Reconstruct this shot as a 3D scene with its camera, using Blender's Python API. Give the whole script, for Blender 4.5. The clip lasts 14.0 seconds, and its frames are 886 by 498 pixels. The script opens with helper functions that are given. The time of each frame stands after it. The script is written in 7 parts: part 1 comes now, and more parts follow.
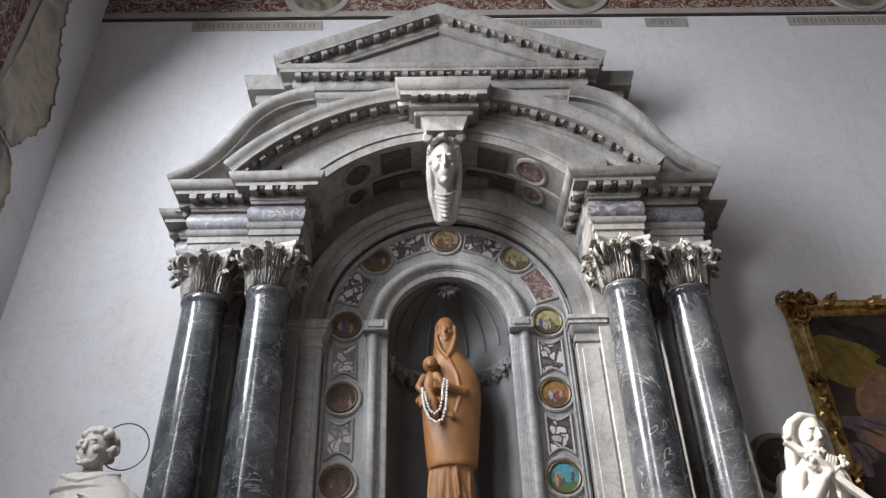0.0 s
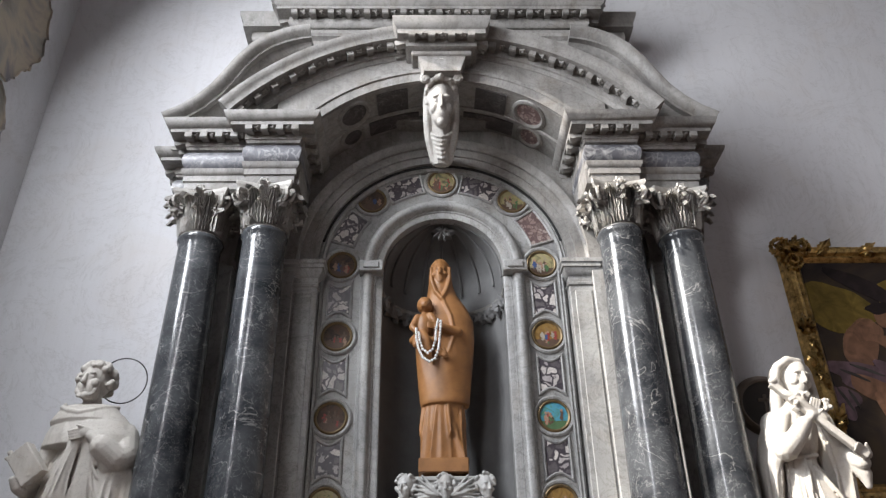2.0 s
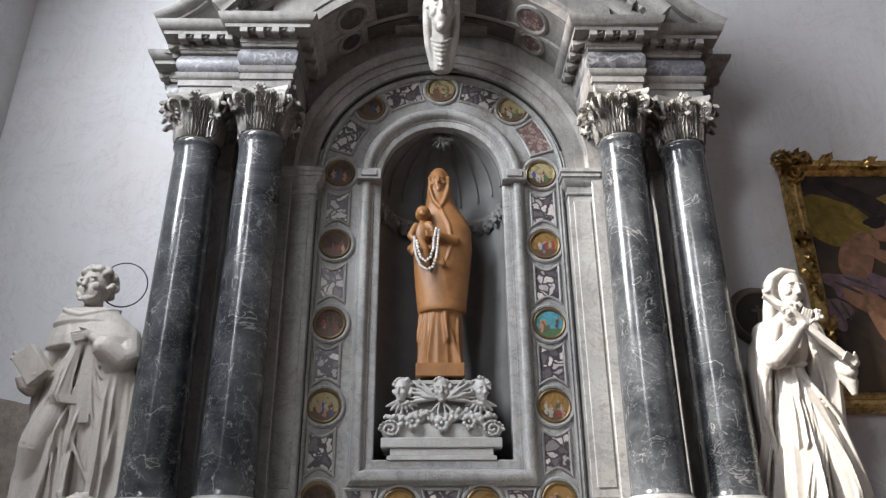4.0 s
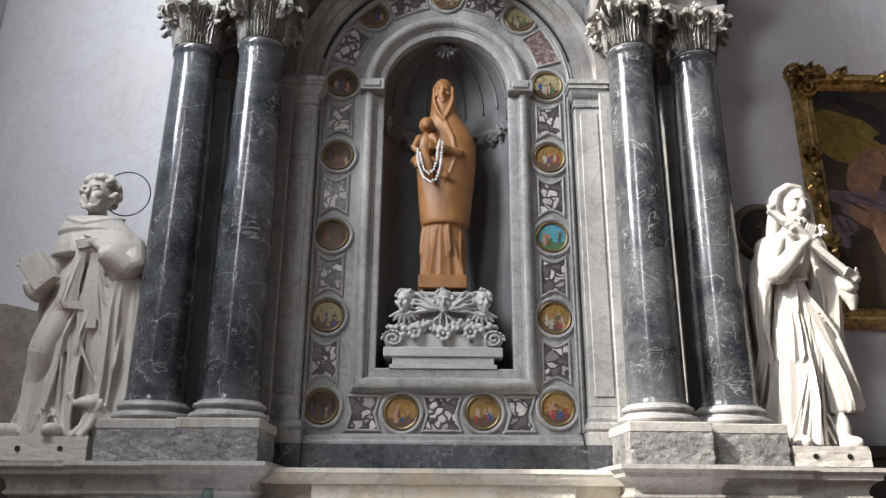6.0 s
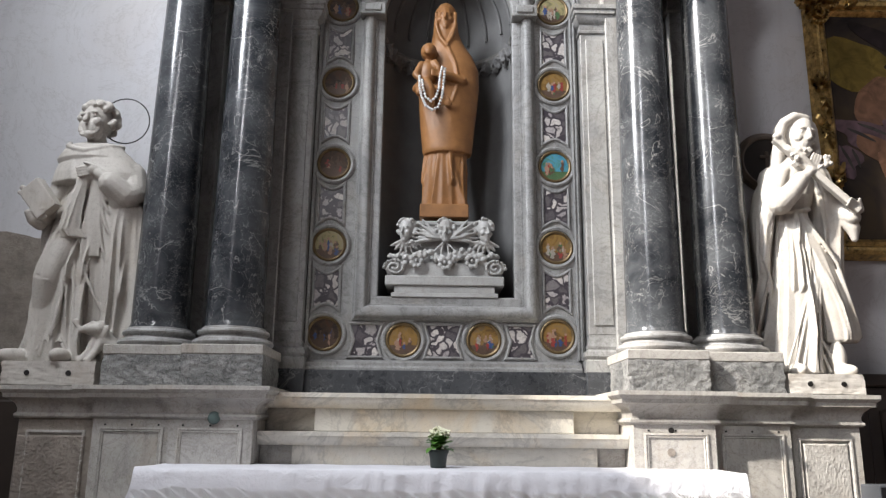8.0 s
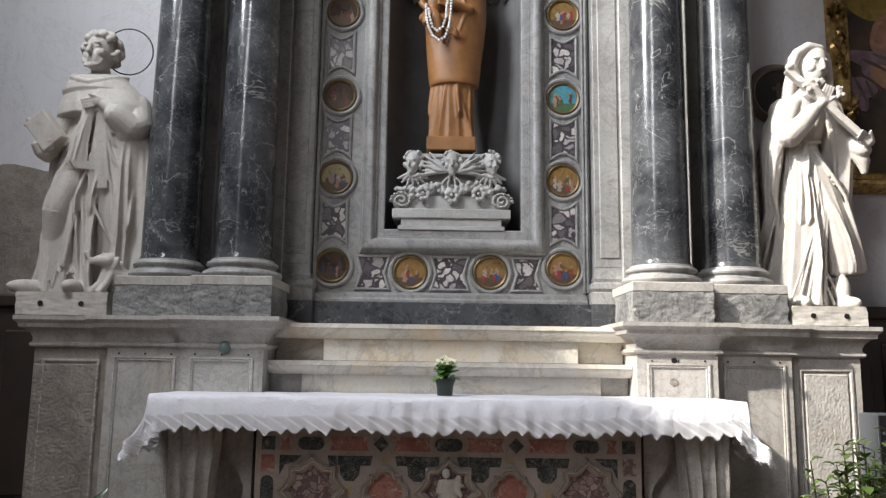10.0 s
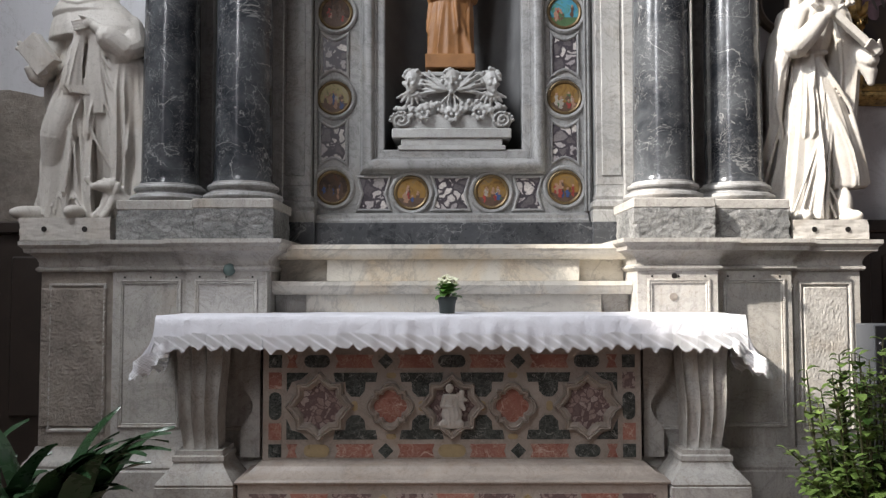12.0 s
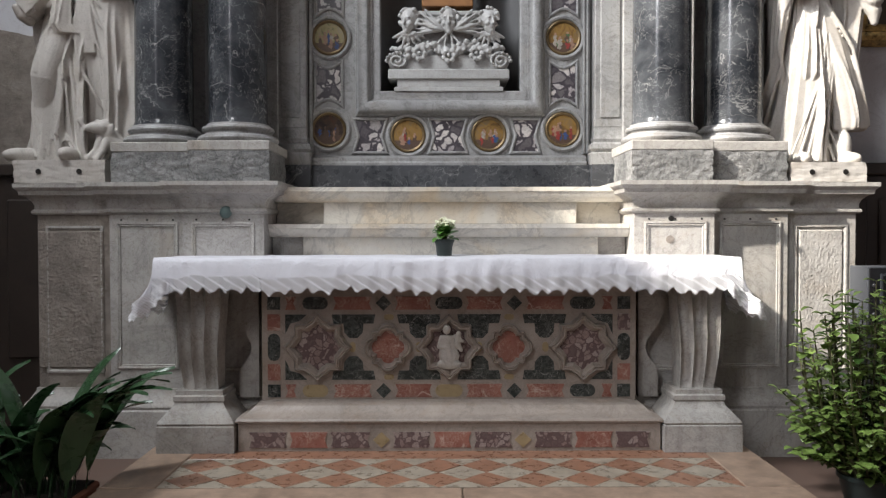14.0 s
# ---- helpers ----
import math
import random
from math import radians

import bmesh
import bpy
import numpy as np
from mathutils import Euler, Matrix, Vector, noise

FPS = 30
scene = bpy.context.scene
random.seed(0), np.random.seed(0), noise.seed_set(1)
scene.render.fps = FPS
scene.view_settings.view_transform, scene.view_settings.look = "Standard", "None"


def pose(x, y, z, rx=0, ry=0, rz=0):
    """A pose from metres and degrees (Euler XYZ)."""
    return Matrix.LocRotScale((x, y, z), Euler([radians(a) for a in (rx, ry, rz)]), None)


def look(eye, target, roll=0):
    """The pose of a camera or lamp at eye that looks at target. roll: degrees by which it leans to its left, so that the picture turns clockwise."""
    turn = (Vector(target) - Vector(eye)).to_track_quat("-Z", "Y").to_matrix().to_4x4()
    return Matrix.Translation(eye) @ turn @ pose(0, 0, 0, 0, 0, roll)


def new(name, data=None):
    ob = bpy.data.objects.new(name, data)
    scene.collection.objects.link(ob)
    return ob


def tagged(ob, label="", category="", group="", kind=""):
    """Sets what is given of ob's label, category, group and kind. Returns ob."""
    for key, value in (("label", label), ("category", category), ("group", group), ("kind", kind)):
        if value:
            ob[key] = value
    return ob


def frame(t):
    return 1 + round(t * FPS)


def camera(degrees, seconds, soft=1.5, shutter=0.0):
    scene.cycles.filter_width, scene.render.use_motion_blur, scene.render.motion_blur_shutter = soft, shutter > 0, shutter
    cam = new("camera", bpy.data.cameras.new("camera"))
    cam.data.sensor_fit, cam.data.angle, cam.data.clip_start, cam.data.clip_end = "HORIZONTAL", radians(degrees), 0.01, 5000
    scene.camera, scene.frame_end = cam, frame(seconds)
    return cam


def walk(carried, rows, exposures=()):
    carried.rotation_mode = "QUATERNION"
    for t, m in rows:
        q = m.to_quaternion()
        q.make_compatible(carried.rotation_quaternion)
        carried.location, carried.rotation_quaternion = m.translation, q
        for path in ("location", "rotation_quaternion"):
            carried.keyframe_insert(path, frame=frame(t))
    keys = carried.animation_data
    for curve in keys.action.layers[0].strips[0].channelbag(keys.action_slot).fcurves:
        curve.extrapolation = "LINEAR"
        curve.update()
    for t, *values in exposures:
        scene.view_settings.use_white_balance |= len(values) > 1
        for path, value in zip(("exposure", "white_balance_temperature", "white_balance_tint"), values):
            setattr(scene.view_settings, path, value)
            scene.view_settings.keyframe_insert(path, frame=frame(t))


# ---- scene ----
cam = camera(59.6, 14.0, soft=1.3)
PATH = [
    (0, (-0.168, -5.128, 1.298), (-0.121, -3.485, 2.438), -1.9),
    (0.5, (-0.159, -5.132, 1.296), (-0.112, -3.475, 2.415), -1.7),
    (1, (-0.149, -5.135, 1.292), (-0.102, -3.461, 2.386), -1.5),
    (1.5, (-0.135, -5.138, 1.286), (-0.09, -3.443, 2.346), -1.3),
    (2, (-0.123, -5.141, 1.278), (-0.081, -3.419, 2.294), -1.0),
    (2.5, (-0.125, -5.137, 1.271), (-0.08, -3.388, 2.239), -0.8),
    (3, (-0.123, -5.129, 1.265), (-0.077, -3.352, 2.181), -0.6),
    (3.2, (-0.121, -5.126, 1.263), (-0.075, -3.338, 2.159), -0.6),
    (5.3, (-0.095, -5.091, 1.204), (-0.064, -3.219, 1.906), 0.2),
    (5.5, (-0.093, -5.088, 1.203), (-0.064, -3.208, 1.884), 0.2),
    (6, (-0.088, -5.085, 1.201), (-0.061, -3.186, 1.829), 0.4),
    (6.5, (-0.083, -5.083, 1.201), (-0.057, -3.169, 1.782), 0.6),
    (7, (-0.079, -5.078, 1.201), (-0.054, -3.15, 1.734), 0.7),
    (7.2, (-0.079, -5.078, 1.2), (-0.054, -3.146, 1.716), 0.6),
    (9.5, (-0.089, -5.084, 1.178), (-0.075, -3.113, 1.517), 0.9),
    (10, (-0.083, -5.089, 1.173), (-0.075, -3.11, 1.465), 0.8),
    (10.5, (-0.078, -5.09, 1.168), (-0.074, -3.105, 1.413), 0.5),
    (11, (-0.071, -5.091, 1.162), (-0.071, -3.101, 1.356), 0.3),
    (11.5, (-0.067, -5.091, 1.153), (-0.069, -3.097, 1.3), 0.1),
    (12, (-0.061, -5.091, 1.146), (-0.064, -3.094, 1.243), -0.1),
    (12.5, (-0.06, -5.09, 1.139), (-0.061, -3.091, 1.192), -0.1),
    (13, (-0.061, -5.09, 1.134), (-0.06, -3.09, 1.146), -0.1),
    (13.5, (-0.065, -5.088, 1.131), (-0.06, -3.088, 1.112), -0.1),
    (14, (-0.067, -5.09, 1.13), (-0.06, -3.09, 1.086), -0.1),
]
walk(cam, [(t, look(eye, target, roll)) for t, eye, target, roll in PATH], exposures=[(0, 0.09), (5.5, 0.16), (9.5, 0.02), (14, 0.08)])

# ---- light ----
SUN_WAY = Vector((0.72, 0.345, -0.60)).normalized()
world = bpy.data.worlds.new("daylight")
scene.world = world
world.use_nodes = True
wn = world.node_tree.nodes
sky = wn.new("ShaderNodeTexSky")
sky.sky_type, sky.sun_disc = "NISHITA", False
sky.sun_elevation = math.asin(-SUN_WAY.z)
sky.sun_rotation = math.atan2(-SUN_WAY.x, -SUN_WAY.y)
wn["Background"].inputs[1].default_value = 0.12
world.node_tree.links.new(sky.outputs[0], wn["Background"].inputs[0])

sun = new("sun", bpy.data.lights.new("sun", "SUN"))
sun.data.energy, sun.data.angle, sun.data.color = 9.0, radians(1.6), (1.0, 0.93, 0.84)
sun.matrix_world = look((0, 0, 20), Vector((0, 0, 20)) + SUN_WAY)


def unseen_window_light(eye, target, w, h, power, colour):
    lamp = new("unseen_window_light", bpy.data.lights.new("unseen_window_light", "AREA"))
    lamp.data.shape, lamp.data.size, lamp.data.size_y = "RECTANGLE", w, h
    lamp.data.energy, lamp.data.color, lamp.data.spread = power, colour, radians(164)
    lamp.matrix_world = look(eye, target)
    return lamp


# tall window of the side wall, and an unseen fill lamp added further back
unseen_window_light((-3.5, -3.1, 6.5), (0, -2.7, 4.3), 1.4, 3.3, 540, (0.92, 0.95, 1.0))
unseen_window_light((-3.5, -7.65, 5.5), (0, -7.4, 3.0), 1.3, 4.2, 400, (0.96, 0.96, 1.0))


# ---- materials ----
def shader(name):
    m = bpy.data.materials.new(name)
    m.use_nodes = True
    nt = m.node_tree
    return m, nt, nt.nodes, nt.links, nt.nodes["Principled BSDF"]


def ramp_node(ns, stops, interp="LINEAR"):
    r = ns.new("ShaderNodeValToRGB")
    r.color_ramp.interpolation = interp
    els = r.color_ramp.elements
    while len(els) < len(stops):
        els.new(0.5)
    for el, (p, c) in zip(els, stops):
        el.position = p
        el.color = (c, c, c, 1) if isinstance(c, (int, float)) else (*c, 1)
    return r


def mix_node(ns, ls, kind, fac, a, b):
    n = ns.new("ShaderNodeMix")
    n.data_type, n.blend_type = "RGBA", kind
    for k, v in ((0, fac), (6, a), (7, b)):
        if hasattr(v, "is_linked"):
            ls.new(v, n.inputs[k])
        else:
            n.inputs[k].default_value = v if k == 0 else (*v, 1)
    return n.outputs[2]


def coords(ns, ls, spread=7.0):
    tc, info, add, mul = ns.new("ShaderNodeTexCoord"), ns.new("ShaderNodeObjectInfo"), ns.new("ShaderNodeVectorMath"), ns.new("ShaderNodeMath")
    mul.operation, mul.inputs[1].default_value = "MULTIPLY", spread
    ls.new(info.outputs["Random"], mul.inputs[0])
    ls.new(tc.outputs["Object"], add.inputs[0])
    ls.new(mul.outputs[0], add.inputs[1])
    return add.outputs[0]


def noise_node(ns, ls, vec, scale, detail=6, rough=0.6, distort=0.0):
    n = ns.new("ShaderNodeTexNoise")
    n.inputs["Scale"].default_value, n.inputs["Detail"].default_value = scale, detail
    n.inputs["Roughness"].default_value, n.inputs["Distortion"].default_value = rough, distort
    ls.new(vec, n.inputs["Vector"])
    return n.outputs["Fac"]


def bump_node(ns, ls, b, *heights):
    prev = None
    for h, strength, dist in heights:
        n = ns.new("ShaderNodeBump")
        n.inputs["Strength"].default_value, n.inputs["Distance"].default_value = strength, dist
        ls.new(h, n.inputs["Height"])
        if prev:
            ls.new(prev, n.inputs["Normal"])
        prev = n.outputs[0]
    ls.new(prev, b.inputs["Normal"])


def stone(name, light, dark, warm, rough=0.55, scale=1.3, grime=0.5, relief=0.15, streak=0.35, vein=0.25):
    """Old pale marble or plaster: cloudy tone, grey veins, dirt streaks that run down, fine pits."""
    m, nt, ns, ls, b = shader(name)
    v = coords(ns, ls)
    cloud = noise_node(ns, ls, v, scale, 8, 0.62, 0.4)
    base = mix_node(ns, ls, "MIX", ramp_node_out(ns, ls, cloud, [(0.3, 0.0), (0.7, 1.0)]), dark, light)
    patch = noise_node(ns, ls, v, scale * 2.7, 5, 0.55, 0.8)
    base = mix_node(ns, ls, "MIX", ramp_node_out(ns, ls, patch, [(0.52, 0.0), (0.75, 0.6)]), base, warm)
    if vein:
        wave = noise_node(ns, ls, v, scale * 1.6, 7, 0.65, 1.6)
        base = mix_node(ns, ls, "MULTIPLY", ramp_node_out(ns, ls, wave, [(0.47, 0.0), (0.497, vein), (0.503, vein), (0.54, 0.0)]), base, (0.35, 0.35, 0.37))
    mp = ns.new("ShaderNodeMapping")
    mp.inputs["Scale"].default_value = (14, 14, 0.9)
    ls.new(v, mp.inputs["Vector"])
    run = noise_node(ns, ls, mp.outputs[0], 1.0, 5, 0.6, 0.2)
    base = mix_node(ns, ls, "MULTIPLY", ramp_node_out(ns, ls, run, [(0.5, 0.0), (0.78, streak)]), base, (0.42, 0.38, 0.34))
    spot = noise_node(ns, ls, v, 38, 4, 0.7)
    base = mix_node(ns, ls, "MULTIPLY", ramp_node_out(ns, ls, spot, [(0.58, 0.0), (0.74, grime)]), base, (0.45, 0.41, 0.37))
    crack = noise_node(ns, ls, v, scale * 3.1, 9, 0.7, 2.2)
    base = mix_node(ns, ls, "MULTIPLY", ramp_node_out(ns, ls, crack, [(0.485, 0.0), (0.498, grime * 0.8), (0.502, grime * 0.8), (0.515, 0.0)]), base, (0.4, 0.37, 0.34))
    grain = noise_node(ns, ls, v, 130, 3, 0.8)
    base = mix_node(ns, ls, "MULTIPLY", ramp_node_out(ns, ls, grain, [(0.4, 0.0), (0.7, grime * 0.5)]), base, (0.55, 0.52, 0.49))
    ls.new(base, b.inputs["Base Color"])
    ls.new(ramp_node_out(ns, ls, patch, [(0.3, rough - 0.1), (0.7, min(1, rough + 0.15))]), b.inputs["Roughness"])
    bump_node(ns, ls, b, (cloud, relief, 0.02), (spot, relief, 0.006), (grain, relief, 0.002))
    return m


def ramp_node_out(ns, ls, src, stops, interp="LINEAR"):
    r = ramp_node(ns, stops, interp)
    ls.new(src, r.inputs[0])
    return r.outputs[0]


def veined(name, base1, base2, vein, rough, scale, width=0.02, amount=0.9, bump=0.02):
    """Polished dark marble crossed by thin light veins at two scales."""
    m, nt, ns, ls, b = shader(name)
    v = coords(ns, ls)
    cloud = noise_node(ns, ls, v, scale * 0.8, 8, 0.65, 0.6)
    col = mix_node(ns, ls, "MIX", ramp_node_out(ns, ls, cloud, [(0.35, 0.0), (0.68, 1.0)]), base1, base2)
    for k, (s, d, w, a) in enumerate(((1.0, 0.9, width, amount), (2.7, 0.8, width * 1.3, amount * 0.6), (7.5, 0.7, width * 2.2, amount * 0.4))):
        off = ns.new("ShaderNodeVectorMath")
        off.inputs[1].default_value = (3.1 * k, 1.7 * k, 5.3 * k)
        ls.new(v, off.inputs[0])
        wave = noise_node(ns, ls, off.outputs[0], scale * s, 5, 0.55, d)
        line = ramp_node_out(ns, ls, wave, [(0.5 - w, 0.0), (0.499, a), (0.501, a), (0.5 + w, 0.0)])
        gate = ramp_node_out(ns, ls, noise_node(ns, ls, off.outputs[0], scale * 1.9, 3, 0.5), [(0.42, 0.0), (0.58, 1.0)])
        mul = ns.new("ShaderNodeMath")
        mul.operation = "MULTIPLY"
        ls.new(line, mul.inputs[0])
        ls.new(gate, mul.inputs[1])
        col = mix_node(ns, ls, "MIX", mul.outputs[0], col, vein)
    ls.new(col, b.inputs["Base Color"])
    smear = noise_node(ns, ls, v, scale * 5, 5, 0.7)
    ls.new(ramp_node_out(ns, ls, smear, [(0.35, rough * 0.75), (0.7, rough * 1.5)]), b.inputs["Roughness"])
    bump_node(ns, ls, b, (smear, 0.08, bump * 0.1))
    return m


def breccia(name, frag1, frag2, matrix, scale, rough=0.3, gap=0.09):
    """Broken-up marble: pale fragments in a dark matrix."""
    m, nt, ns, ls, b = shader(name)
    v = coords(ns, ls)
    wob = ns.new("ShaderNodeTexNoise")
    wob.inputs["Scale"].default_value, wob.inputs["Detail"].default_value = scale * 0.7, 5
    ls.new(v, wob.inputs["Vector"])
    mad = ns.new("ShaderNodeVectorMath")
    mad.operation, mad.inputs[1].default_value = "MULTIPLY_ADD", (0.9 / scale * 2.2,) * 3
    ls.new(wob.outputs["Color"], mad.inputs[0])
    ls.new(v, mad.inputs[2])
    edge, cell = ns.new("ShaderNodeTexVoronoi"), ns.new("ShaderNodeTexVoronoi")
    edge.feature = "DISTANCE_TO_EDGE"
    for n in (edge, cell):
        n.inputs["Scale"].default_value = scale
        ls.new(mad.outputs[0], n.inputs["Vector"])
    sep = ns.new("ShaderNodeSeparateColor")
    ls.new(cell.outputs["Color"], sep.inputs[0])
    frag = mix_node(ns, ls, "MIX", sep.outputs[0], frag1, frag2)
    frag = mix_node(ns, ls, "MIX", ramp_node_out(ns, ls, sep.outputs[1], [(0.66, 0.0), (0.72, 0.85)]), frag, matrix)
    fine = noise_node(ns, ls, v, scale * 4, 6, 0.7, 0.8)
    frag = mix_node(ns, ls, "MULTIPLY", ramp_node_out(ns, ls, fine, [(0.45, 0.0), (0.75, 0.6)]), frag, matrix)
    col = mix_node(ns, ls, "MIX", ramp_node_out(ns, ls, edge.outputs["Distance"], [(gap * 0.5, 1.0), (gap, 0.0)]), frag, matrix)
    ls.new(col, b.inputs["Base Color"])
    b.inputs["Roughness"].default_value = rough
    bump_node(ns, ls, b, (fine, 0.1, 0.003))
    return m


def plain(name, c, rough=0.5, metal=0.0, vary=0.25, scale=12.0, bump=0.1, dist=0.004, dark=None):
    m, nt, ns, ls, b = shader(name)
    v = coords(ns, ls)
    n = noise_node(ns, ls, v, scale, 6, 0.65, 0.3)
    dark = dark or tuple(x * (1 - vary) for x in c)
    n2 = noise_node(ns, ls, v, scale * 0.22, 4, 0.6, 0.3)
    col = mix_node(ns, ls, "MIX", ramp_node_out(ns, ls, n, [(0.32, 0.0), (0.68, 1.0)]), dark, c)
    col = mix_node(ns, ls, "MULTIPLY", ramp_node_out(ns, ls, n2, [(0.45, 0.0), (0.75, vary)]), col, (0.5, 0.47, 0.45))
    ls.new(col, b.inputs["Base Color"])
    ls.new(ramp_node_out(ns, ls, n, [(0.3, max(0.03, rough - 0.08)), (0.7, min(1, rough + 0.1))]), b.inputs["Roughness"])
    b.inputs["Metallic"].default_value = metal
    bump_node(ns, ls, b, (n, bump, dist))
    return m


def rough_plaster(name, light, dark):
    """Bare weathered stone with deep pitting."""
    m, nt, ns, ls, b = shader(name)
    v = coords(ns, ls)
    big, mid, fine = noise_node(ns, ls, v, 3, 8, 0.65, 0.5), noise_node(ns, ls, v, 16, 8, 0.7, 0.4), noise_node(ns, ls, v, 70, 5, 0.7)
    col = mix_node(ns, ls, "MIX", ramp_node_out(ns, ls, big, [(0.32, 0.0), (0.66, 1.0)]), dark, light)
    col = mix_node(ns, ls, "MULTIPLY", ramp_node_out(ns, ls, mid, [(0.45, 0.0), (0.7, 0.55)]), col, (0.5, 0.46, 0.42))
    ls.new(col, b.inputs["Base Color"])
    b.inputs["Roughness"].default_value = 0.9
    bump_node(ns, ls, b, (big, 0.5, 0.03), (mid, 0.9, 0.02), (fine, 0.5, 0.005))
    return m


def painting(name, stops, scale, rough=0.35, distort=1.5):
    m, nt, ns, ls, b = shader(name)
    v = coords(ns, ls)
    n = noise_node(ns, ls, v, scale, 5, 0.55, distort)
    ls.new(ramp_node_out(ns, ls, n, stops), b.inputs["Base Color"])
    f = noise_node(ns, ls, v, scale * 30, 3, 0.6)
    b.inputs["Roughness"].default_value = rough
    b.inputs["Specular IOR Level"].default_value = 0.2
    bump_node(ns, ls, b, (f, 0.1, 0.001))
    return m


M_MARBLE = stone("grey_white_marble", (0.38, 0.38, 0.37), (0.22, 0.22, 0.22), (0.28, 0.255, 0.225), 0.5, 1.3, 0.65, 0.2, 0.5, 0.35)
M_MARBLE_UP = stone("sooty_marble", (0.33, 0.32, 0.305), (0.16, 0.153, 0.146), (0.18, 0.153, 0.127), 0.6, 1.6, 0.6, 0.2, 0.6)
M_CREAM = stone("cream_marble", (0.72, 0.68, 0.6), (0.55, 0.52, 0.46), (0.66, 0.5, 0.3), 0.35, 1.1, 0.3, 0.05, 0.2, 0.35)
M_PEDESTAL = stone("worn_pedestal_marble", (0.5, 0.48, 0.45), (0.34, 0.325, 0.3), (0.38, 0.33, 0.27), 0.65, 1.8, 0.6, 0.3, 0.45)
M_BLOCK = stone("pitted_dark_grey_stone", (0.33, 0.33, 0.32), (0.13, 0.133, 0.132), (0.4, 0.395, 0.38), 0.75, 5.0, 0.9, 1.0, 0.2, 0.7)
M_STATUE = stone("carved_white_marble", (0.56, 0.535, 0.495), (0.42, 0.395, 0.36), (0.4, 0.345, 0.28), 0.6, 1.5, 0.35, 0.06, 0.3, 0.0)
M_CAPITAL = stone("carved_capital_marble", (0.5, 0.485, 0.46), (0.3, 0.285, 0.265), (0.33, 0.29, 0.24), 0.6, 4.0, 0.6, 0.3, 0.3, 0.0)
M_CARVING = stone("grey_carved_marble", (0.46, 0.46, 0.45), (0.32, 0.32, 0.31), (0.33, 0.31, 0.28), 0.55, 5.0, 0.5, 0.15, 0.2, 0.0)
M_PLASTER = stone("white_limewash", (0.6, 0.6, 0.62), (0.52, 0.52, 0.54), (0.53, 0.505, 0.49), 0.9, 0.5, 0.25, 0.12, 0.12, 0.0)
M_ROUGH = rough_plaster("bare_rough_stone", (0.33, 0.29, 0.25), (0.18, 0.155, 0.135))
M_DARKCOL = veined("black_grey_column_marble", (0.016, 0.018, 0.022), (0.085, 0.09, 0.096), (0.55, 0.54, 0.52), 0.17, 3.6, 0.009, 0.36)
M_DARKBAND = veined("dark_grey_marble", (0.03, 0.032, 0.036), (0.08, 0.083, 0.09), (0.4, 0.4, 0.4), 0.3, 3.0, 0.01, 0.5)
M_FRIEZE = veined("grey_blue_frieze_marble", (0.05, 0.05, 0.058), (0.12, 0.12, 0.135), (0.42, 0.42, 0.42), 0.4, 3.0, 0.03, 0.6)
M_DARKPANEL = veined("dark_brown_panel_marble", (0.03, 0.027, 0.026), (0.07, 0.06, 0.058), (0.2, 0.19, 0.18), 0.4, 5.0, 0.02, 0.5)
M_GREEN = veined("dark_green_marble", (0.012, 0.018, 0.017), (0.045, 0.055, 0.05), (0.42, 0.42, 0.4), 0.25, 9.0, 0.012, 0.6)
M_RED = veined("red_marble", (0.2, 0.072, 0.052), (0.33, 0.145, 0.108), (0.6, 0.5, 0.42), 0.3, 6.0, 0.02, 0.7)
M_BREC = breccia("white_violet_breccia", (0.62, 0.58, 0.54), (0.36, 0.33, 0.33), (0.05, 0.042, 0.05), 15.0, 0.32, 0.15)
M_BREC_RED = breccia("violet_red_breccia", (0.24, 0.17, 0.155), (0.36, 0.3, 0.275), (0.11, 0.07, 0.068), 30.0, 0.32, 0.12)
M_YELLOW = plain("yellow_marble", (0.38, 0.29, 0.16), 0.3, 0, 0.3, 20)
M_FRONTAL = stone("brownish_frontal_marble", (0.4, 0.345, 0.3), (0.27, 0.232, 0.2), (0.3, 0.225, 0.165), 0.4, 2.5, 0.4, 0.06, 0.2)
M_TERRA = plain("brown_carved_wood", (0.33, 0.15, 0.05), 0.5, 0, 0.4, 7, 0.25, 0.006)
# niche tone kept dark: part of the recess's shade is in the colour
M_NICHE = plain("shade_toned_niche_plaster", (0.15, 0.15, 0.15), 0.7, 0, 0.35, 5, 0.1)
M_GILT = plain("old_gilding", (0.75, 0.5, 0.18), 0.32, 0.85, 0.5, 18, 0.3, 0.006, dark=(0.12, 0.075, 0.03))
M_BRONZE = plain("dull_bronze_rim", (0.2, 0.14, 0.07), 0.45, 0.6, 0.4, 25)
M_IRON = plain("dark_iron", (0.045, 0.042, 0.04), 0.5, 0.7, 0.3, 30)
M_WOODDARK = plain("dark_panelling_wood", (0.035, 0.024, 0.018), 0.5, 0, 0.4, 8)
M_CLOTH = plain("white_linen", (0.66, 0.66, 0.7), 0.9, 0, 0.12, 9, 0.8, 0.02)
M_TERRACOTTA = plain("terracotta", (0.33, 0.13, 0.075), 0.85, 0, 0.3, 10, 0.2)
M_SOIL = plain("dark_soil", (0.03, 0.022, 0.016), 0.95, 0, 0.4, 40, 0.8, 0.01)
M_LEAF = plain("dark_glossy_leaf", (0.035, 0.085, 0.035), 0.28, 0, 0.35, 9, 0.1)
M_BUSH = plain("bright_green_leaf", (0.2, 0.3, 0.07), 0.4, 0, 0.4, 8, 0.1)
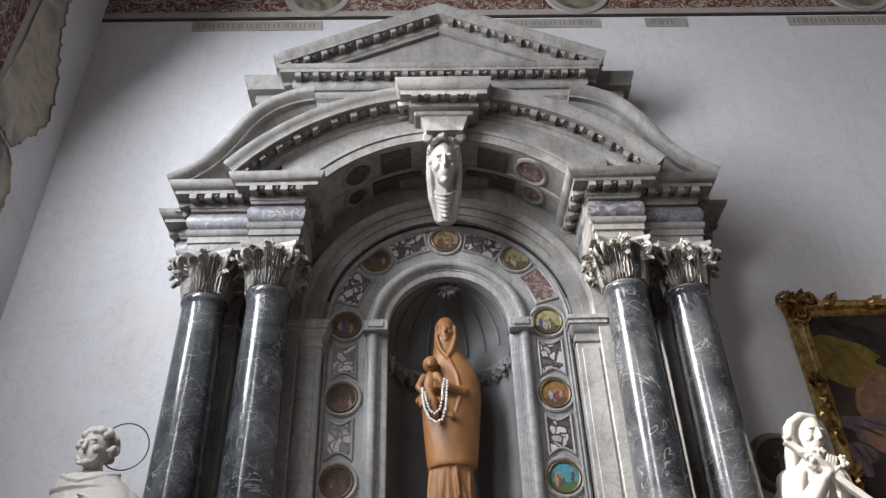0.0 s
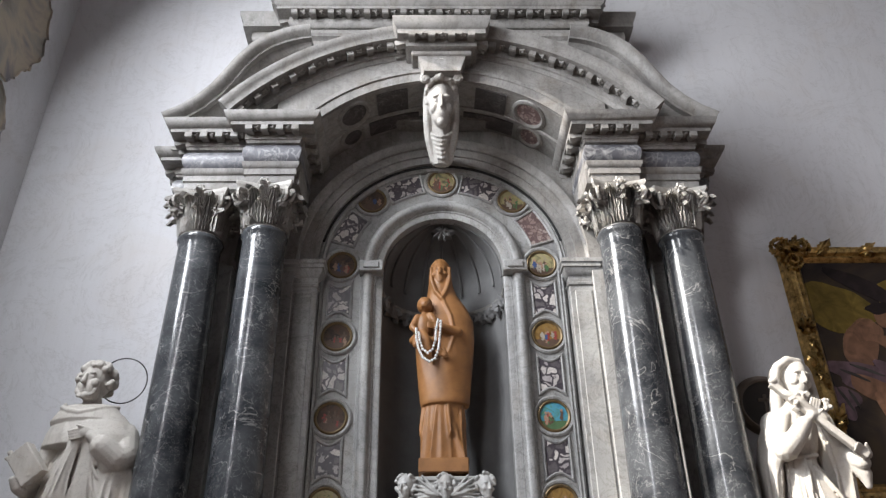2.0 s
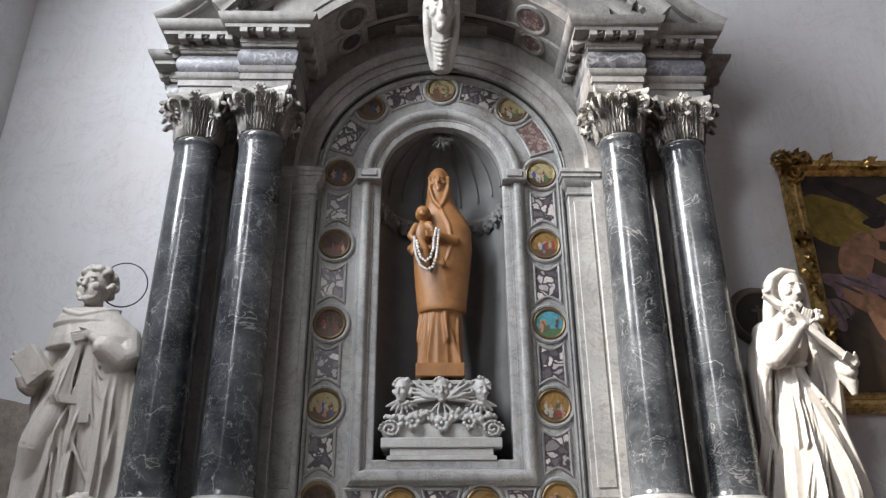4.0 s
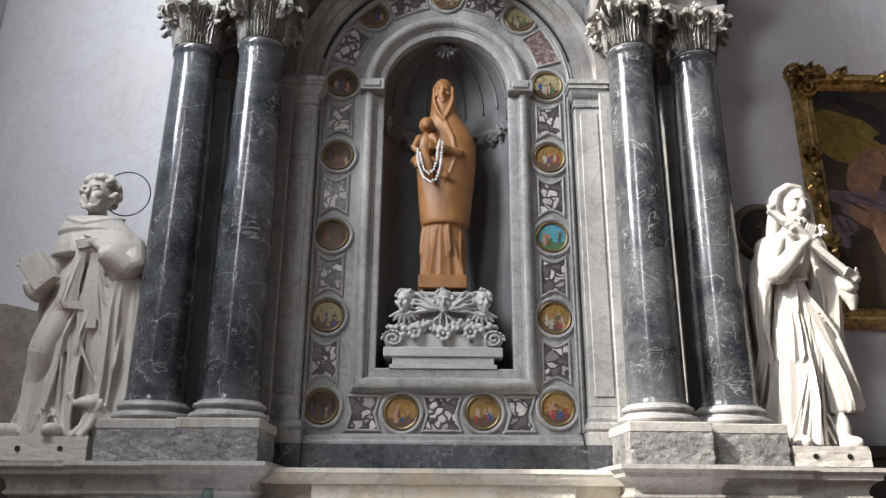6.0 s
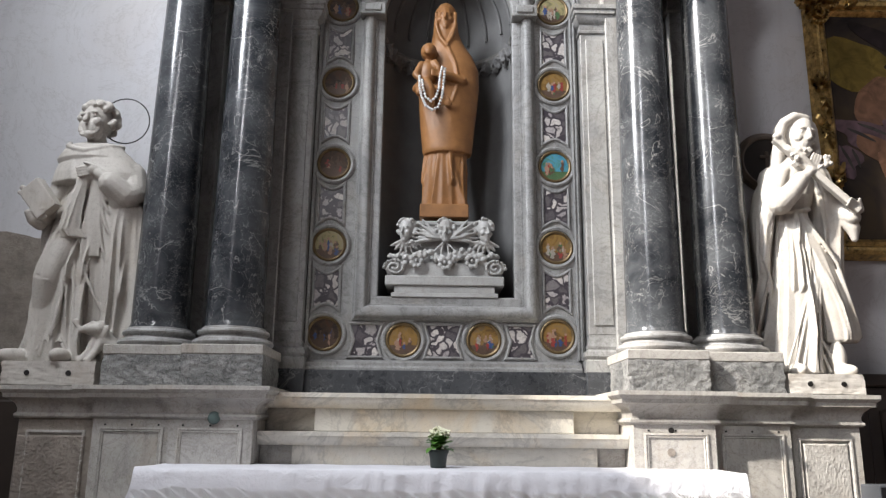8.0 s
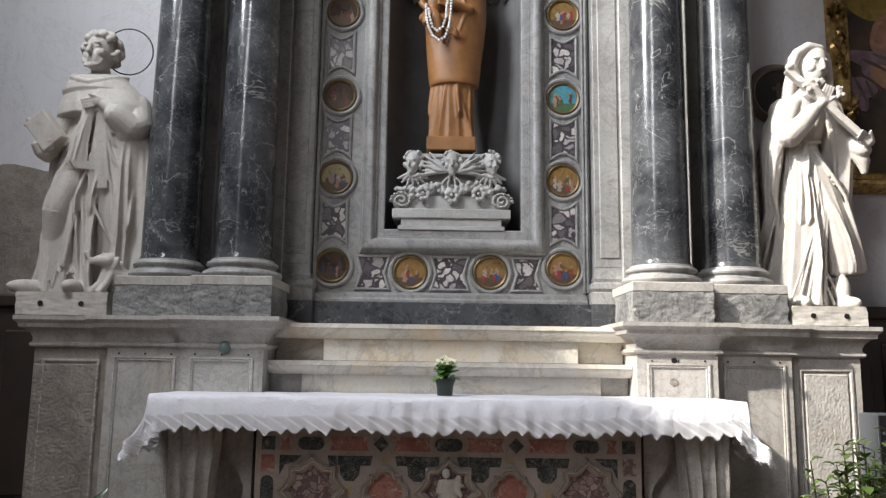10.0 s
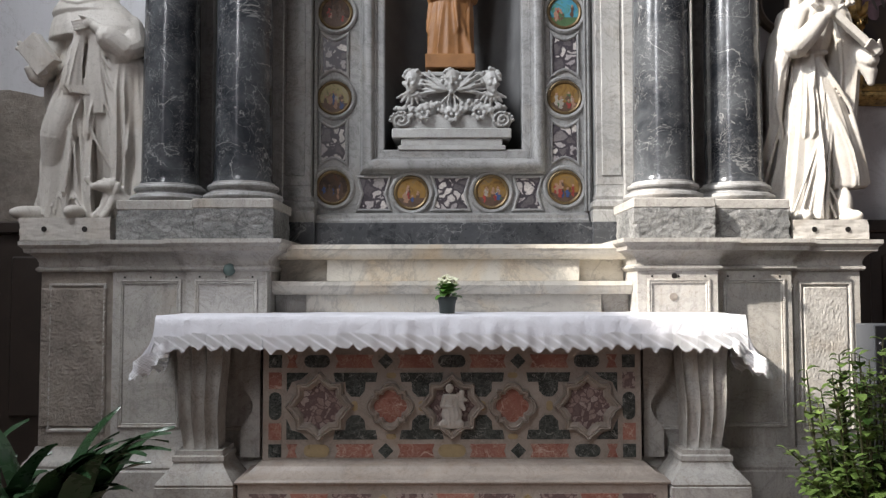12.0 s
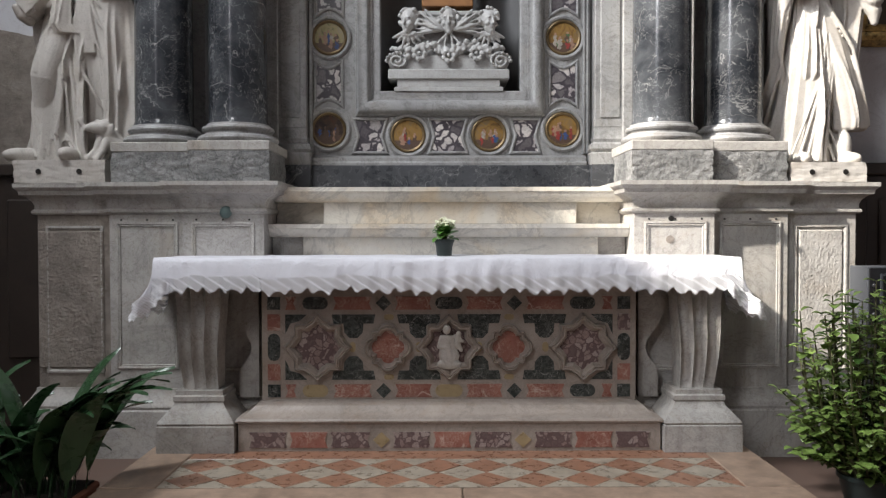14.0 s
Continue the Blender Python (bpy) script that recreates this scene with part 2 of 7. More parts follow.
M_STEM = plain("green_brown_stem", (0.09, 0.085, 0.035), 0.7)
M_POT = plain("dark_plastic_pot", (0.025, 0.035, 0.032), 0.4)
M_PETAL = plain("cream_petal", (0.8, 0.8, 0.6), 0.7, 0, 0.1)
M_BEAD = plain("pearl_bead", (0.75, 0.74, 0.72), 0.2, 0, 0.1)
M_BOXMETAL = plain("grey_painted_steel", (0.10, 0.105, 0.115), 0.45, 0.2, 0.15, 6)
M_BOXFACE = plain("black_painted_steel", (0.018, 0.018, 0.02), 0.4, 0.2, 0.2, 6)
M_TILE_RED = plain("red_floor_marble", (0.36, 0.185, 0.115), 0.3, 0, 0.45, 22, 0.08)
M_TILE_WHITE = plain("pale_floor_marble", (0.43, 0.37, 0.29), 0.3, 0, 0.4, 20, 0.08)
M_SLAB = plain("pink_stone_slab", (0.42, 0.3, 0.22), 0.45, 0, 0.45, 14, 0.2)
M_FLOOR = plain("worn_church_floor", (0.2, 0.13, 0.1), 0.5, 0, 0.35, 3, 0.1)
M_CEIL = plain("pale_ceiling_plaster", (0.6, 0.58, 0.55), 0.9, 0, 0.15, 2)
M_BLACK = plain("joint_shadow", (0.02, 0.02, 0.02), 0.9)


# ---- building helpers ----
def part(name, bm, material, parent=None, label="", smooth=35, mats=()):
    bmesh.ops.recalc_face_normals(bm, faces=bm.faces)
    me = bpy.data.meshes.new(name)
    bm.to_mesh(me)
    bm.free()
    for mt in (material, *mats):
        me.materials.append(mt)
    for p in me.polygons:
        p.use_smooth = True
    me.set_sharp_from_angle(angle=radians(smooth))
    ob = new(name, me)
    if parent:
        ob.parent = parent
    return tagged(ob, label)


def share(name, me, parent, m):
    """One more piece on a mesh that is there already, at the pose m under its parent."""
    ob = new(name, me)
    ob.parent = parent
    ob.matrix_basis = m
    return ob


def thing(name, label, category, at=(0, 0, 0), group="", kind=""):
    ob = new(name)
    ob.location = at
    bpy.context.view_layer.update()
    return tagged(ob, label, category, group, kind)


def block(x0, x1, y0, y1, z0, z1, bevel=0.004, bm=None):
    one = bmesh.new()
    bmesh.ops.create_cube(one, size=1.0, matrix=Matrix.Translation(((x0 + x1) / 2, (y0 + y1) / 2, (z0 + z1) / 2)) @ Matrix.Diagonal((abs(x1 - x0), abs(y1 - y0), abs(z1 - z0), 1)))
    if bevel:
        bmesh.ops.bevel(one, geom=one.edges[:], offset=bevel, segments=1, affect="EDGES")
    return merge(bm, one)


def merge(bm, one, m=None):
    if m is not None:
        one.transform(m)
    if bm is None:
        return one
    me = bpy.data.meshes.new("tmp")
    one.to_mesh(me)
    one.free()
    bm.from_mesh(me)
    bpy.data.meshes.remove(me)
    return bm


def sweep(path, profile, place=lambda u, v, w: (u, v, w), closed=False, ends=True, bm=None):
    """A moulding: the profile of (outward, height) carried along a path in a plane, with mitred corners. Outward is to the right of the way."""
    bm = bm or bmesh.new()
    pts = [Vector(p) for p in path]
    n = len(pts)
    rows = []
    for i, p in enumerate(pts):
        a = (p - pts[i - 1]).normalized() if i or closed else None
        b = (pts[(i + 1) % n] - p).normalized() if i < n - 1 or closed else None
        a, b = a or b, b or a
        na, nb = Vector((a.y, -a.x)), Vector((b.y, -b.x))
        mid = na + nb
        mid = mid / max(0.15, mid.dot(na)) if mid.length > 1e-6 else na
        rows.append([bm.verts.new(place(p.x + mid.x * o, p.y + mid.y * o, w)) for o, w in profile])
    for i in range(n if closed else n - 1):
        r, s = rows[i], rows[(i + 1) % n]
        for k in range(len(profile) - 1):
            bm.faces.new((r[k], s[k], s[k + 1], r[k + 1]))
    if ends and not closed:
        for r in (rows[0], rows[-1]):
            bm.faces.new(r)
    return bm


def lathe(profile, at=(0, 0, 0), seg=40, bm=None, cap=True):
    bm = bm or bmesh.new()
    rows = [[bm.verts.new((at[0] + r * math.cos(2 * math.pi * k / seg), at[1] + r * math.sin(2 * math.pi * k / seg), at[2] + z)) for k in range(seg)] for r, z in profile]
    for a, b in zip(rows, rows[1:]):
        for k in range(seg):
            bm.faces.new((a[k], a[(k + 1) % seg], b[(k + 1) % seg], b[k]))
    if cap:
        bm.faces.new(rows[0][::-1])
        bm.faces.new(rows[-1])
    return bm


def arc(cx, cz, r, a0, a1, n):
    return [(cx + r * math.cos(radians(a0 + (a1 - a0) * k / n)), cz + r * math.sin(radians(a0 + (a1 - a0) * k / n))) for k in range(n + 1)]


def facing(u, v, w):
    return (u, w, v)


def plate(outline, y0, y1, bm=None, bevel=0.0):
    """A flat piece standing upright, of an outline in x and z, its face at y0 and its back at y1."""
    bm = bm or bmesh.new()
    front, back = [bm.verts.new((x, y0, z)) for x, z in outline], [bm.verts.new((x, y1, z)) for x, z in outline]
    f = bm.faces.new(front)
    n = len(outline)
    for k in range(n):
        bm.faces.new((front[k], front[(k + 1) % n], back[(k + 1) % n], back[k]))
    if bevel:
        bmesh.ops.inset_region(bm, faces=[f], thickness=bevel, depth=bevel)
    return bm


def disc(cx, cz, r, y0, y1, seg=40):
    return plate([(cx + r * math.cos(2 * math.pi * k / seg), cz + r * math.sin(2 * math.pi * k / seg)) for k in range(seg)], y0, y1)


def ring(cx, cz, profile, seg=44, bm=None):
    """A round frame facing the room; the profile is of (radius, y)."""
    bm = bm or bmesh.new()
    rows = [[bm.verts.new((cx + r * math.cos(2 * math.pi * k / seg), y, cz + r * math.sin(2 * math.pi * k / seg))) for k in range(seg)] for r, y in profile]
    for a, b in zip(rows, rows[1:]):
        for k in range(seg):
            bm.faces.new((a[k], a[(k + 1) % seg], b[(k + 1) % seg], b[k]))
    return bm


def sector(cx, cz, r0, r1, a0, a1, y0, y1, n=24):
    return plate(arc(cx, cz, r1, a0, a1, n) + arc(cx, cz, r0, a1, a0, n), y0, y1)


def mirrored(pts):
    return [(-x, y) for x, y in reversed(pts)]


def struct(name, bm, mat, label, category):
    return tagged(part(name, bm, mat), label, category, kind="structure")
# ---- the setting ----
# right wall, end wall and ceiling are unseen, set far off to limit bounce
FLOOR_Z, WALL_Y, LEFT_X, RIGHT_X, BACK_Y, TOP_Z = -0.18, 0.2, -3.5, 11.0, -16.0, 13.0

floor = struct("floor", block(LEFT_X - 0.6, RIGHT_X + 0.4, BACK_Y - 0.4, 1.2, FLOOR_Z - 0.3, FLOOR_Z, 0), M_FLOOR, "worn reddish brown stone church floor in shade", "floor")
struct("ceiling", block(LEFT_X - 0.6, RIGHT_X + 0.4, BACK_Y - 0.4, 1.2, TOP_Z, TOP_Z + 0.3, 0), M_CEIL, "plain pale plaster ceiling, unseen, added to close the room", "ceiling")
wall = bmesh.new()
block(LEFT_X - 0.6, -1.0, WALL_Y, 1.0, FLOOR_Z, TOP_Z, 0, wall)
block(1.0, RIGHT_X + 0.4, WALL_Y, 1.0, FLOOR_Z, TOP_Z, 0, wall)
block(-1.0, 1.0, WALL_Y, 1.0, 5.6, TOP_Z, 0, wall)
block(-1.0, 1.0, 0.8, 1.0, FLOOR_Z, 5.6, 0, wall)
struct("wall_north", wall, M_PLASTER, "whitewashed plaster wall behind the altar", "wall")
# side wall with a round-arched window, and an unseen plain opening added for the fill lamp
side = bmesh.new()
WY0, WY1, WZ0, WZS = -4.0, -2.25, 4.7, 8.45
block(LEFT_X - 0.5, LEFT_X, WY1, WALL_Y, FLOOR_Z, TOP_Z, 0, side)
block(LEFT_X - 0.5, LEFT_X, -6.9, WY0, FLOOR_Z, TOP_Z, 0, side)
block(LEFT_X - 0.5, LEFT_X, WY0, WY1, FLOOR_Z, WZ0, 0, side)
hood = arc((WY0 + WY1) / 2, WZS, 0.875, 180, 0, 24)
head_piece = plate(hood + [(WY1, TOP_Z), (WY0, TOP_Z)], 0, 0.5)
head_piece.transform(Matrix.Translation((LEFT_X, 0, 0)) @ Matrix.Rotation(radians(90), 4, "Z"))
merge(side, head_piece)
block(LEFT_X - 0.5, LEFT_X, -8.4, -6.9, FLOOR_Z, 3.2, 0, side)
block(LEFT_X - 0.5, LEFT_X, -8.4, -6.9, 8.2, TOP_Z, 0, side)
block(LEFT_X - 0.5, LEFT_X, BACK_Y, -8.4, FLOOR_Z, TOP_Z, 0, side)
struct("wall_west", side, M_PLASTER, "whitewashed side wall with a tall window and an added unseen opening", "wall")
struct("wall_east", block(RIGHT_X, RIGHT_X + 0.4, BACK_Y, WALL_Y, FLOOR_Z, TOP_Z, 0), M_PLASTER, "plain whitewashed wall, unseen, added to close the nave", "wall")
struct("wall_south", block(LEFT_X - 0.6, RIGHT_X + 0.4, BACK_Y - 0.4, BACK_Y, FLOOR_Z, TOP_Z, 0), M_PLASTER, "plain whitewashed end wall, unseen, added to close the nave", "wall")

# painted frieze high on the walls
M_FRIEZE_RED = painting("dark_red_painted_frieze", [(0.35, (0.09, 0.03, 0.028)), (0.47, (0.1, 0.035, 0.03)), (0.52, (0.42, 0.38, 0.33)), (0.56, (0.1, 0.035, 0.03)), (0.7, (0.13, 0.1, 0.085))], 7.0, 0.8, 2.5)
M_FRESCO = painting("faded_fresco", [(0.28, (0.12, 0.11, 0.105)), (0.45, (0.3, 0.28, 0.25)), (0.55, (0.4, 0.34, 0.27)), (0.68, (0.22, 0.21, 0.22))], 2.2, 0.85, 1.0)
M_PAINTEDSTONE = plain("painted_grey_band", (0.34, 0.32, 0.29), 0.85, 0, 0.3, 6)
frieze = thing("painted_frieze", "dark red painted frieze with pale scrolling leaves high on the walls", "frieze", kind="structure")
part("band", block(LEFT_X, RIGHT_X, WALL_Y - 0.012, WALL_Y, 8.08, 8.9, 0), M_FRIEZE_RED, frieze)
part("border", block(LEFT_X, RIGHT_X, WALL_Y - 0.018, WALL_Y, 7.99, 8.08, 0.004), M_PAINTEDSTONE, frieze)
part("line", block(LEFT_X, RIGHT_X, WALL_Y - 0.02, WALL_Y, 7.955, 7.985, 0), M_WOODDARK, frieze)


def scroll_vine(x0, x1, z, y, amp, step):
    """Painted vine: a wavy stem with curled side shoots, laid flat on the wall."""
    bm = bmesh.new()

    def stroke(pts, w):
        for (ax, az), (bx, bz) in zip(pts, pts[1:]):
            d = Vector((bx - ax, bz - az))
            if d.length < 1e-5:
                continue
            nx, nz = -d.y / d.length * w, d.x / d.length * w
            bm.faces.new([bm.verts.new((px, y, pz)) for px, pz in ((ax + nx, az + nz), (ax - nx, az - nz), (bx - nx, bz - nz), (bx + nx, bz + nz))])

    k, x = 0, x0
    while x < x1:
        sgn = 1 if k % 2 else -1
        stroke([(x + step * i / 10, z + sgn * amp * math.sin(math.pi * i / 10)) for i in range(11)], 0.011)
        cx, cz = x + step * 0.5, z - sgn * amp * 0.25
        stroke([(cx + amp * (0.75 - 0.05 * i) * math.cos(sgn * i * 0.55 + 1), cz + amp * (0.75 - 0.05 * i) * math.sin(sgn * i * 0.55 + 1)) for i in range(14)], 0.009)
        for j in range(7):
            a = j * 2 * math.pi / 7
            stroke([(cx + 0.01 * math.cos(a), cz + 0.01 * math.sin(a)), (cx + 0.055 * math.cos(a), cz + 0.055 * math.sin(a))], 0.016)
        for j in range(8):
            a = random.uniform(0, 6.28)
            px, pz = x + random.uniform(0, step), z + random.uniform(-1.3, 1.3) * amp
            stroke([(px, pz), (px + 0.05 * math.cos(a), pz + 0.05 * math.sin(a))], 0.014)
        k, x = k + 1, x + step
    return bm


M_VINE = plain("pale_vine_paint", (0.4, 0.36, 0.31), 0.85)
part("vine", scroll_vine(LEFT_X + 0.1, 5.9, 8.42, WALL_Y - 0.016, 0.18, 0.55), M_VINE, frieze)
M_SAINT = painting("faded_portrait_paint", [(0.3, (0.06, 0.055, 0.06)), (0.5, (0.16, 0.14, 0.11)), (0.62, (0.24, 0.2, 0.13)), (0.75, (0.12, 0.12, 0.14))], 5.0)
for cx in (-1.27, 1.52, 4.6):
    part("roundel", disc(cx, 8.33, 0.27, WALL_Y - 0.028, WALL_Y - 0.005), M_SAINT, frieze, "faded painted roundel")
    part("roundel_border", ring(cx, 8.33, [(0.27, WALL_Y - 0.01), (0.275, WALL_Y - 0.035), (0.3, WALL_Y - 0.03), (0.31, WALL_Y - 0.036), (0.345, WALL_Y - 0.034), (0.36, WALL_Y - 0.005)]), M_PAINTEDSTONE, frieze)
M_INK = plain("faded_ink", (0.2, 0.185, 0.17), 0.9)
for x0, x1 in ((-2.55, -1.2), (0.6, 1.72), (2.2, 2.64), (3.72, 4.95)):
    part("scroll_ground", block(x0, x1, WALL_Y - 0.008, WALL_Y, 7.79, 7.93, 0), M_PAINTEDSTONE, frieze)
    bars, x = bmesh.new(), x0 + 0.06
    while x < x1 - 0.12:
        w = random.uniform(0.05, 0.09)
        for d in (0, w * 0.6):
            block(x + d, x + d + 0.012, WALL_Y - 0.011, WALL_Y - 0.004, 7.825, 7.895, 0, bars)
        x += w + 0.03
    part("lettering", bars, M_INK, frieze)


def ragged(pts, jitter, steps):
    out = []
    for (ax, az), (bx, bz) in zip(pts, pts[1:] + pts[:1]):
        for k in range(steps):
            f = k / steps
            j = 0 if k == 0 else jitter
            out.append((ax + (bx - ax) * f + random.uniform(-j, j), az + (bz - az) * f + random.uniform(-j, j)))
    return out


def on_side(outline, x, thick):
    bm = plate(outline, 0, thick)
    bm.transform(Matrix.Translation((x, 0, 0)) @ Matrix.Rotation(radians(90), 4, "Z") @ Matrix.Diagonal((1, -1, 1, 1)))
    return bm


# fragments of fresco on the side wall
fres = thing("fresco_fragment", "faded grey and ochre fresco fragment on plaster", "fresco", kind="structure")
part("painted_plaster", on_side(ragged([(-0.80, 8.3), (-0.62, 8.3), (-0.45, 7.6), (-0.37, 7.08), (-0.17, 6.64), (-0.1, 6.24), (-0.26, 5.9), (-0.44, 5.62), (-0.80, 5.66)], 0.03, 9), LEFT_X + 0.008, 0.02), M_FRESCO, fres)
part("painted_plaster", on_side(ragged([(-0.80, 5.6), (-0.5, 5.58), (-0.38, 5.5), (-0.27, 5.28), (-0.32, 5.0), (-0.8, 4.9)], 0.02, 7), LEFT_X + 0.008, 0.02), M_FRESCO, fres)
part("painted_border", block(LEFT_X, LEFT_X + 0.012, -0.88, -0.80, 4.6, 9.0, 0.003), M_PAINTEDSTONE, fres)
part("painted_band", block(LEFT_X, LEFT_X + 0.01, -1.7, -0.88, 4.6, 9.0, 0), M_FRIEZE_RED, fres)
vine_side = scroll_vine(4.6, 8.9, 0, 0, 0.18, 0.55)
vine_side.transform(Matrix.Translation((LEFT_X + 0.014, -1.28, 0)) @ Matrix.Rotation(radians(-90), 4, "Z") @ Matrix.Rotation(radians(-90), 4, "Y"))
part("vine", vine_side, M_VINE, fres)

# bare masonry where the plaster has fallen, and dark panelling beside the altar
low = struct("bare_wall_patch", plate([(-3.5, 0.6), (-1.9, 0.6), (-1.9, 2.46)] + [(-1.9 - 1.6 * k / 22, 2.44 + 0.02 * math.sin(k * 0.9) + 0.003 * k + random.uniform(-0.015, 0.015)) for k in range(1, 23)], WALL_Y - 0.012, WALL_Y + 0.01), M_ROUGH, "bare grey stone where the whitewash has fallen off", "wall")
for x0, x1, nm in ((LEFT_X + 0.002, -2.25, "wall_panelling"), (2.25, RIGHT_X - 0.002, "wall_panelling")):
    pn = thing(nm, "dark brown wooden wall panelling beside the altar", "panelling", kind="structure")
    part("panel", block(x0, x1, 0.02, WALL_Y - 0.015, FLOOR_Z, 1.5, 0.006), M_WOODDARK, pn)
    part("rail", block(x0, x1, -0.02, 0.16, 1.5, 1.58, 0.01), M_WOODDARK, pn)
    x = x0 + 0.08
    while x < x1 - 0.4:
        part("raised_panel", block(x, x + 0.42, -0.0, 0.03, 0.3, 1.35, 0.012), M_WOODDARK, pn)
        x += 0.5

# ---- predella: the step in front of the altar ----
CX, PZ = -0.02, -0.03
pred = thing("predella", "pink stone altar step with red and pale diamond tiles", "step", kind="structure")
part("core", block(CX - 1.60, CX + 1.60, -2.14, -0.3, FLOOR_Z, PZ - 0.035, 0.006), M_SLAB, pred)
for x0, x1, y0, y1 in ((-1.6, -1.345, -1.597, -0.4), (1.345, 1.6, -1.597, -0.4), (-1.6, 0.05, -2.15, -1.6), (0.054, 1.6, -2.15, -1.6)):
    part("border_slab", block(CX + x0, CX + x1, y0, y1, PZ - 0.04, PZ, 0.006), M_SLAB, pred)
part("border_strip", block(CX - 1.341, CX + 1.341, -1.15, -0.4, PZ - 0.04, PZ - 0.001, 0.003), M_TILE_RED, pred)


def clipped(poly, x0, x1, y0, y1):
    for ax, lim, sign in ((0, x0, 1), (0, x1, -1), (1, y0, 1), (1, y1, -1)):
        out = []
        for a, b in zip(poly, poly[1:] + poly[:1]):
            ia, ib = (a[ax] - lim) * sign >= 0, (b[ax] - lim) * sign >= 0
            if ia:
                out.append(a)
            if ia != ib:
                f = (lim - a[ax]) / (b[ax] - a[ax])
                out.append((a[0] + (b[0] - a[0]) * f, a[1] + (b[1] - a[1]) * f))
        poly = out
        if not poly:
            break
    return poly


TX0, TX1, TY0, TY1 = CX - 1.34, CX + 1.34, -1.596, -1.154
dx, dy = 2.68 / 11.5, (TY1 - TY0) / 2
for r in range(-1, 5):
    for c in range(-1, 25):
        cx, cy = TX0 + c * dx / 2, TY0 + r * dy / 2
        if (r + c) % 2:
            continue
        poly = [(cx - dx / 2 + 0.002, cy), (cx, cy - dy / 2 + 0.002), (cx + dx / 2 - 0.002, cy), (cx, cy + dy / 2 - 0.002)]
        poly = clipped(poly, TX0, TX1, TY0, TY1)
        if len(poly) < 3:
            continue
        bm = bmesh.new()
        dz = random.uniform(-0.0015, 0.0005)
        top, bot = [bm.verts.new((x, y, PZ + dz)) for x, y in poly], [bm.verts.new((x, y, PZ - 0.038)) for x, y in poly]
        bm.faces.new(top)
        for k in range(len(poly)):
            bm.faces.new((top[k], top[(k + 1) % len(poly)], bot[(k + 1) % len(poly)], bot[k]))
        part("tile", bm, M_TILE_WHITE if r % 2 == 0 else M_TILE_RED, pred)

# ---- pedestals: one run of stone on each side ----
PROF_CORNICE = [(-0.15, 1.235), (0.0, 1.235), (0.012, 1.24), (0.022, 1.25), (0.022, 1.262), (0.008, 1.272), (0.008, 1.295), (0.02, 1.32), (0.05, 1.345), (0.075, 1.352), (0.078, 1.375), (0.09, 1.383), (0.1, 1.395), (0.1, 1.418), (-0.15, 1.418)]
PROF_BASE = [(-0.1, FLOOR_Z), (0.07, FLOOR_Z), (0.07, 0.09), (0.06, 0.1), (0.065, 0.115), (0.058, 0.135), (0.04, 0.15), (0.028, 0.175), (0.012, 0.2), (0.012, 0.215), (-0.1, 0.215)]


def pedestal(sign, label):
    p = thing("column_pedestal", label, "pedestal", group="pedestals beside the altar")
    plan = [(-2.0, 0.1), (-2.0, -0.56), (-1.534, -0.56), (-1.534, -0.66), (-1.075, -0.66), (-1.075, 0.1)]
    if sign > 0:
        plan = mirrored(plan)
    shift = [(x + (-0.03 if sign > 0 else 0), y) for x, y in plan]
    part("cornice", sweep(shift, PROF_CORNICE), M_PEDESTAL, p)
    part("base_moulding", sweep(shift, PROF_BASE), M_PEDESTAL, p)
    part("die", sweep(shift, [(-0.2, 0.1), (0, 0.1), (0, 1.25), (-0.2, 1.25)]), M_PEDESTAL, p)
    for a, b, y, lo in ((-1.49, -1.13, -0.66, 0.33), (-1.96, -1.6, -0.56, 0.33)):
        a, b = (a, b) if sign < 0 else (-b - 0.03, -a - 0.03)
        sq = [(a, lo), (a, 1.19), (b, 1.19), (b, lo)]
        part("panel_moulding", sweep(sq, [(0.0, y + 0.002), (0.0, y - 0.008), (0.01, y - 0.012), (0.017, y - 0.006), (0.022, y - 0.009), (0.028, y + 0.002)], facing, closed=True), M_PEDESTAL, p)
        for k in range(3):
            hx, hz = a + (b - a) * (0.08 + 0.42 * k), 1.203
            part("dowel_hole", disc(hx, hz, 0.006, y - 0.003, y + 0.002, 10), M_BLACK, p)
    return p


pedestal(-1, "worn grey-white marble pedestal with moulded panels under two columns")
pr = pedestal(1, "sunlit worn marble pedestal with moulded panels under two columns")
knob = thing("bronze_knob", "small green bronze knob on the pedestal", "knob")
part("knob_head", lathe([(0.004, 0), (0.03, 0.004), (0.036, 0.012), (0.03, 0.026), (0.018, 0.036), (0.004, 0.038)], seg=18), plain("verdigris", (0.12, 0.17, 0.16), 0.6, 0.3), knob)
knob.matrix_basis = pose(-1.29, -0.66, 1.245, 90)
for x in (1.255,):
    st = thing("rust_stain_plug", "small rusty iron plug set into the pedestal", "plug")
    part("plug", disc(x, 1.205, 0.016, -0.668, -0.655, 12), M_IRON, st)
    part("plug", disc(x - 0.005, 1.085, 0.024, -0.664, -0.655, 9), M_ROUGH, st)


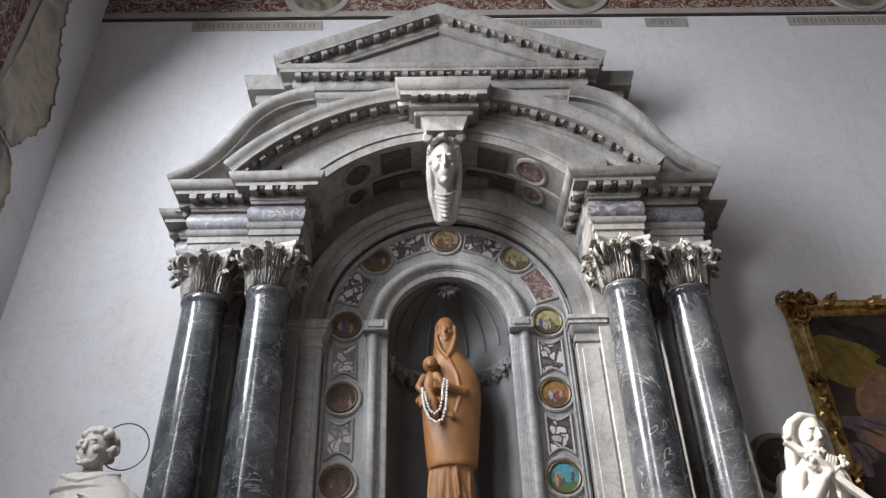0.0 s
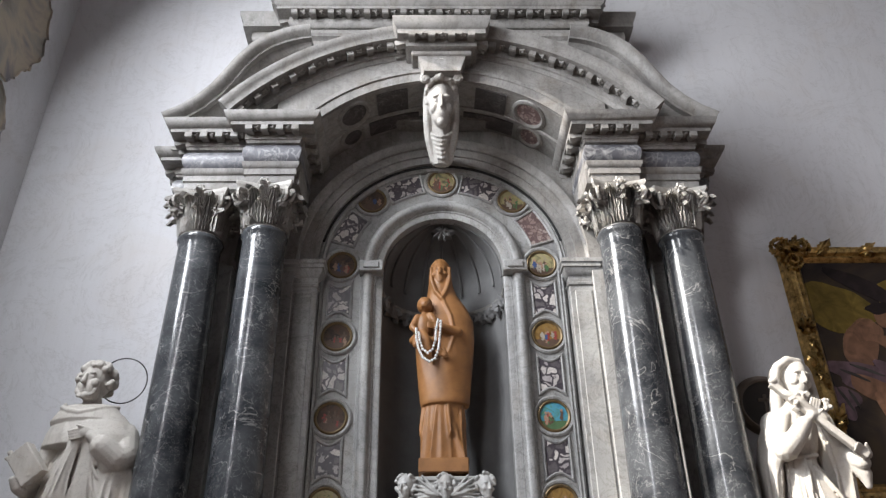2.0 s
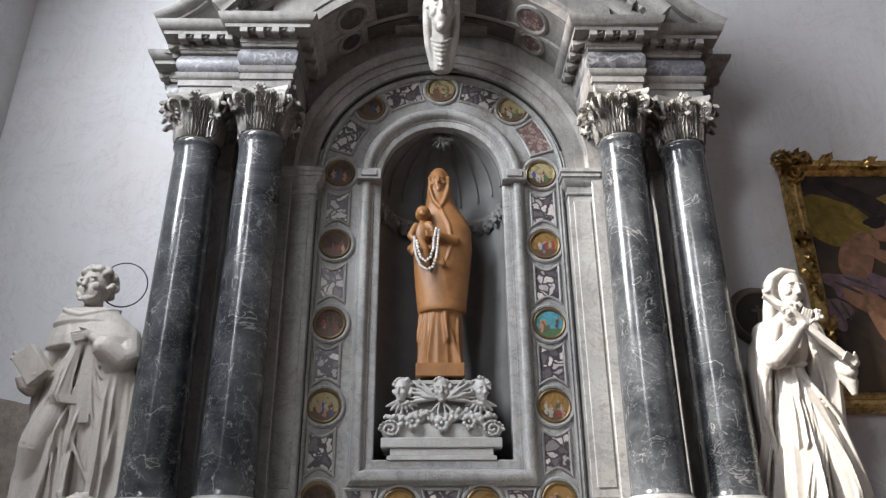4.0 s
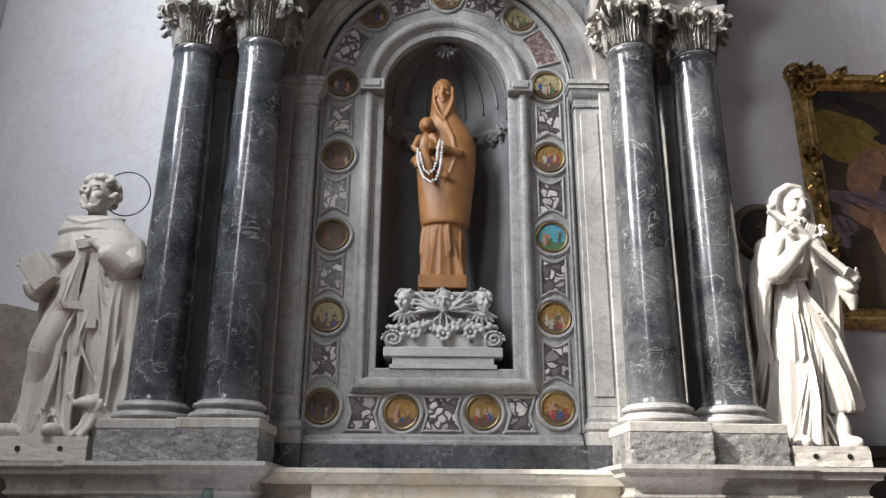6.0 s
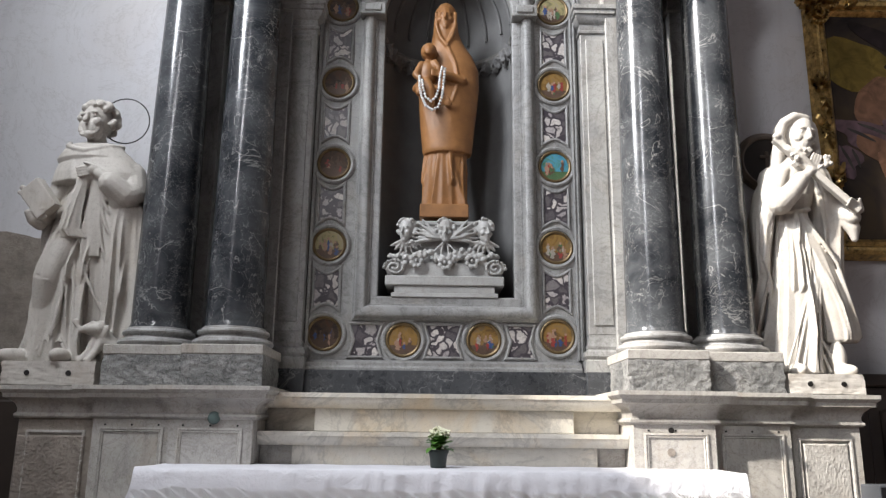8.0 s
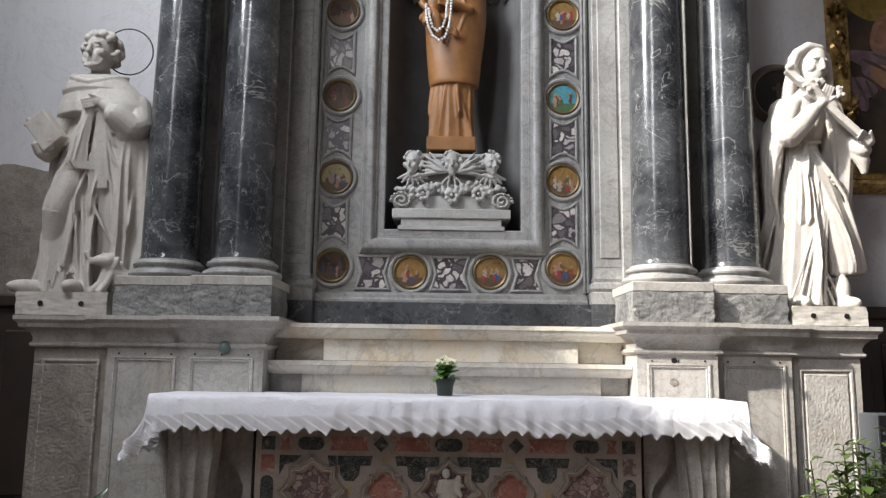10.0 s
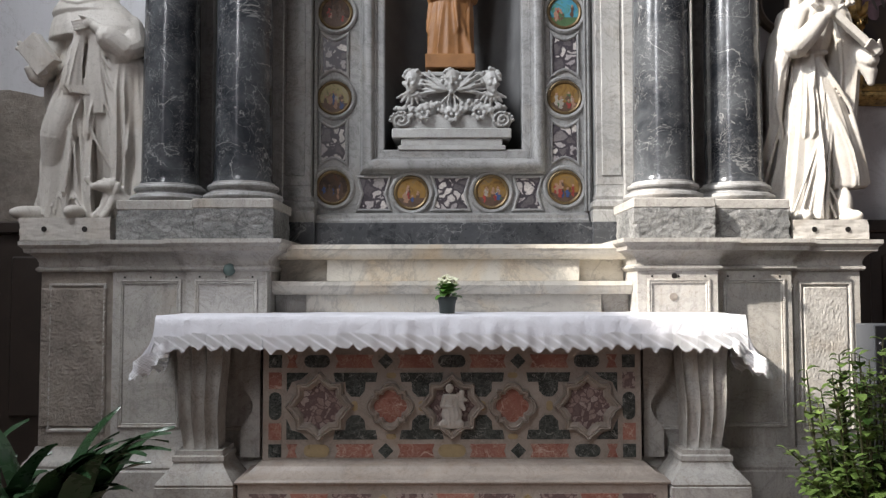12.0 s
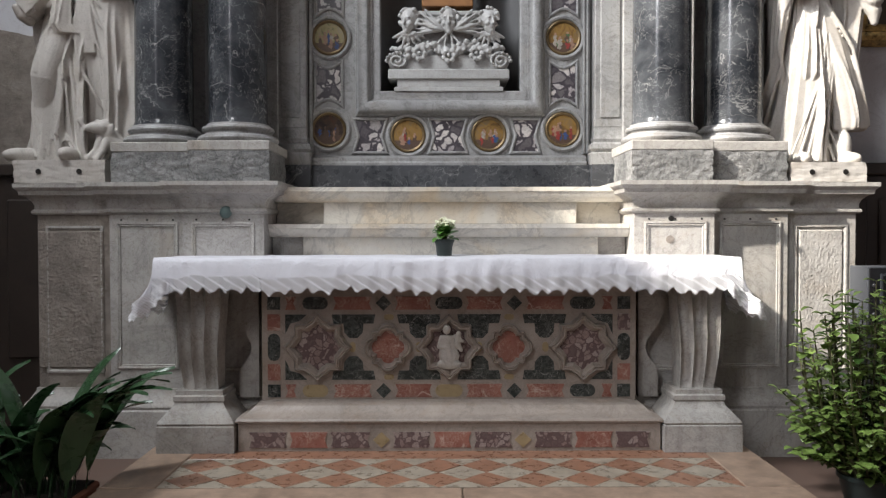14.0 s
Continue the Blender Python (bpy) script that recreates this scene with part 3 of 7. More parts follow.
def statue_pedestal(sign, x0, x1):
    p = thing("statue_pedestal", "weathered rough stone pedestal under a statue", "pedestal", group="statue pedestals")
    plan = [(x0, 0.1), (x0, -0.52), (x1, -0.52), (x1, 0.1)]
    part("die", sweep(plan, [(-0.2, 0.1), (0, 0.1), (0, 1.25), (-0.2, 1.25)]), M_ROUGH if sign < 0 else M_PEDESTAL, p)
    part("cornice", sweep(plan, [(o * 0.9 + 0.005, z - (0.004 if o > 0 else 0)) for o, z in PROF_CORNICE]), M_PEDESTAL, p)
    part("base_moulding", sweep(plan, PROF_BASE), M_PEDESTAL, p)
    a, b = x0 + 0.05, x1 - 0.05
    part("panel_moulding", sweep([(a, 0.3), (a, 1.17), (b, 1.17), (b, 0.3)], [(0.0, -0.518), (0.0, -0.528), (0.012, -0.532), (0.02, -0.526), (0.026, -0.518)], facing, closed=True), M_PEDESTAL, p)
    bm, nx, nz = bmesh.new(), 52, 110
    grid = [[bm.verts.new((a + (0.03 if sign > 0 else -0.045) + (b - a - (0.06 if sign > 0 else -0.05)) * i / nx, -0.523 - (0.0 if i in (0, nx) or k in (0, nz) else (0.005 if sign < 0 else 0.0028) * noise.fractal((i * 0.6 + sign * 9, k * 0.6, 3.0), 0.5, 2.3, 6) + 0.008), 0.33 + 0.81 * k / nz)) for i in range(nx + 1)] for k in range(nz + 1)]
    for k in range(nz):
        for i in range(nx):
            bm.faces.new((grid[k][i], grid[k][i + 1], grid[k + 1][i + 1], grid[k + 1][i]))
    part("rough_panel", bm, M_ROUGH if sign < 0 else M_PEDESTAL, p, "eroded rough stone panel")
    return p


statue_pedestal(-1, -2.44, -2.004)
statue_pedestal(1, 1.974, 2.39)

struct("altar_core", block(-1.07, 1.04, -0.46, 0.1, FLOOR_Z, 1.10, 0), M_PEDESTAL, "plain shaded stone core behind the altar table", "wall")

# ---- gradines behind the table ----
grad = thing("gradine", "cream marble altar shelf with moulded edge", "altar shelf", group="altar shelves")
part("moulding", sweep([(-1.072, -0.52), (1.042, -0.52)], [(-0.3, 1.10), (-0.0, 1.10), (0.01, 1.105), (0.03, 1.13), (0.034, 1.15), (0.04, 1.152), (0.04, 1.178), (-0.3, 1.178)]), M_CREAM, grad)
part("face", block(-0.88, 0.87, -0.5, -0.3, 0.8, 1.102, 0.003), M_CREAM, grad)
for a, b in ((-1.07, -0.884), (0.874, 1.04)):
    part("end_face", block(a, b, -0.45, -0.3, 0.8, 1.102, 0.003), M_CREAM, grad)
grad2 = thing("gradine", "cream marble upper altar shelf with moulded edge", "altar shelf", group="altar shelves")
part("moulding", sweep([(-1.07, -0.44), (1.04, -0.44)], [(-0.3, 1.31), (-0.0, 1.31), (0.008, 1.315), (0.028, 1.345), (0.034, 1.37), (0.04, 1.372), (0.04, 1.398), (-0.3, 1.398)]), M_CREAM, grad2)
part("face", block(-0.77, 0.755, -0.42, -0.2, 1.179, 1.312, 0.003), M_CREAM, grad2)
for a, b in ((-1.07, -0.774), (0.759, 1.04)):
    part("end_face", block(a, b, -0.34, -0.2, 1.179, 1.312, 0.003), M_CREAM, grad2)

# ---- back of the retable: panel, pilasters, arch ----
AZ = 4.13
ret = thing("retable_wall", "grey-white marble retable wall with arched niche and inlaid panels", "retable")
part("plinth_band", block(-0.92, 0.9, -0.1, 0.3, 1.40, 1.56, 0.003), M_DARKBAND, ret, "dark grey veined marble band")
part("panel_plate", block(-0.95, 0.95, 0.0, 0.1, 1.56, 2.05, 0.0), M_MARBLE, ret)
for a, b in ((-0.95, -0.55), (0.55, 0.95)):
    part("panel_plate", block(a, b, 0.0, 0.1, 2.05, AZ, 0.0), M_MARBLE, ret)
part("arch_plate", sector(0, AZ, 0.55, 1.2, 0, 180, 0.0, 0.1, 48), M_MARBLE, ret)
part("foot_moulding", sweep([(-0.9, -0.06), (0.88, -0.06)], [(-0.1, 1.556), (0.03, 1.556), (0.03, 1.575), (0.012, 1.59), (0.012, 1.61), (-0.04, 1.63), (-0.1, 1.63)]), M_MARBLE, ret)
# outer edge mouldings of the panel
for s in (-1, 1):
    x = s * 0.905
    part("edge_moulding", sweep([(x - 0.02, 1.64), (x - 0.02, AZ)], [(-0.02, 0.0), (-0.02, -0.03), (-0.012, -0.04), (0.0, -0.03), (0.01, -0.045), (0.025, -0.03), (0.03, 0.0)], facing), M_MARBLE, ret)
part("edge_moulding", sweep(arc(0, AZ, 0.925, 180, 0, 48), [(-0.03, 0.0), (-0.03, -0.03), (-0.012, -0.04), (0.0, -0.03), (0.01, -0.045), (0.025, -0.03), (0.03, 0.0)], facing), M_MARBLE, ret)
# archivolt with fasciae
part("archivolt", sweep(arc(0, AZ, 0.95, 180, 0, 64), [(0.0, 0.02), (0.0, -0.075), (-0.06, -0.08), (-0.062, -0.095), (-0.125, -0.1), (-0.128, -0.12), (-0.155, -0.14), (-0.185, -0.15), (-0.19, -0.1), (-0.19, 0.02)], facing), M_MARBLE_UP, ret)
part("tympanum", sector(0, AZ, 1.12, 1.62, 28, 152, -0.085, 0.1, 48), M_MARBLE_UP, ret)
part("open_joint", sector(0, AZ, 0.932, 0.952, 14, 166, -0.0455, 0.0, 40), M_BLACK, ret, "dark open joint")
# pilasters of the arch
for s in (-1, 1):
    x0, x1 = sorted((s * 0.925, s * 1.12))
    part("pilaster_shaft", block(x0, x1, -0.12, 0.1, 1.80, 3.93, 0.004), M_MARBLE, ret)
    part("pilaster_fillet", block(x0 + 0.035, x1 - 0.035, -0.128, -0.1, 1.86, 3.88, 0.004), M_MARBLE, ret)
    part("pilaster_base", sweep([(x0, 0.05), (x0, -0.12), (x1, -0.12), (x1, 0.05)], [(-0.1, 1.56), (0.03, 1.56), (0.03, 1.63), (0.022, 1.64), (0.034, 1.66), (0.028, 1.69), (0.008, 1.705), (0.012, 1.725), (0.0, 1.75), (0.0, 1.8), (-0.1, 1.8)]), M_MARBLE, ret)
    part("pilaster_plinth", block(x0 - 0.03, x1 + 0.03, -0.15, 0.1, 1.40, 1.56, 0.003), M_DARKBAND, ret)
    part("impost_capital", sweep([(x0, 0.05), (x0, -0.12), (x1, -0.12), (x1, 0.05)], [(-0.1, 3.92), (0.0, 3.92), (0.012, 3.93), (0.012, 3.945), (0.0, 3.955), (0.0, 4.0), (0.014, 4.01), (0.03, 4.04), (0.034, 4.06), (0.045, 4.065), (0.045, 4.09), (0.055, 4.1), (0.055, 4.13), (-0.1, 4.13)]), M_MARBLE, ret)
    part("rear_wall", block(*sorted((s * 1.1, s * 1.98)), -0.02, 0.3, 1.4, 5.0, 0.0), M_MARBLE, ret)
    for c, w, yf in ((1.25, 0.3, -0.15), (1.74, 0.36, -0.13)):
        c *= s
        part("rear_pilaster", block(c - w / 2, c + w / 2, yf, 0.0, 1.66, 4.15, 0.004), M_MARBLE, ret)
        part("rear_pilaster_capital", sweep([(c - w / 2, 0.0), (c - w / 2, yf), (c + w / 2, yf), (c + w / 2, 0.0)], [(-0.1, 4.1), (0.0, 4.1), (0.02, 4.11), (0.02, 4.13), (0.005, 4.14), (0.02, 4.3), (0.06, 4.45), (0.06, 4.52), (-0.1, 4.52)]), M_MARBLE_UP, ret)

# ---- the niche ----
nic = thing("niche", "dark arched shell niche in a moulded marble frame", "niche")
bm = bmesh.new()
NR, NSEG = 0.475, 28
colz = [2.0, 2.8, 3.6, AZ]
rows = [[bm.verts.new((-NR * math.cos(math.pi * k / NSEG), 0.04 + NR * math.sin(math.pi * k / NSEG), z)) for k in range(NSEG + 1)] for z in colz]
for e in range(1, 9):
    a = radians(90 * e / 9)
    rows.append([bm.verts.new((-NR * math.cos(a) * math.cos(math.pi * k / NSEG), 0.04 + NR * math.cos(a) * math.sin(math.pi * k / NSEG) * 1.0, AZ + NR * math.sin(a) * (1 - 0.035 * abs(math.sin(math.pi * k / NSEG * 5))))) for k in range(NSEG + 1)])
for a, b in zip(rows, rows[1:]):
    for k in range(NSEG):
        bm.faces.new((a[k], a[k + 1], b[k + 1], b[k]))
top = bm.verts.new((0, 0.05, AZ + NR))
for k in range(NSEG):
    bm.faces.new((rows[-1][k], rows[-1][k + 1], top))
part("recess", bm, M_NICHE, nic, "recess with its shade put into the dark colour")
part("recess_floor", block(-0.5, 0.5, -0.02, 0.53, 1.97, 2.045, 0.003), M_MARBLE, nic)
band = [(x, y) for x, y in arc(0, 0.04, NR - 0.012, 180, 0, 28)]
part("spring_moulding", sweep(band, [(0.0, 3.93), (0.012, 3.935), (0.02, 3.95), (0.012, 3.965), (0.016, 3.98), (0.0, 3.99)], ends=False), M_MARBLE_UP, nic)
for k in range(13):
    a = math.pi * (k + 0.5) / 13
    x, y = -0.445 * math.cos(a), 0.04 + 0.445 * math.sin(a)
    tuft = bmesh.new()
    bmesh.ops.create_icosphere(tuft, subdivisions=3, radius=0.05, matrix=Matrix.Translation((x, y, 3.89)) @ Matrix.Diagonal((0.9, 0.6, 1.1, 1)))
    for v in tuft.verts:
        v.co += (v.co - Vector((x, y, 3.89))) * 0.7 * noise.noise(v.co * 40)
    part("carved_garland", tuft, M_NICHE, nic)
rib = bmesh.new()
for k in range(9):
    a = math.pi * (k + 0.5) / 9
    pts = [Vector((-(NR - 0.012) * math.cos(e) * math.cos(a), 0.04 + (NR - 0.012) * math.cos(e) * math.sin(a), AZ + (NR - 0.012) * math.sin(e))) for e in [radians(6 * i) for i in range(14)]]
    for p, q in zip(pts, pts[1:]):
        d = (q - p)
        bmesh.ops.create_cone(rib, segments=6, radius1=0.012, radius2=0.012, depth=d.length * 1.05, cap_ends=False, matrix=Matrix.Translation((p + q) / 2) @ d.to_track_quat("Z", "Y").to_matrix().to_4x4())
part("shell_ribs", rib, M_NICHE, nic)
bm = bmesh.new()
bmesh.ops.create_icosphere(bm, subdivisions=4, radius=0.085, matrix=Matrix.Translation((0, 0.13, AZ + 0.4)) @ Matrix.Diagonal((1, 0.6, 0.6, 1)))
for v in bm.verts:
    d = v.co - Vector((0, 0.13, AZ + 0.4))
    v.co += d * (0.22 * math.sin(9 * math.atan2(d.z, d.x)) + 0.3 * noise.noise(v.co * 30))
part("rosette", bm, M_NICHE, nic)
# reveal and frame: flat step, roll, outer step
FR = [(0.012, 0.075), (0.012, -0.005), (0.0, -0.012), (-0.035, -0.014), (-0.04, -0.022), (-0.05, -0.022), (-0.055, -0.03), (-0.062, -0.052), (-0.078, -0.066), (-0.098, -0.07), (-0.118, -0.064), (-0.132, -0.048), (-0.138, -0.02), (-0.15, -0.012), (-0.155, 0.01)]
part("frame_arch", sweep(arc(0, AZ, 0.468, 180, 0, 48), FR, facing), M_MARBLE, nic)
part("frame_jamb", sweep([(0.468, AZ - 0.02), (0.468, 2.04), (-0.468, 2.04), (-0.468, AZ - 0.02)], FR, facing), M_MARBLE, nic)
for s in (-1, 1):
    x0, x1 = sorted((s * 0.45, s * 0.63))
    im = block(x0, x1, -0.105, 0.03, AZ - 0.06, AZ + 0.03, 0.006)
    block(x0 + 0.03, x1 - 0.03, -0.118, -0.1, AZ - 0.04, AZ + 0.01, 0.006, im)
    part("impost_block", im, M_MARBLE, nic)

# ---- medallions and marble inlays round the niche ----
M_FIG = {k: plain("painted_" + k, tuple(v * 0.7 for v in c), 0.55, 0, 0.35, 60) for k, c in {"red": (0.4, 0.05, 0.04), "blue": (0.05, 0.1, 0.28), "green": (0.1, 0.2, 0.08), "flesh": (0.5, 0.3, 0.2), "white": (0.55, 0.5, 0.42), "brown": (0.14, 0.08, 0.05)}.items()}
GROUNDS = {"dark": painting("dark_painted_ground", [(0.3, (0.02, 0.018, 0.018)), (0.55, (0.07, 0.045, 0.03)), (0.75, (0.09, 0.035, 0.02))], 16, 0.6), "gold": painting("gold_painted_ground", [(0.3, (0.1, 0.055, 0.02)), (0.5, (0.24, 0.14, 0.04)), (0.7, (0.15, 0.11, 0.07))], 14, 0.55), "sky": painting("blue_painted_ground", [(0.3, (0.03, 0.13, 0.22)), (0.52, (0.07, 0.25, 0.33)), (0.7, (0.07, 0.16, 0.07))], 12, 0.55), "olive": painting("olive_painted_ground", [(0.3, (0.1, 0.1, 0.06)), (0.5, (0.3, 0.26, 0.13)), (0.7, (0.26, 0.22, 0.17))], 14, 0.55)}


def medallion(cx, cz, ground, figures, r=0.098, seed=0):
    m = thing("medallion", f"round painted medallion, gilt rim, {figures} figures", "medallion", (cx, 0, cz), group="painted medallions round the niche")
    part("stone_ring", ring(0, 0, [(r + 0.05, 0.002), (r + 0.047, -0.012), (r + 0.036, -0.02), (r + 0.024, -0.016), (r + 0.016, -0.004)]), M_MARBLE, m)
    part("rim", ring(0, 0, [(r + 0.019, 0.0), (r + 0.016, -0.012), (r + 0.008, -0.017), (r - 0.002, -0.012), (r - 0.004, -0.004)]), M_BRONZE, m, "dull gilt bronze rim")
    part("painted_disc", disc(0, 0, r, -0.006, 0.002), GROUNDS[ground], m)
    rnd = random.Random(seed)
    keys = ["red", "blue", "green", "flesh", "white", "brown"] if ground != "dark" else ["brown", "red", "brown", "brown", "blue", "flesh"]
    low = [(r * 0.97 * math.cos(t), r * 0.97 * math.sin(t)) for t in [math.pi * (1.12 + 0.76 * i / 14) for i in range(15)]]
    part("painted_earth", plate(low, -0.0072, -0.003), M_FIG["brown" if ground != "sky" else "green"], m)
    for j in range(rnd.choice((8, 9, 10))):
        a, h = rnd.uniform(-0.06, 0.06), rnd.uniform(0.04, 0.085)
        b = rnd.uniform(-0.05, 0.0)
        w = rnd.uniform(0.012, 0.026)
        out = [(a + w * (0.6 + 0.4 * math.sin(k * 2.1 + j)) * math.cos(2 * math.pi * k / 14), b + h * 0.5 * (1 + 0.1 * math.sin(k * 3)) * math.sin(2 * math.pi * k / 14)) for k in range(14)]
        part("painted_figure", plate(out, -0.0075 - 0.0003 * j, -0.003), M_FIG[rnd.choice(keys)], m)
        if rnd.random() < 0.8:
            part("painted_head", plate([(a + 0.008 * math.cos(k), b + h * 0.55 + 0.009 * math.sin(k)) for k in [i * 0.628 for i in range(10)]], -0.0095 - 0.0003 * j, -0.003), M_FIG["flesh" if ground != "dark" else "brown"], m)
    return m


ZS = (4.17, 3.58, 2.975, 2.40, 1.80)
for i, z in enumerate(ZS):
    medallion(-0.768 - 0.007 * i, z, ("dark", "dark", "dark", "olive", "dark")[i], ("faint dark", "faint dark", "dim brown and red", "small red", "dim red")[i], seed=i)
    medallion(0.752 - 0.004 * i, z, ("olive", "gold", "sky", "gold", "gold")[i], ("many red and white", "red and blue", "pale", "blue and red", "many red and blue")[i], seed=20 + i)
medallion(-0.277, 1.765, "gold", "small red and dark", seed=41)
medallion(0.252, 1.77, "gold", "blue and red", seed=42)
medallion(0.0, AZ + 0.805, "olive", "faint brown", seed=43)
medallion(-0.555, 4.76, "dark", "faint dark", seed=44)
medallion(0.56, 4.752, "olive", "many red", seed=45)


def inlay(outline, mat, label):
    t = thing("marble_inlay", label, "inlay", group="breccia inlays round the niche")
    part("slab", plate(outline, -0.006, 0.004, bevel=0.003), mat, t)
    part("slab_border", sweep(outline, [(-0.0, 0.002), (-0.002, -0.012), (-0.01, -0.016), (-0.018, -0.012), (-0.022, 0.002)], facing, closed=True), M_MARBLE, t)


BR = "white and violet breccia marble inlay slab"
for s in (-1, 1):
    for i in range(4):
        z = (ZS[i] + ZS[i + 1]) / 2
        c = s * 0.762 - 0.008 - (0.007 if s < 0 else 0.004) * (i + 0.5)
        w, h = 0.078, 0.125
        top = [(c + w * (1 - 2 * k / 6), z + h + 0.0 - 0.035 * math.sin(math.pi * k / 6)) for k in range(7)]
        bot = [(c - w * (1 - 2 * k / 6), z - h + 0.035 * math.sin(math.pi * k / 6)) for k in range(7)]
        inlay([(x, zz) for x, zz in reversed(top + bot)], M_BREC, BR)
    for a0, a1, mt in ((17, 36, M_BREC if s < 0 else M_BREC_RED), (58, 78, M_BREC)):
        o = arc(0, AZ, 0.885, a0, a1, 8) + arc(0, AZ, 0.725, a1, a0, 8)
        o = [(s * x, z) for x, z in o]
        inlay(o[::-1] if s > 0 else o, mt, BR)
for a, b in ((-0.62, -0.43), (-0.125, 0.095), (0.41, 0.575)):
    z0, z1 = 1.66, 1.86
    bow = 0.03
    o = [(a, z0), (a + bow, (z0 + z1) / 2), (a, z1), (b, z1), (b - bow, (z0 + z1) / 2), (b, z0)]
    inlay(o, M_BREC, BR)
# ---- columns ----
PX = {"lo": (-1.748, -0.345), "li": (-1.275, -0.43), "ri": (1.262, -0.43), "ro": (1.727, -0.345)}


def acanthus(height, width, curl):
    """One acanthus leaf with a midrib, scalloped edge and curled tip, rising along z and leaning out along -y."""
    bm, nv, nu = bmesh.new(), 11, 10
    rows = []
    for j in range(nv + 1):
        t = j / nv
        if t < 0.75:
            z, out = height * t / 0.75 * 0.93, 0.012 + 0.025 * t
        else:
            a = (t - 0.75) / 0.25 * math.pi * 1.05
            z, out = height * 0.93 + curl * 0.5 * math.sin(a), 0.031 + curl * (1 - math.cos(a)) * 0.6
        w = width * (0.62 + 0.5 * math.sin(math.pi * min(1, t * 1.05)) - 0.35 * t) * (1 + 0.13 * math.cos(t * 22))
        rows.append([bm.verts.new((w * u, -out - 0.016 * (1 - abs(u)) + 0.017 * abs(math.sin(u * 7.85)) * (1 - 0.5 * t) + 0.006 * u * u, z - 0.03 * height * abs(u))) for u in [2 * i / nu - 1 for i in range(nu + 1)]])
    for a, b in zip(rows, rows[1:]):
        for i in range(nu):
            bm.faces.new((a[i], a[i + 1], b[i + 1], b[i]))
    bmesh.ops.solidify(bm, geom=bm.faces[:], thickness=0.008)
    return bm


def rosette_piece(r, h, lobes):
    """A small carved flower facing down: lobed petals round a boss."""
    bm, n = bmesh.new(), lobes * 6
    rows = []
    for f, z in ((1.0, 0.0), (0.98, -0.35), (0.75, -0.6), (0.48, -0.4), (0.4, -0.75), (0.22, -1.0)):
        rows.append([bm.verts.new((r * f * (1 + (0.2 * math.cos(lobes * 2 * math.pi * i / n) if f > 0.45 else 0)) * math.cos(2 * math.pi * i / n), r * f * (1 + (0.2 * math.cos(lobes * 2 * math.pi * i / n) if f > 0.45 else 0)) * math.sin(2 * math.pi * i / n), h * z)) for i in range(n)])
    for a, b in zip(rows, rows[1:]):
        for i in range(n):
            bm.faces.new((a[i], a[(i + 1) % n], b[(i + 1) % n], b[i]))
    bm.faces.new(rows[-1])
    bm.faces.new(rows[0])
    return bm


def rough_block(x0, x1, y0, y1, z0, z1, amp, seed):
    """A hewn block: its faces are broken up by pits and tooling, its edges chipped."""
    bm = bmesh.new()
    bmesh.ops.create_cube(bm, size=1.0, matrix=Matrix.Translation(((x0 + x1) / 2, (y0 + y1) / 2, (z0 + z1) / 2)) @ Matrix.Diagonal((x1 - x0, y1 - y0, z1 - z0, 1)))
    bmesh.ops.subdivide_edges(bm, edges=bm.edges[:], cuts=27, use_grid_fill=True)
    mid = Vector(((x0 + x1) / 2, (y0 + y1) / 2, (z0 + z1) / 2))
    for v in bm.verts:
        d = v.co - mid
        rim = (abs(abs(d.x) - (x1 - x0) / 2) < 1e-5) + (abs(abs(d.y) - (y1 - y0) / 2) < 1e-5) + (abs(abs(d.z) - (z1 - z0) / 2) < 1e-5)
        p = v.co * 26 + Vector((seed * 3.7, 0, 0))
        k = noise.fractal(p, 0.7, 2.2, 5) + (0.9 if rim > 1 else 0.0) * max(0, noise.noise(v.co * 9 + Vector((seed, 1, 2))))
        v.co -= Vector((d.x / (x1 - x0), d.y / (y1 - y0), 0.15 * d.z / (z1 - z0))) * 2 * amp * max(0, 0.3 + k)
    return bm


def mesh_of(bm, mat, smooth=45):
    bmesh.ops.recalc_face_normals(bm, faces=bm.faces)
    me = bpy.data.meshes.new("piece")
    bm.to_mesh(me)
    bm.free()
    me.materials.append(mat)
    for p in me.polygons:
        p.use_smooth = True
    me.set_sharp_from_angle(angle=radians(smooth))
    return me


LEAF_LOW, LEAF_HIGH = mesh_of(acanthus(0.145, 0.072, 0.07), M_CAPITAL), mesh_of(acanthus(0.25, 0.068, 0.08), M_CAPITAL)
LEAF_TOP = mesh_of(acanthus(0.085, 0.05, 0.07), M_CAPITAL)
vol = bmesh.new()
pts = [Vector((0.0 + 0.062 * (1 - i / 26) * math.cos(i * 0.5), 0, 0.062 * (1 - i / 26) * math.sin(i * 0.5))) for i in range(24)]
for p, q in zip(pts, pts[1:]):
    d = q - p
    bmesh.ops.create_cone(vol, segments=6, radius1=0.014, radius2=0.014, depth=d.length * 1.2, cap_ends=True, matrix=Matrix.Translation((p + q) / 2) @ d.to_track_quat("Z", "Y").to_matrix().to_4x4())
VOLUTE = mesh_of(vol, M_CAPITAL)


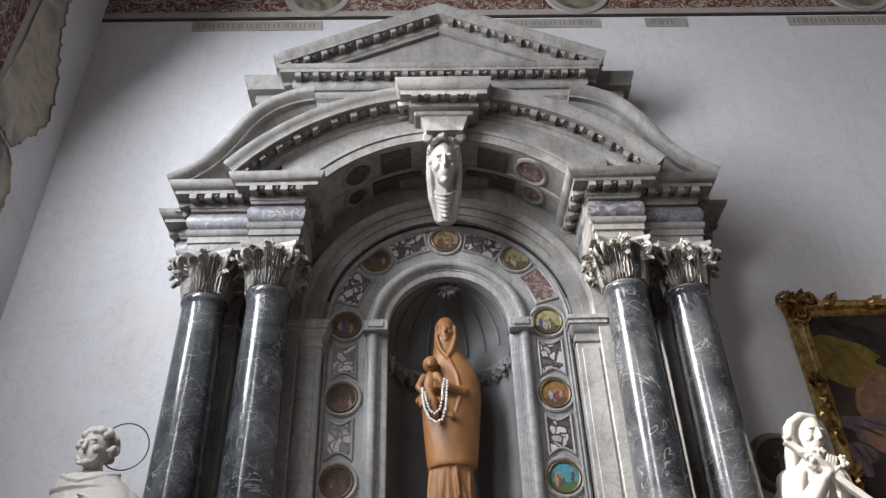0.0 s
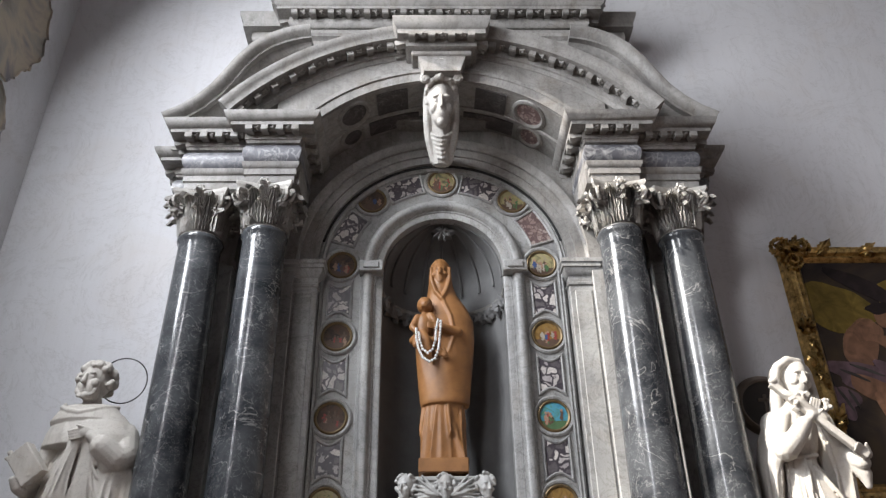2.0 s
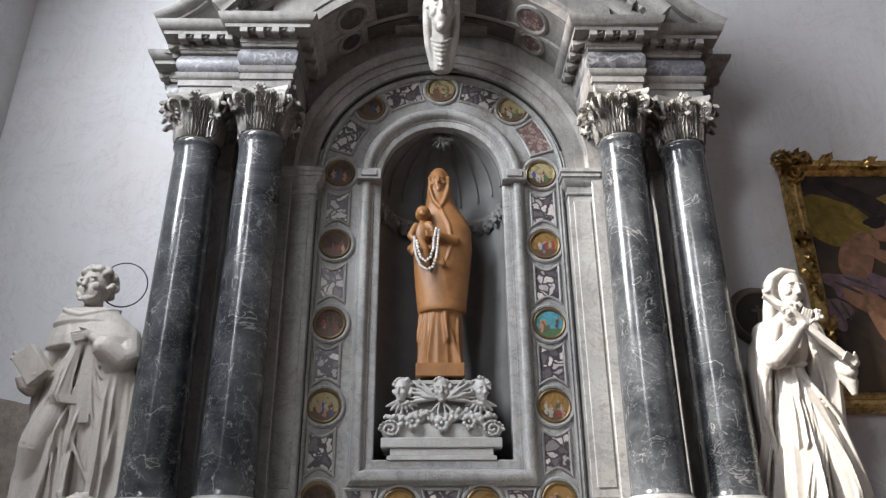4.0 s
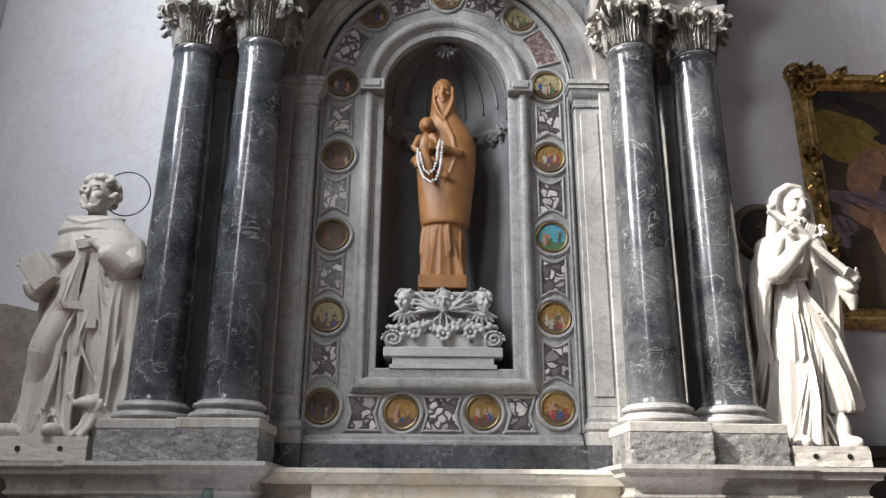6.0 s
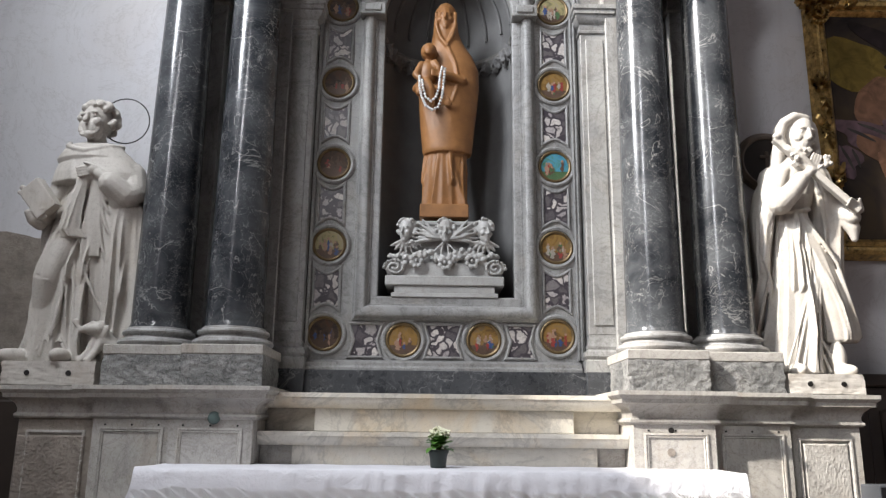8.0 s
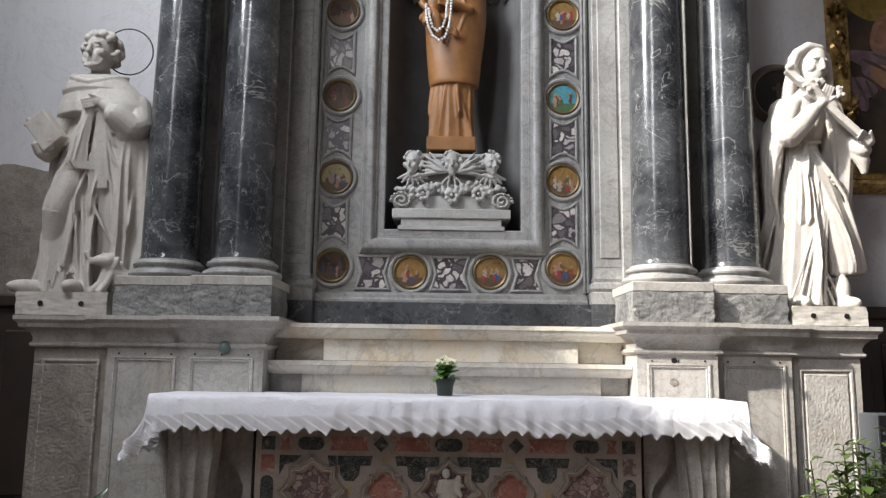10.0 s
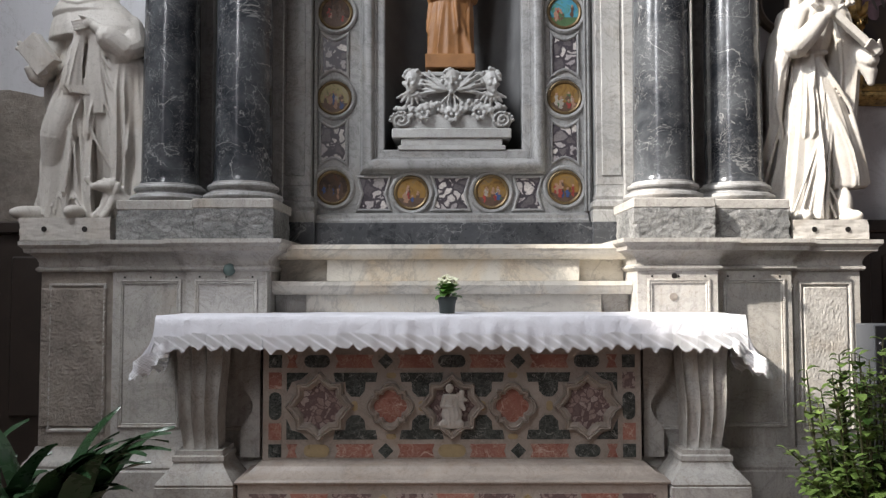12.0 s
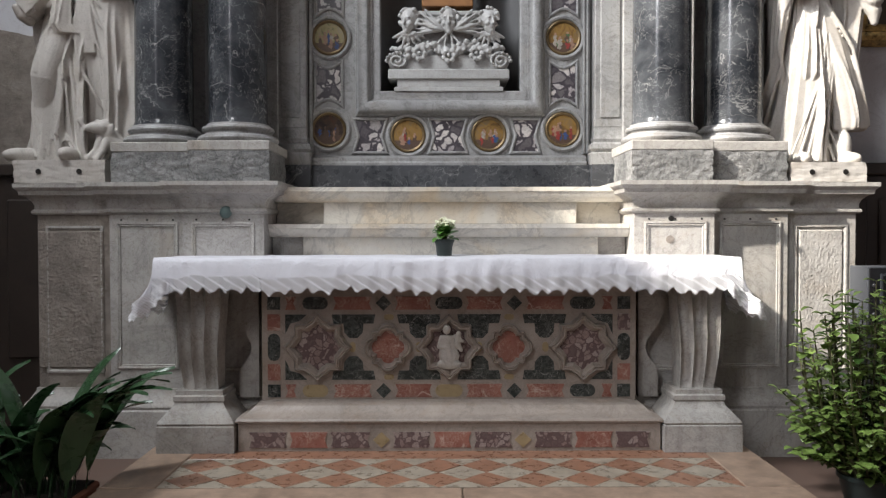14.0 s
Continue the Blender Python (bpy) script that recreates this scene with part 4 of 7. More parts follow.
def column(key, sunny):
    x, y = PX[key]
    c = thing("column", "polished black-grey veined marble column with carved white Corinthian capital", "column", (x, y, 1.42), group="columns of the retable")
    hw = 0.235
    part("plinth", rough_block(-hw, hw, -hw, hw, 0.0, 0.178, 0.007, x), M_BLOCK, c, "pitted grey stone plinth")
    part("plinth_cap", block(-hw, hw, -hw, hw + 0.2, 0.178, 0.235, 0.005), M_PEDESTAL, c)
    part("base", lathe([(0.05, 0.235), (0.222, 0.235), (0.233, 0.244), (0.237, 0.258), (0.231, 0.274), (0.212, 0.282), (0.2, 0.286), (0.195, 0.295), (0.2, 0.304), (0.209, 0.308), (0.213, 0.319), (0.207, 0.331), (0.188, 0.337), (0.184, 0.349), (0.05, 0.349)], seg=56), M_MARBLE, c)
    prof = [(0.05, 0.347), (0.178, 0.347), (0.178, 0.358), (0.172, 0.371)] + [(0.171 - 0.023 * (k / 16) ** 1.6, 0.385 + 2.3 * k / 16) for k in range(17)] + [(0.152, 2.70), (0.16, 2.715), (0.164, 2.73), (0.158, 2.748), (0.05, 2.75)]
    part("shaft", lathe(prof, seg=64), M_DARKCOL, c, "black-grey polished shaft with pale veins")
    cap = part("capital", lathe([(0.05, 2.745), (0.142, 2.745), (0.15, 2.76), (0.144, 2.775), (0.15, 2.88), (0.162, 2.95), (0.185, 3.01), (0.21, 3.045), (0.05, 3.05)], seg=40), M_CAPITAL, c, "carved acanthus capital of grey-white marble")
    for k in range(8):
        a = 45 * k
        share("acanthus_leaf", LEAF_LOW, cap, pose(0, 0, 0, 0, 0, a) @ pose(0, -0.145, 2.77))
        share("acanthus_leaf", LEAF_HIGH, cap, pose(0, 0, 0, 0, 0, a + 22.5) @ pose(0, -0.143, 2.77, 4, 0, 0))
        share("acanthus_leaf", LEAF_TOP, cap, pose(0, 0, 0, 0, 0, a) @ pose(0, -0.158, 2.9, 6, 0, 0))
    ab = []
    for k in range(4):
        a = radians(45 + 90 * k)
        b = radians(45 + 90 * (k + 1))
        p, q = Vector((math.cos(a), math.sin(a))) * 0.296, Vector((math.cos(b), math.sin(b))) * 0.296
        n = -(p + q).normalized()
        for i in range(9):
            f = 0.045 + 0.91 * i / 8
            ab.append(tuple(p.lerp(q, f) + n * 0.052 * math.sin(math.pi * f)))
    bma = bmesh.new()
    rows = [[bma.verts.new((x * f, y * f, z)) for x, y in ab] for f, z in ((0.5, 3.042), (0.9, 3.042), (0.93, 3.058), (0.985, 3.07), (1.0, 3.076), (1.0, 3.1), (0.5, 3.104))]
    for r0, r1 in zip(rows, rows[1:]):
        for i in range(len(ab)):
            bma.faces.new((r0[i], r0[(i + 1) % len(ab)], r1[(i + 1) % len(ab)], r1[i]))
    part("abacus", bma, M_CAPITAL, cap)
    for k in range(4):
        d = pose(0, 0, 0, 0, 0, 90 * k)
        for s in (-1, 1):
            share("volute", VOLUTE, cap, pose(0, 0, 0, 0, 0, 90 * k + 45) @ pose(s * 0.018, -0.228, 2.985, 0, 0, 90 + s * 14))
        share("acanthus_leaf", LEAF_TOP, cap, d @ pose(0, -0.155, 2.95))
        share("acanthus_leaf", LEAF_TOP, cap, pose(0, 0, 0, 0, 0, 90 * k + 45) @ pose(0, -0.2, 2.9))
        ros = rosette_piece(0.042, 0.03, 6)
        ros.transform(d @ pose(0, -0.2, 3.072, -90, 0, 0))
        part("rosette", ros, M_CAPITAL, cap)
    return c


for key in PX:
    column(key, key[0] == "r")

# ---- entablature ----
PR_ARCH = [(-0.2, 4.526), (0.0, 4.526), (0.0, 4.585), (0.012, 4.59), (0.012, 4.64), (0.02, 4.645), (0.03, 4.665), (0.034, 4.69), (-0.2, 4.69)]
PR_FRI = [(-0.2, 4.692), (0.0, 4.692), (0.018, 4.705), (0.034, 4.74), (0.038, 4.775), (0.034, 4.81), (0.018, 4.845), (0.0, 4.857), (-0.2, 4.857)]
PR_COR = [(-0.2, 4.859), (0.0, 4.859), (0.02, 4.868), (0.026, 4.888), (0.034, 4.892), (0.034, 4.955), (0.125, 4.957), (0.128, 4.985), (0.14, 4.99), (0.16, 5.01), (0.172, 5.035), (0.176, 5.055), (-0.2, 5.055)]


def modillion(bm_mat):
    bm = bmesh.new()
    pr = [(0.0, 0.0), (-0.03, -0.002), (-0.055, -0.012), (-0.075, -0.016), (-0.088, -0.008), (-0.09, 0.03), (0.0, 0.03)]
    pts = [(-0.026, y, z - 0.03) for y, z in pr], [(0.026, y, z - 0.03) for y, z in pr]
    a, b = ([bm.verts.new(p) for p in side] for side in pts)
    bm.faces.new(a)
    bm.faces.new(b[::-1])
    for k in range(len(pr)):
        bm.faces.new((a[k], a[(k + 1) % len(pr)], b[(k + 1) % len(pr)], b[k]))
    return mesh_of(bm, bm_mat, 30)


MODILLION = modillion(M_MARBLE_UP)
ros = rosette_piece(0.03, 0.02, 5)
ROSETTE = mesh_of(ros, M_MARBLE_UP)


def modillions(parent, plan, z, lead=0.034, pitch=0.135, skip=()):
    """Brackets with rosettes between them under the drip of a cornice, run by run along a plan."""
    for k, ((ax, ay), (bx, by)) in enumerate(zip(plan, plan[1:])):
        run = Vector((bx - ax, by - ay))
        if run.length < 0.25 or k in skip:
            continue
        n = max(2, round((run.length + 0.16) / pitch))
        way = run.normalized()
        yaw = math.degrees(math.atan2(way.y, way.x))
        for i in range(n):
            s = -0.05 + (run.length + 0.1) * (i + 0.5) / n
            out = Vector((way.y, -way.x)) * lead
            px, py = ax + way.x * s + out.x, ay + way.y * s + out.y
            if i < n:
                share("modillion", MODILLION, parent, pose(px, py, z, 0, 0, yaw))
            if i < n - 1:
                h = (run.length + 0.1) / n / 2
                o2 = Vector((way.y, -way.x)) * 0.05
                share("rosette", ROSETTE, parent, pose(px + way.x * h + o2.x, py + way.y * h + o2.y, z - 0.004))


ENT_L = [(-2.06, 0.15), (-2.06, -0.16), (-1.885, -0.16), (-1.885, -0.505), (-1.425, -0.505), (-1.425, -0.59), (-1.075, -0.59), (-1.075, -0.05)]
for s in (-1, 1):
    plan = ENT_L if s < 0 else mirrored(ENT_L)
    e = thing("entablature", "broken grey marble entablature with modillion cornice over two columns", "entablature", group="entablatures")
    part("architrave", sweep(plan, PR_ARCH), M_MARBLE_UP, e)
    part("frieze", sweep(plan, PR_FRI), M_FRIEZE, e, "bulging grey-blue veined marble frieze")
    part("cornice", sweep(plan, PR_COR), M_MARBLE_UP, e)
    core = [(x, y) for x, y in plan]
    bmc = bmesh.new()
    vs = [[bmc.verts.new((x * 0.97, y + 0.03 if y < 0 else y, z)) for x, y in core] for z in (4.53, 5.05)]
    bmc.faces.new(vs[0])
    bmc.faces.new(vs[1])
    for i in range(len(core)):
        j = (i + 1) % len(core)
        bmc.faces.new((vs[0][i], vs[0][j], vs[1][j], vs[1][i]))
    part("core", bmc, M_MARBLE_UP, e)
    modillions(e, plan, 4.957)

# ---- segmental arch with its vault ----
arch = thing("segmental_pediment", "broken segmental arch pediment of grey marble with modillions", "pediment")
SC, SR = 3.824, 2.096
ang = math.degrees(math.asin(1.647 / SR))
seg_path = arc(0, SC, SR, 90 + ang, 90 - ang, 60)
YF = -0.76
part("cornice", sweep(seg_path, [(0.0, -0.2), (0.0, YF - 0.03), (0.03, YF - 0.028), (0.05, YF - 0.012), (0.07, YF), (0.1, YF + 0.004), (0.102, YF + 0.12), (0.165, YF + 0.12), (0.17, YF + 0.135), (0.2, YF + 0.15), (0.2, -0.2)], facing), M_MARBLE_UP, arch)
# brackets under the arched drip
nmod = 22
for k in range(nmod):
    a = 90 + ang * (1 - 2 * (k + 0.5) / nmod)
    x = (SR - 0.104) * math.cos(radians(a))
    if abs(x) < 0.36:
        continue
    z = SC + (SR - 0.104) * math.sin(radians(a))
    share("modillion", MODILLION, arch, pose(x, YF + 0.125, z, 0, 90 - a, 0))
    a2 = a - ang / nmod
    share("rosette", ROSETTE, arch, pose((SR - 0.108) * math.cos(radians(a2)), YF + 0.07, SC + (SR - 0.108) * math.sin(radians(a2)), 0, 90 - a2, 0))
VR, VC = 1.30, 4.17
va = math.degrees(math.acos(0.95 / VR))
# front face of the arch between vault and cornice
outer = [(x, z) for x, z in arc(0, SC, SR - 0.19, 90 - 41, 90 + 41, 40)]
inner = arc(0, VC, VR, 180 - va, va, 40)
part("arch_face", plate(outer + [(-1.25, 5.05)] + inner + [(1.25, 5.05)], YF + 0.155, -0.3), M_MARBLE_UP, arch)
part("arch_fascia", sweep(arc(0, VC, VR, 180 - va, va, 40), [(-0.002, YF + 0.17), (-0.002, YF + 0.135), (-0.075, YF + 0.132), (-0.08, YF + 0.12), (-0.11, YF + 0.12), (-0.115, YF + 0.17)], facing), M_MARBLE_UP, arch)
vault = thing("coffered_vault", "marble arch soffit with round and oblong dark marble inlays", "vault")
part("soffit", sweep(arc(0, VC, VR - 0.002, 180 - va + 14, va - 14, 44), [(0.0, YF + 0.16), (0.0, 0.1), (-0.2, 0.1), (-0.2, YF + 0.16)], facing), M_MARBLE_UP, vault)


def on_vault(bm, a, y):
    """Takes a piece that lies in x and y and faces down, and lays it on the soffit at an angle."""
    bm.transform(Matrix.Translation((0, y, VC)) @ Matrix.Rotation(radians(90 - a), 4, "Y") @ Matrix.Translation((0, 0, VR - 0.004)))
    return bm


def flat_ring(profile, seg=32):
    return lathe([(r, -h) for r, h in profile], seg=seg, cap=False)


def oblong(w, d, h):
    bm, n = bmesh.new(), 8
    rows = []
    for y in (-d / 2, d / 2):
        for zz in (0.02, -h):
            rows.append([bm.verts.new((VR * math.sin((i / n - 0.5) * w / VR), y, zz + VR * (math.cos((i / n - 0.5) * w / VR) - 1))) for i in range(n + 1)])
    for i in range(n):
        bm.faces.new((rows[1][i], rows[1][i + 1], rows[3][i + 1], rows[3][i]))
        for a, b in ((0, 1), (2, 3)):
            bm.faces.new((rows[a][i], rows[a][i + 1], rows[b][i + 1], rows[b][i]))
    for i in (0, n):
        bm.faces.new((rows[0][i], rows[1][i], rows[3][i], rows[2][i]))
    return bm


for s in (-1, 1):
    for a, y, r in ((90 + s * 32, -0.45, 0.105), (90 + s * 33.5, -0.2, 0.078)):
        part("round_frame", on_vault(flat_ring([(r + 0.045, -0.002), (r + 0.04, 0.014), (r + 0.02, 0.02), (r + 0.006, 0.012), (r, 0.0)]), a, y), M_MARBLE_UP, vault)
        part("round_inlay", on_vault(lathe([(0.001, 0.01), (r + 0.004, 0.01), (r + 0.004, -0.004), (0.001, -0.004)], seg=32, cap=False), a, y), M_BREC_RED if s < 0 else M_DARKPANEL, vault)
    part("oblong_inlay", on_vault(oblong(0.25, 0.24, 0.012), 90 + s * 17.5, -0.45), M_DARKPANEL, vault)
    part("oblong_inlay", on_vault(oblong(0.42, 0.15, 0.012), 90 + s * 17.5, -0.2), M_DARKPANEL, vault)
part("rib", sweep(arc(0, VC, VR - 0.001, 180 - va, va, 40), [(0.0, -0.3), (0.016, -0.305), (0.02, -0.32), (0.016, -0.335), (0.0, -0.34)], facing, ends=False), M_MARBLE_UP, vault)

# keystone block with its own cornice
key = thing("keystone", "projecting marble keystone block with moulded cornice", "keystone")
KP = [(-0.255, -0.3), (-0.255, -0.77), (0.255, -0.77), (0.255, -0.3)]
part("cornice", sweep(KP, [(-0.2, 5.66), (0.0, 5.66), (0.02, 5.67), (0.02, 5.735), (0.085, 5.737), (0.085, 5.785), (0.1, 5.795), (0.12, 5.84), (0.125, 5.89), (-0.2, 5.89)]), M_MARBLE_UP, key)
modillions(key, KP, 5.737, 0.02, 0.15)
part("neck", plate([(-0.2, 5.66), (-0.14, 5.46), (0.14, 5.46), (0.2, 5.66)], -0.74, -0.4), M_MARBLE_UP, key)
part("side_moulding", block(-0.235, 0.235, -0.755, -0.4, 5.61, 5.662, 0.01), M_MARBLE_UP, key)

# ---- swept scroll cornices at the sides ----
S_PATH = [(-2.10, 5.12), (-1.98, 5.19), (-1.87, 5.28), (-1.77, 5.40), (-1.69, 5.54), (-1.61, 5.69), (-1.51, 5.83), (-1.40, 5.93), (-1.26, 6.0), (-1.14, 6.035), (-1.06, 6.045)]
for s in (-1, 1):
    sc = thing("scroll_cornice", "swept S-curved marble cornice beside the arch", "scroll cornice", group="scroll cornices")
    pth = S_PATH if s < 0 else mirrored(S_PATH)
    part("moulding", sweep(pth, [(0.0, 0.15), (0.0, -0.66), (0.025, -0.658), (0.05, -0.64), (0.075, -0.6), (0.09, -0.595), (0.092, -0.55), (0.13, -0.53), (0.16, -0.5), (0.18, -0.42), (0.18, 0.15)], facing), M_MARBLE_UP, sc)
    fill = [(x, z - 0.1) for x, z in pth] + ([(-1.06, 5.0), (-1.9, 5.0)] if s < 0 else [(1.9, 5.0), (1.06, 5.0)])
    part("infill", plate(fill, -0.34, 0.15), M_MARBLE_UP, sc)

# ---- attic with the triangular pediment ----
att = thing("attic", "grey marble attic with triangular pediment and modillion cornice", "attic")
part("body", block(-1.3, 1.3, -0.22, 0.15, 5.4, 6.46, 0.004), M_MARBLE_UP, att)
part("string_moulding", sweep([(-1.3, 0.1), (-1.3, -0.22), (1.3, -0.22), (1.3, 0.1)], [(-0.1, 6.3), (0.0, 6.3), (0.015, 6.32), (0.03, 6.33), (0.03, 6.37), (0.0, 6.38), (-0.1, 6.38)]), M_MARBLE_UP, att)
AP = [(-1.3, 0.12), (-1.3, -0.24), (1.3, -0.24), (1.3, 0.12)]
part("cornice", sweep(AP, [(-0.3, 6.44), (0.0, 6.44), (0.025, 6.46), (0.03, 6.475), (0.03, 6.545), (0.125, 6.547), (0.125, 6.58), (0.14, 6.59), (0.155, 6.62), (-0.3, 6.62)]), M_MARBLE_UP, att)
modillions(att, AP, 6.547, 0.03, 0.158)
half, z_in = 1.50, 6.62
rise = 0.68
part("raking_cornice", sweep([(-half, z_in + 0.1), (0, z_in + rise + 0.12), (half, z_in + 0.1)], [(0.0, 0.1), (0.0, -0.42), (0.025, -0.415), (0.055, -0.39), (0.075, -0.375), (0.085, -0.37), (0.087, -0.27), (0.155, -0.268), (0.165, -0.25), (0.185, -0.24), (0.185, 0.1)], facing), M_MARBLE_UP, att)
part("tympanum", plate([(-half + 0.2, z_in - 0.01), (0, z_in + rise), (half - 0.2, z_in - 0.01)][::-1], -0.2, 0.12), M_MARBLE_UP, att)
slope = math.degrees(math.atan2(rise + 0.02, half))
for s in (-1, 1):
    for k in range(9):
        f = (k + 0.8) / 9.6
        x, z = s * half * f, z_in + rise + 0.12 - 0.093 - (rise + 0.02) * f
        share("modillion", MODILLION, att, pose(x, -0.268, z, 0, s * slope, 0))
        f2 = f + 0.5 / 9.6
        share("rosette", ROSETTE, att, pose(s * half * f2, -0.32, z_in + rise + 0.12 - 0.095 - (rise + 0.02) * f2, 0, s * slope, 0))
for s in (-1, 1):
    wp = [(s * 1.2 + s * 0.0, -0.06), (s * 1.66, -0.06), (s * 1.66, 0.15)]
    wp = wp if s > 0 else wp[::-1]
    part("wing_cornice", sweep(wp, [(-0.2, 6.44), (0.0, 6.44), (0.025, 6.46), (0.03, 6.475), (0.03, 6.545), (0.1, 6.547), (0.1, 6.6), (0.13, 6.66), (0.135, 6.70), (-0.2, 6.70)]), M_MARBLE_UP, att)
    part("wing_body", block(*sorted((s * 1.2, s * 1.66)), -0.06, 0.15, 5.9, 6.45, 0.003), M_MARBLE_UP, att)
# ---- altar table ----
tab = thing("altar_table", "grey-white marble altar table on fluted console legs", "altar table", (CX, 0, 0))
part("top_slab", block(-1.50, 1.50, -1.06, -0.52, 0.915, 0.99, 0.01), M_MARBLE, tab)


def console_leg():
    """Console leg: an S-curved front with three flutes, tapering downwards."""
    bm, nu, nv = bmesh.new(), 36, 26
    front, back = [], []
    for j in range(nv + 1):
        t = j / nv
        z = 0.285 + 0.63 * t
        w = 0.092 + 0.038 * t ** 1.2
        lean = 0.03 * math.sin(math.pi * 2 * (t - 0.1)) + 0.075 * t ** 2
        row = []
        for i in range(nu + 1):
            u = 2 * i / nu - 1
            c = abs((u * 1.5 + 1.5) % 1.0 - 0.5) * 2
            fade = min(1, t * 6)
            flute = 0.05 * (1 - c ** 2.4) * fade if abs(u) < 0.97 else 0
            row.append(bm.verts.new((w * u, -0.955 - lean + flute - 0.008 * (1 - u * u), z)))
        front.append(row)
        back.append([bm.verts.new((w * s * 0.96, -0.80 - 0.4 * lean, z)) for s in (-1, 1)])
    for j in range(nv):
        for i in range(nu):
            bm.faces.new((front[j][i], front[j][i + 1], front[j + 1][i + 1], front[j + 1][i]))
        bm.faces.new((front[j][0], front[j + 1][0], back[j + 1][0], back[j][0]))
        bm.faces.new((front[j][nu], back[j][1], back[j + 1][1], front[j + 1][nu]))
        bm.faces.new((back[j][0], back[j + 1][0], back[j + 1][1], back[j][1]))
    return bm


LEG_BASE = [(-0.1, PZ), (0.08, PZ), (0.08, 0.108), (0.072, 0.113), (0.078, 0.124), (0.07, 0.138), (0.03, 0.185), (0.012, 0.205), (0.005, 0.225), (0.012, 0.232), (0.012, 0.255), (0.0, 0.262), (0.0, 0.285), (-0.1, 0.285)]
for s in (-1, 1):
    x = s * 1.335
    leg = console_leg()
    leg.transform(Matrix.Translation((x, 0, 0)))
    lg = part("leg", leg, M_PEDESTAL, tab, "fluted console leg")
    part("leg_base", sweep([(x - 0.125, -0.75), (x - 0.125, -0.975), (x + 0.125, -0.975), (x + 0.125, -0.75)], LEG_BASE), M_PEDESTAL, lg)
    prof = [(0.0, 0.2), (0.11, 0.2), (0.11, 0.36)] + [(0.11 - 0.07 * math.sin(math.pi * k / 8), 0.36 + 0.24 * k / 8) for k in range(1, 9)] + [(0.15, 0.7), (0.16, 0.915), (0.0, 0.915)]
    part("rear_leg", plate([(s * (1.07 + w), z) for w, z in prof], -0.74, -0.54), M_PEDESTAL, tab)
    part("rear_leg_foot", block(*sorted((s * 1.06, s * 1.24)), -0.7, -0.5, PZ, 0.2, 0.006), M_PEDESTAL, tab)

# ---- altar frontal with inlaid marbles ----
fro = thing("altar_frontal", "altar front inlaid with red, green and violet marbles in grey stone", "altar frontal", (CX, 0, 0))
part("body", block(-1.03, 1.03, -0.845, -0.6, 0.2, 0.914, 0.004), M_FRONTAL, fro, "grey-brown stone ground")
part("base_moulding", sweep([(-1.033, -0.62), (-1.033, -0.93), (1.033, -0.93), (1.033, -0.62)], [(-0.1, PZ), (0.085, PZ), (0.085, 0.118), (0.097, 0.122), (0.1, 0.132), (0.094, 0.142), (0.066, 0.152), (0.036, 0.172), (0.016, 0.192), (0.006, 0.2), (-0.09, 0.212), (-0.1, 0.212)]), M_FRONTAL, fro)
FY = -0.845


def slab_piece(outline, mat, y=FY, name="inlay_slab", label=""):
    area = sum(a[0] * b[1] - b[0] * a[1] for a, b in zip(outline, outline[1:] + outline[:1]))
    part(name, plate(outline if area > 0 else outline[::-1], y - 0.004, y + 0.006, bevel=0.002), mat, fro, label)


def rect(a, b, c, d):
    return [(a, c), (b, c), (b, d), (a, d)]


def capsule(cx, cz, w, h):
    r = min(w, h) / 2
    if w >= h:
        return arc(cx + w / 2 - r, cz, r, -90, 90, 8) + arc(cx - w / 2 + r, cz, r, 90, 270, 8)
    return arc(cx, cz + h / 2 - r, r, 0, 180, 8) + arc(cx, cz - h / 2 + r, r, 180, 360, 8)


def lozenge(cx, cz, w, h):
    return [(cx - w, cz), (cx, cz - h), (cx + w, cz), (cx, cz + h)]


def bowed(a, b, c, d):
    m, n = (c + d) / 2, 0.014
    return [(a, c), (b, c), (b - n, m), (b, d), (a, d), (a + n, m)]


for row in (0.257, 0.74):
    for s in (-1, 1):
        slab_piece(rect(s * 0.962 - 0.035, s * 0.962 + 0.035, row - 0.035, row + 0.035), M_GREEN)
        slab_piece(bowed(*sorted((s * 0.9, s * 0.84)), row - 0.036, row + 0.036), M_RED)
        slab_piece(capsule(s * 0.735, row, 0.14, 0.068), (M_YELLOW if s < 0 else M_GREEN) if row < 0.5 else M_GREEN, label="oval inlay")
        slab_piece(bowed(*sorted((s * 0.635, s * 0.425)), row - 0.036, row + 0.036), M_RED)
        slab_piece(lozenge(s * 0.36, row, 0.042, 0.042), M_GREEN)
        slab_piece(bowed(*sorted((s * 0.295, s * 0.095)), row - 0.036, row + 0.036), M_RED)
    slab_piece(capsule(0.0, row, 0.15, 0.068), M_YELLOW if row < 0.5 else M_GREEN)
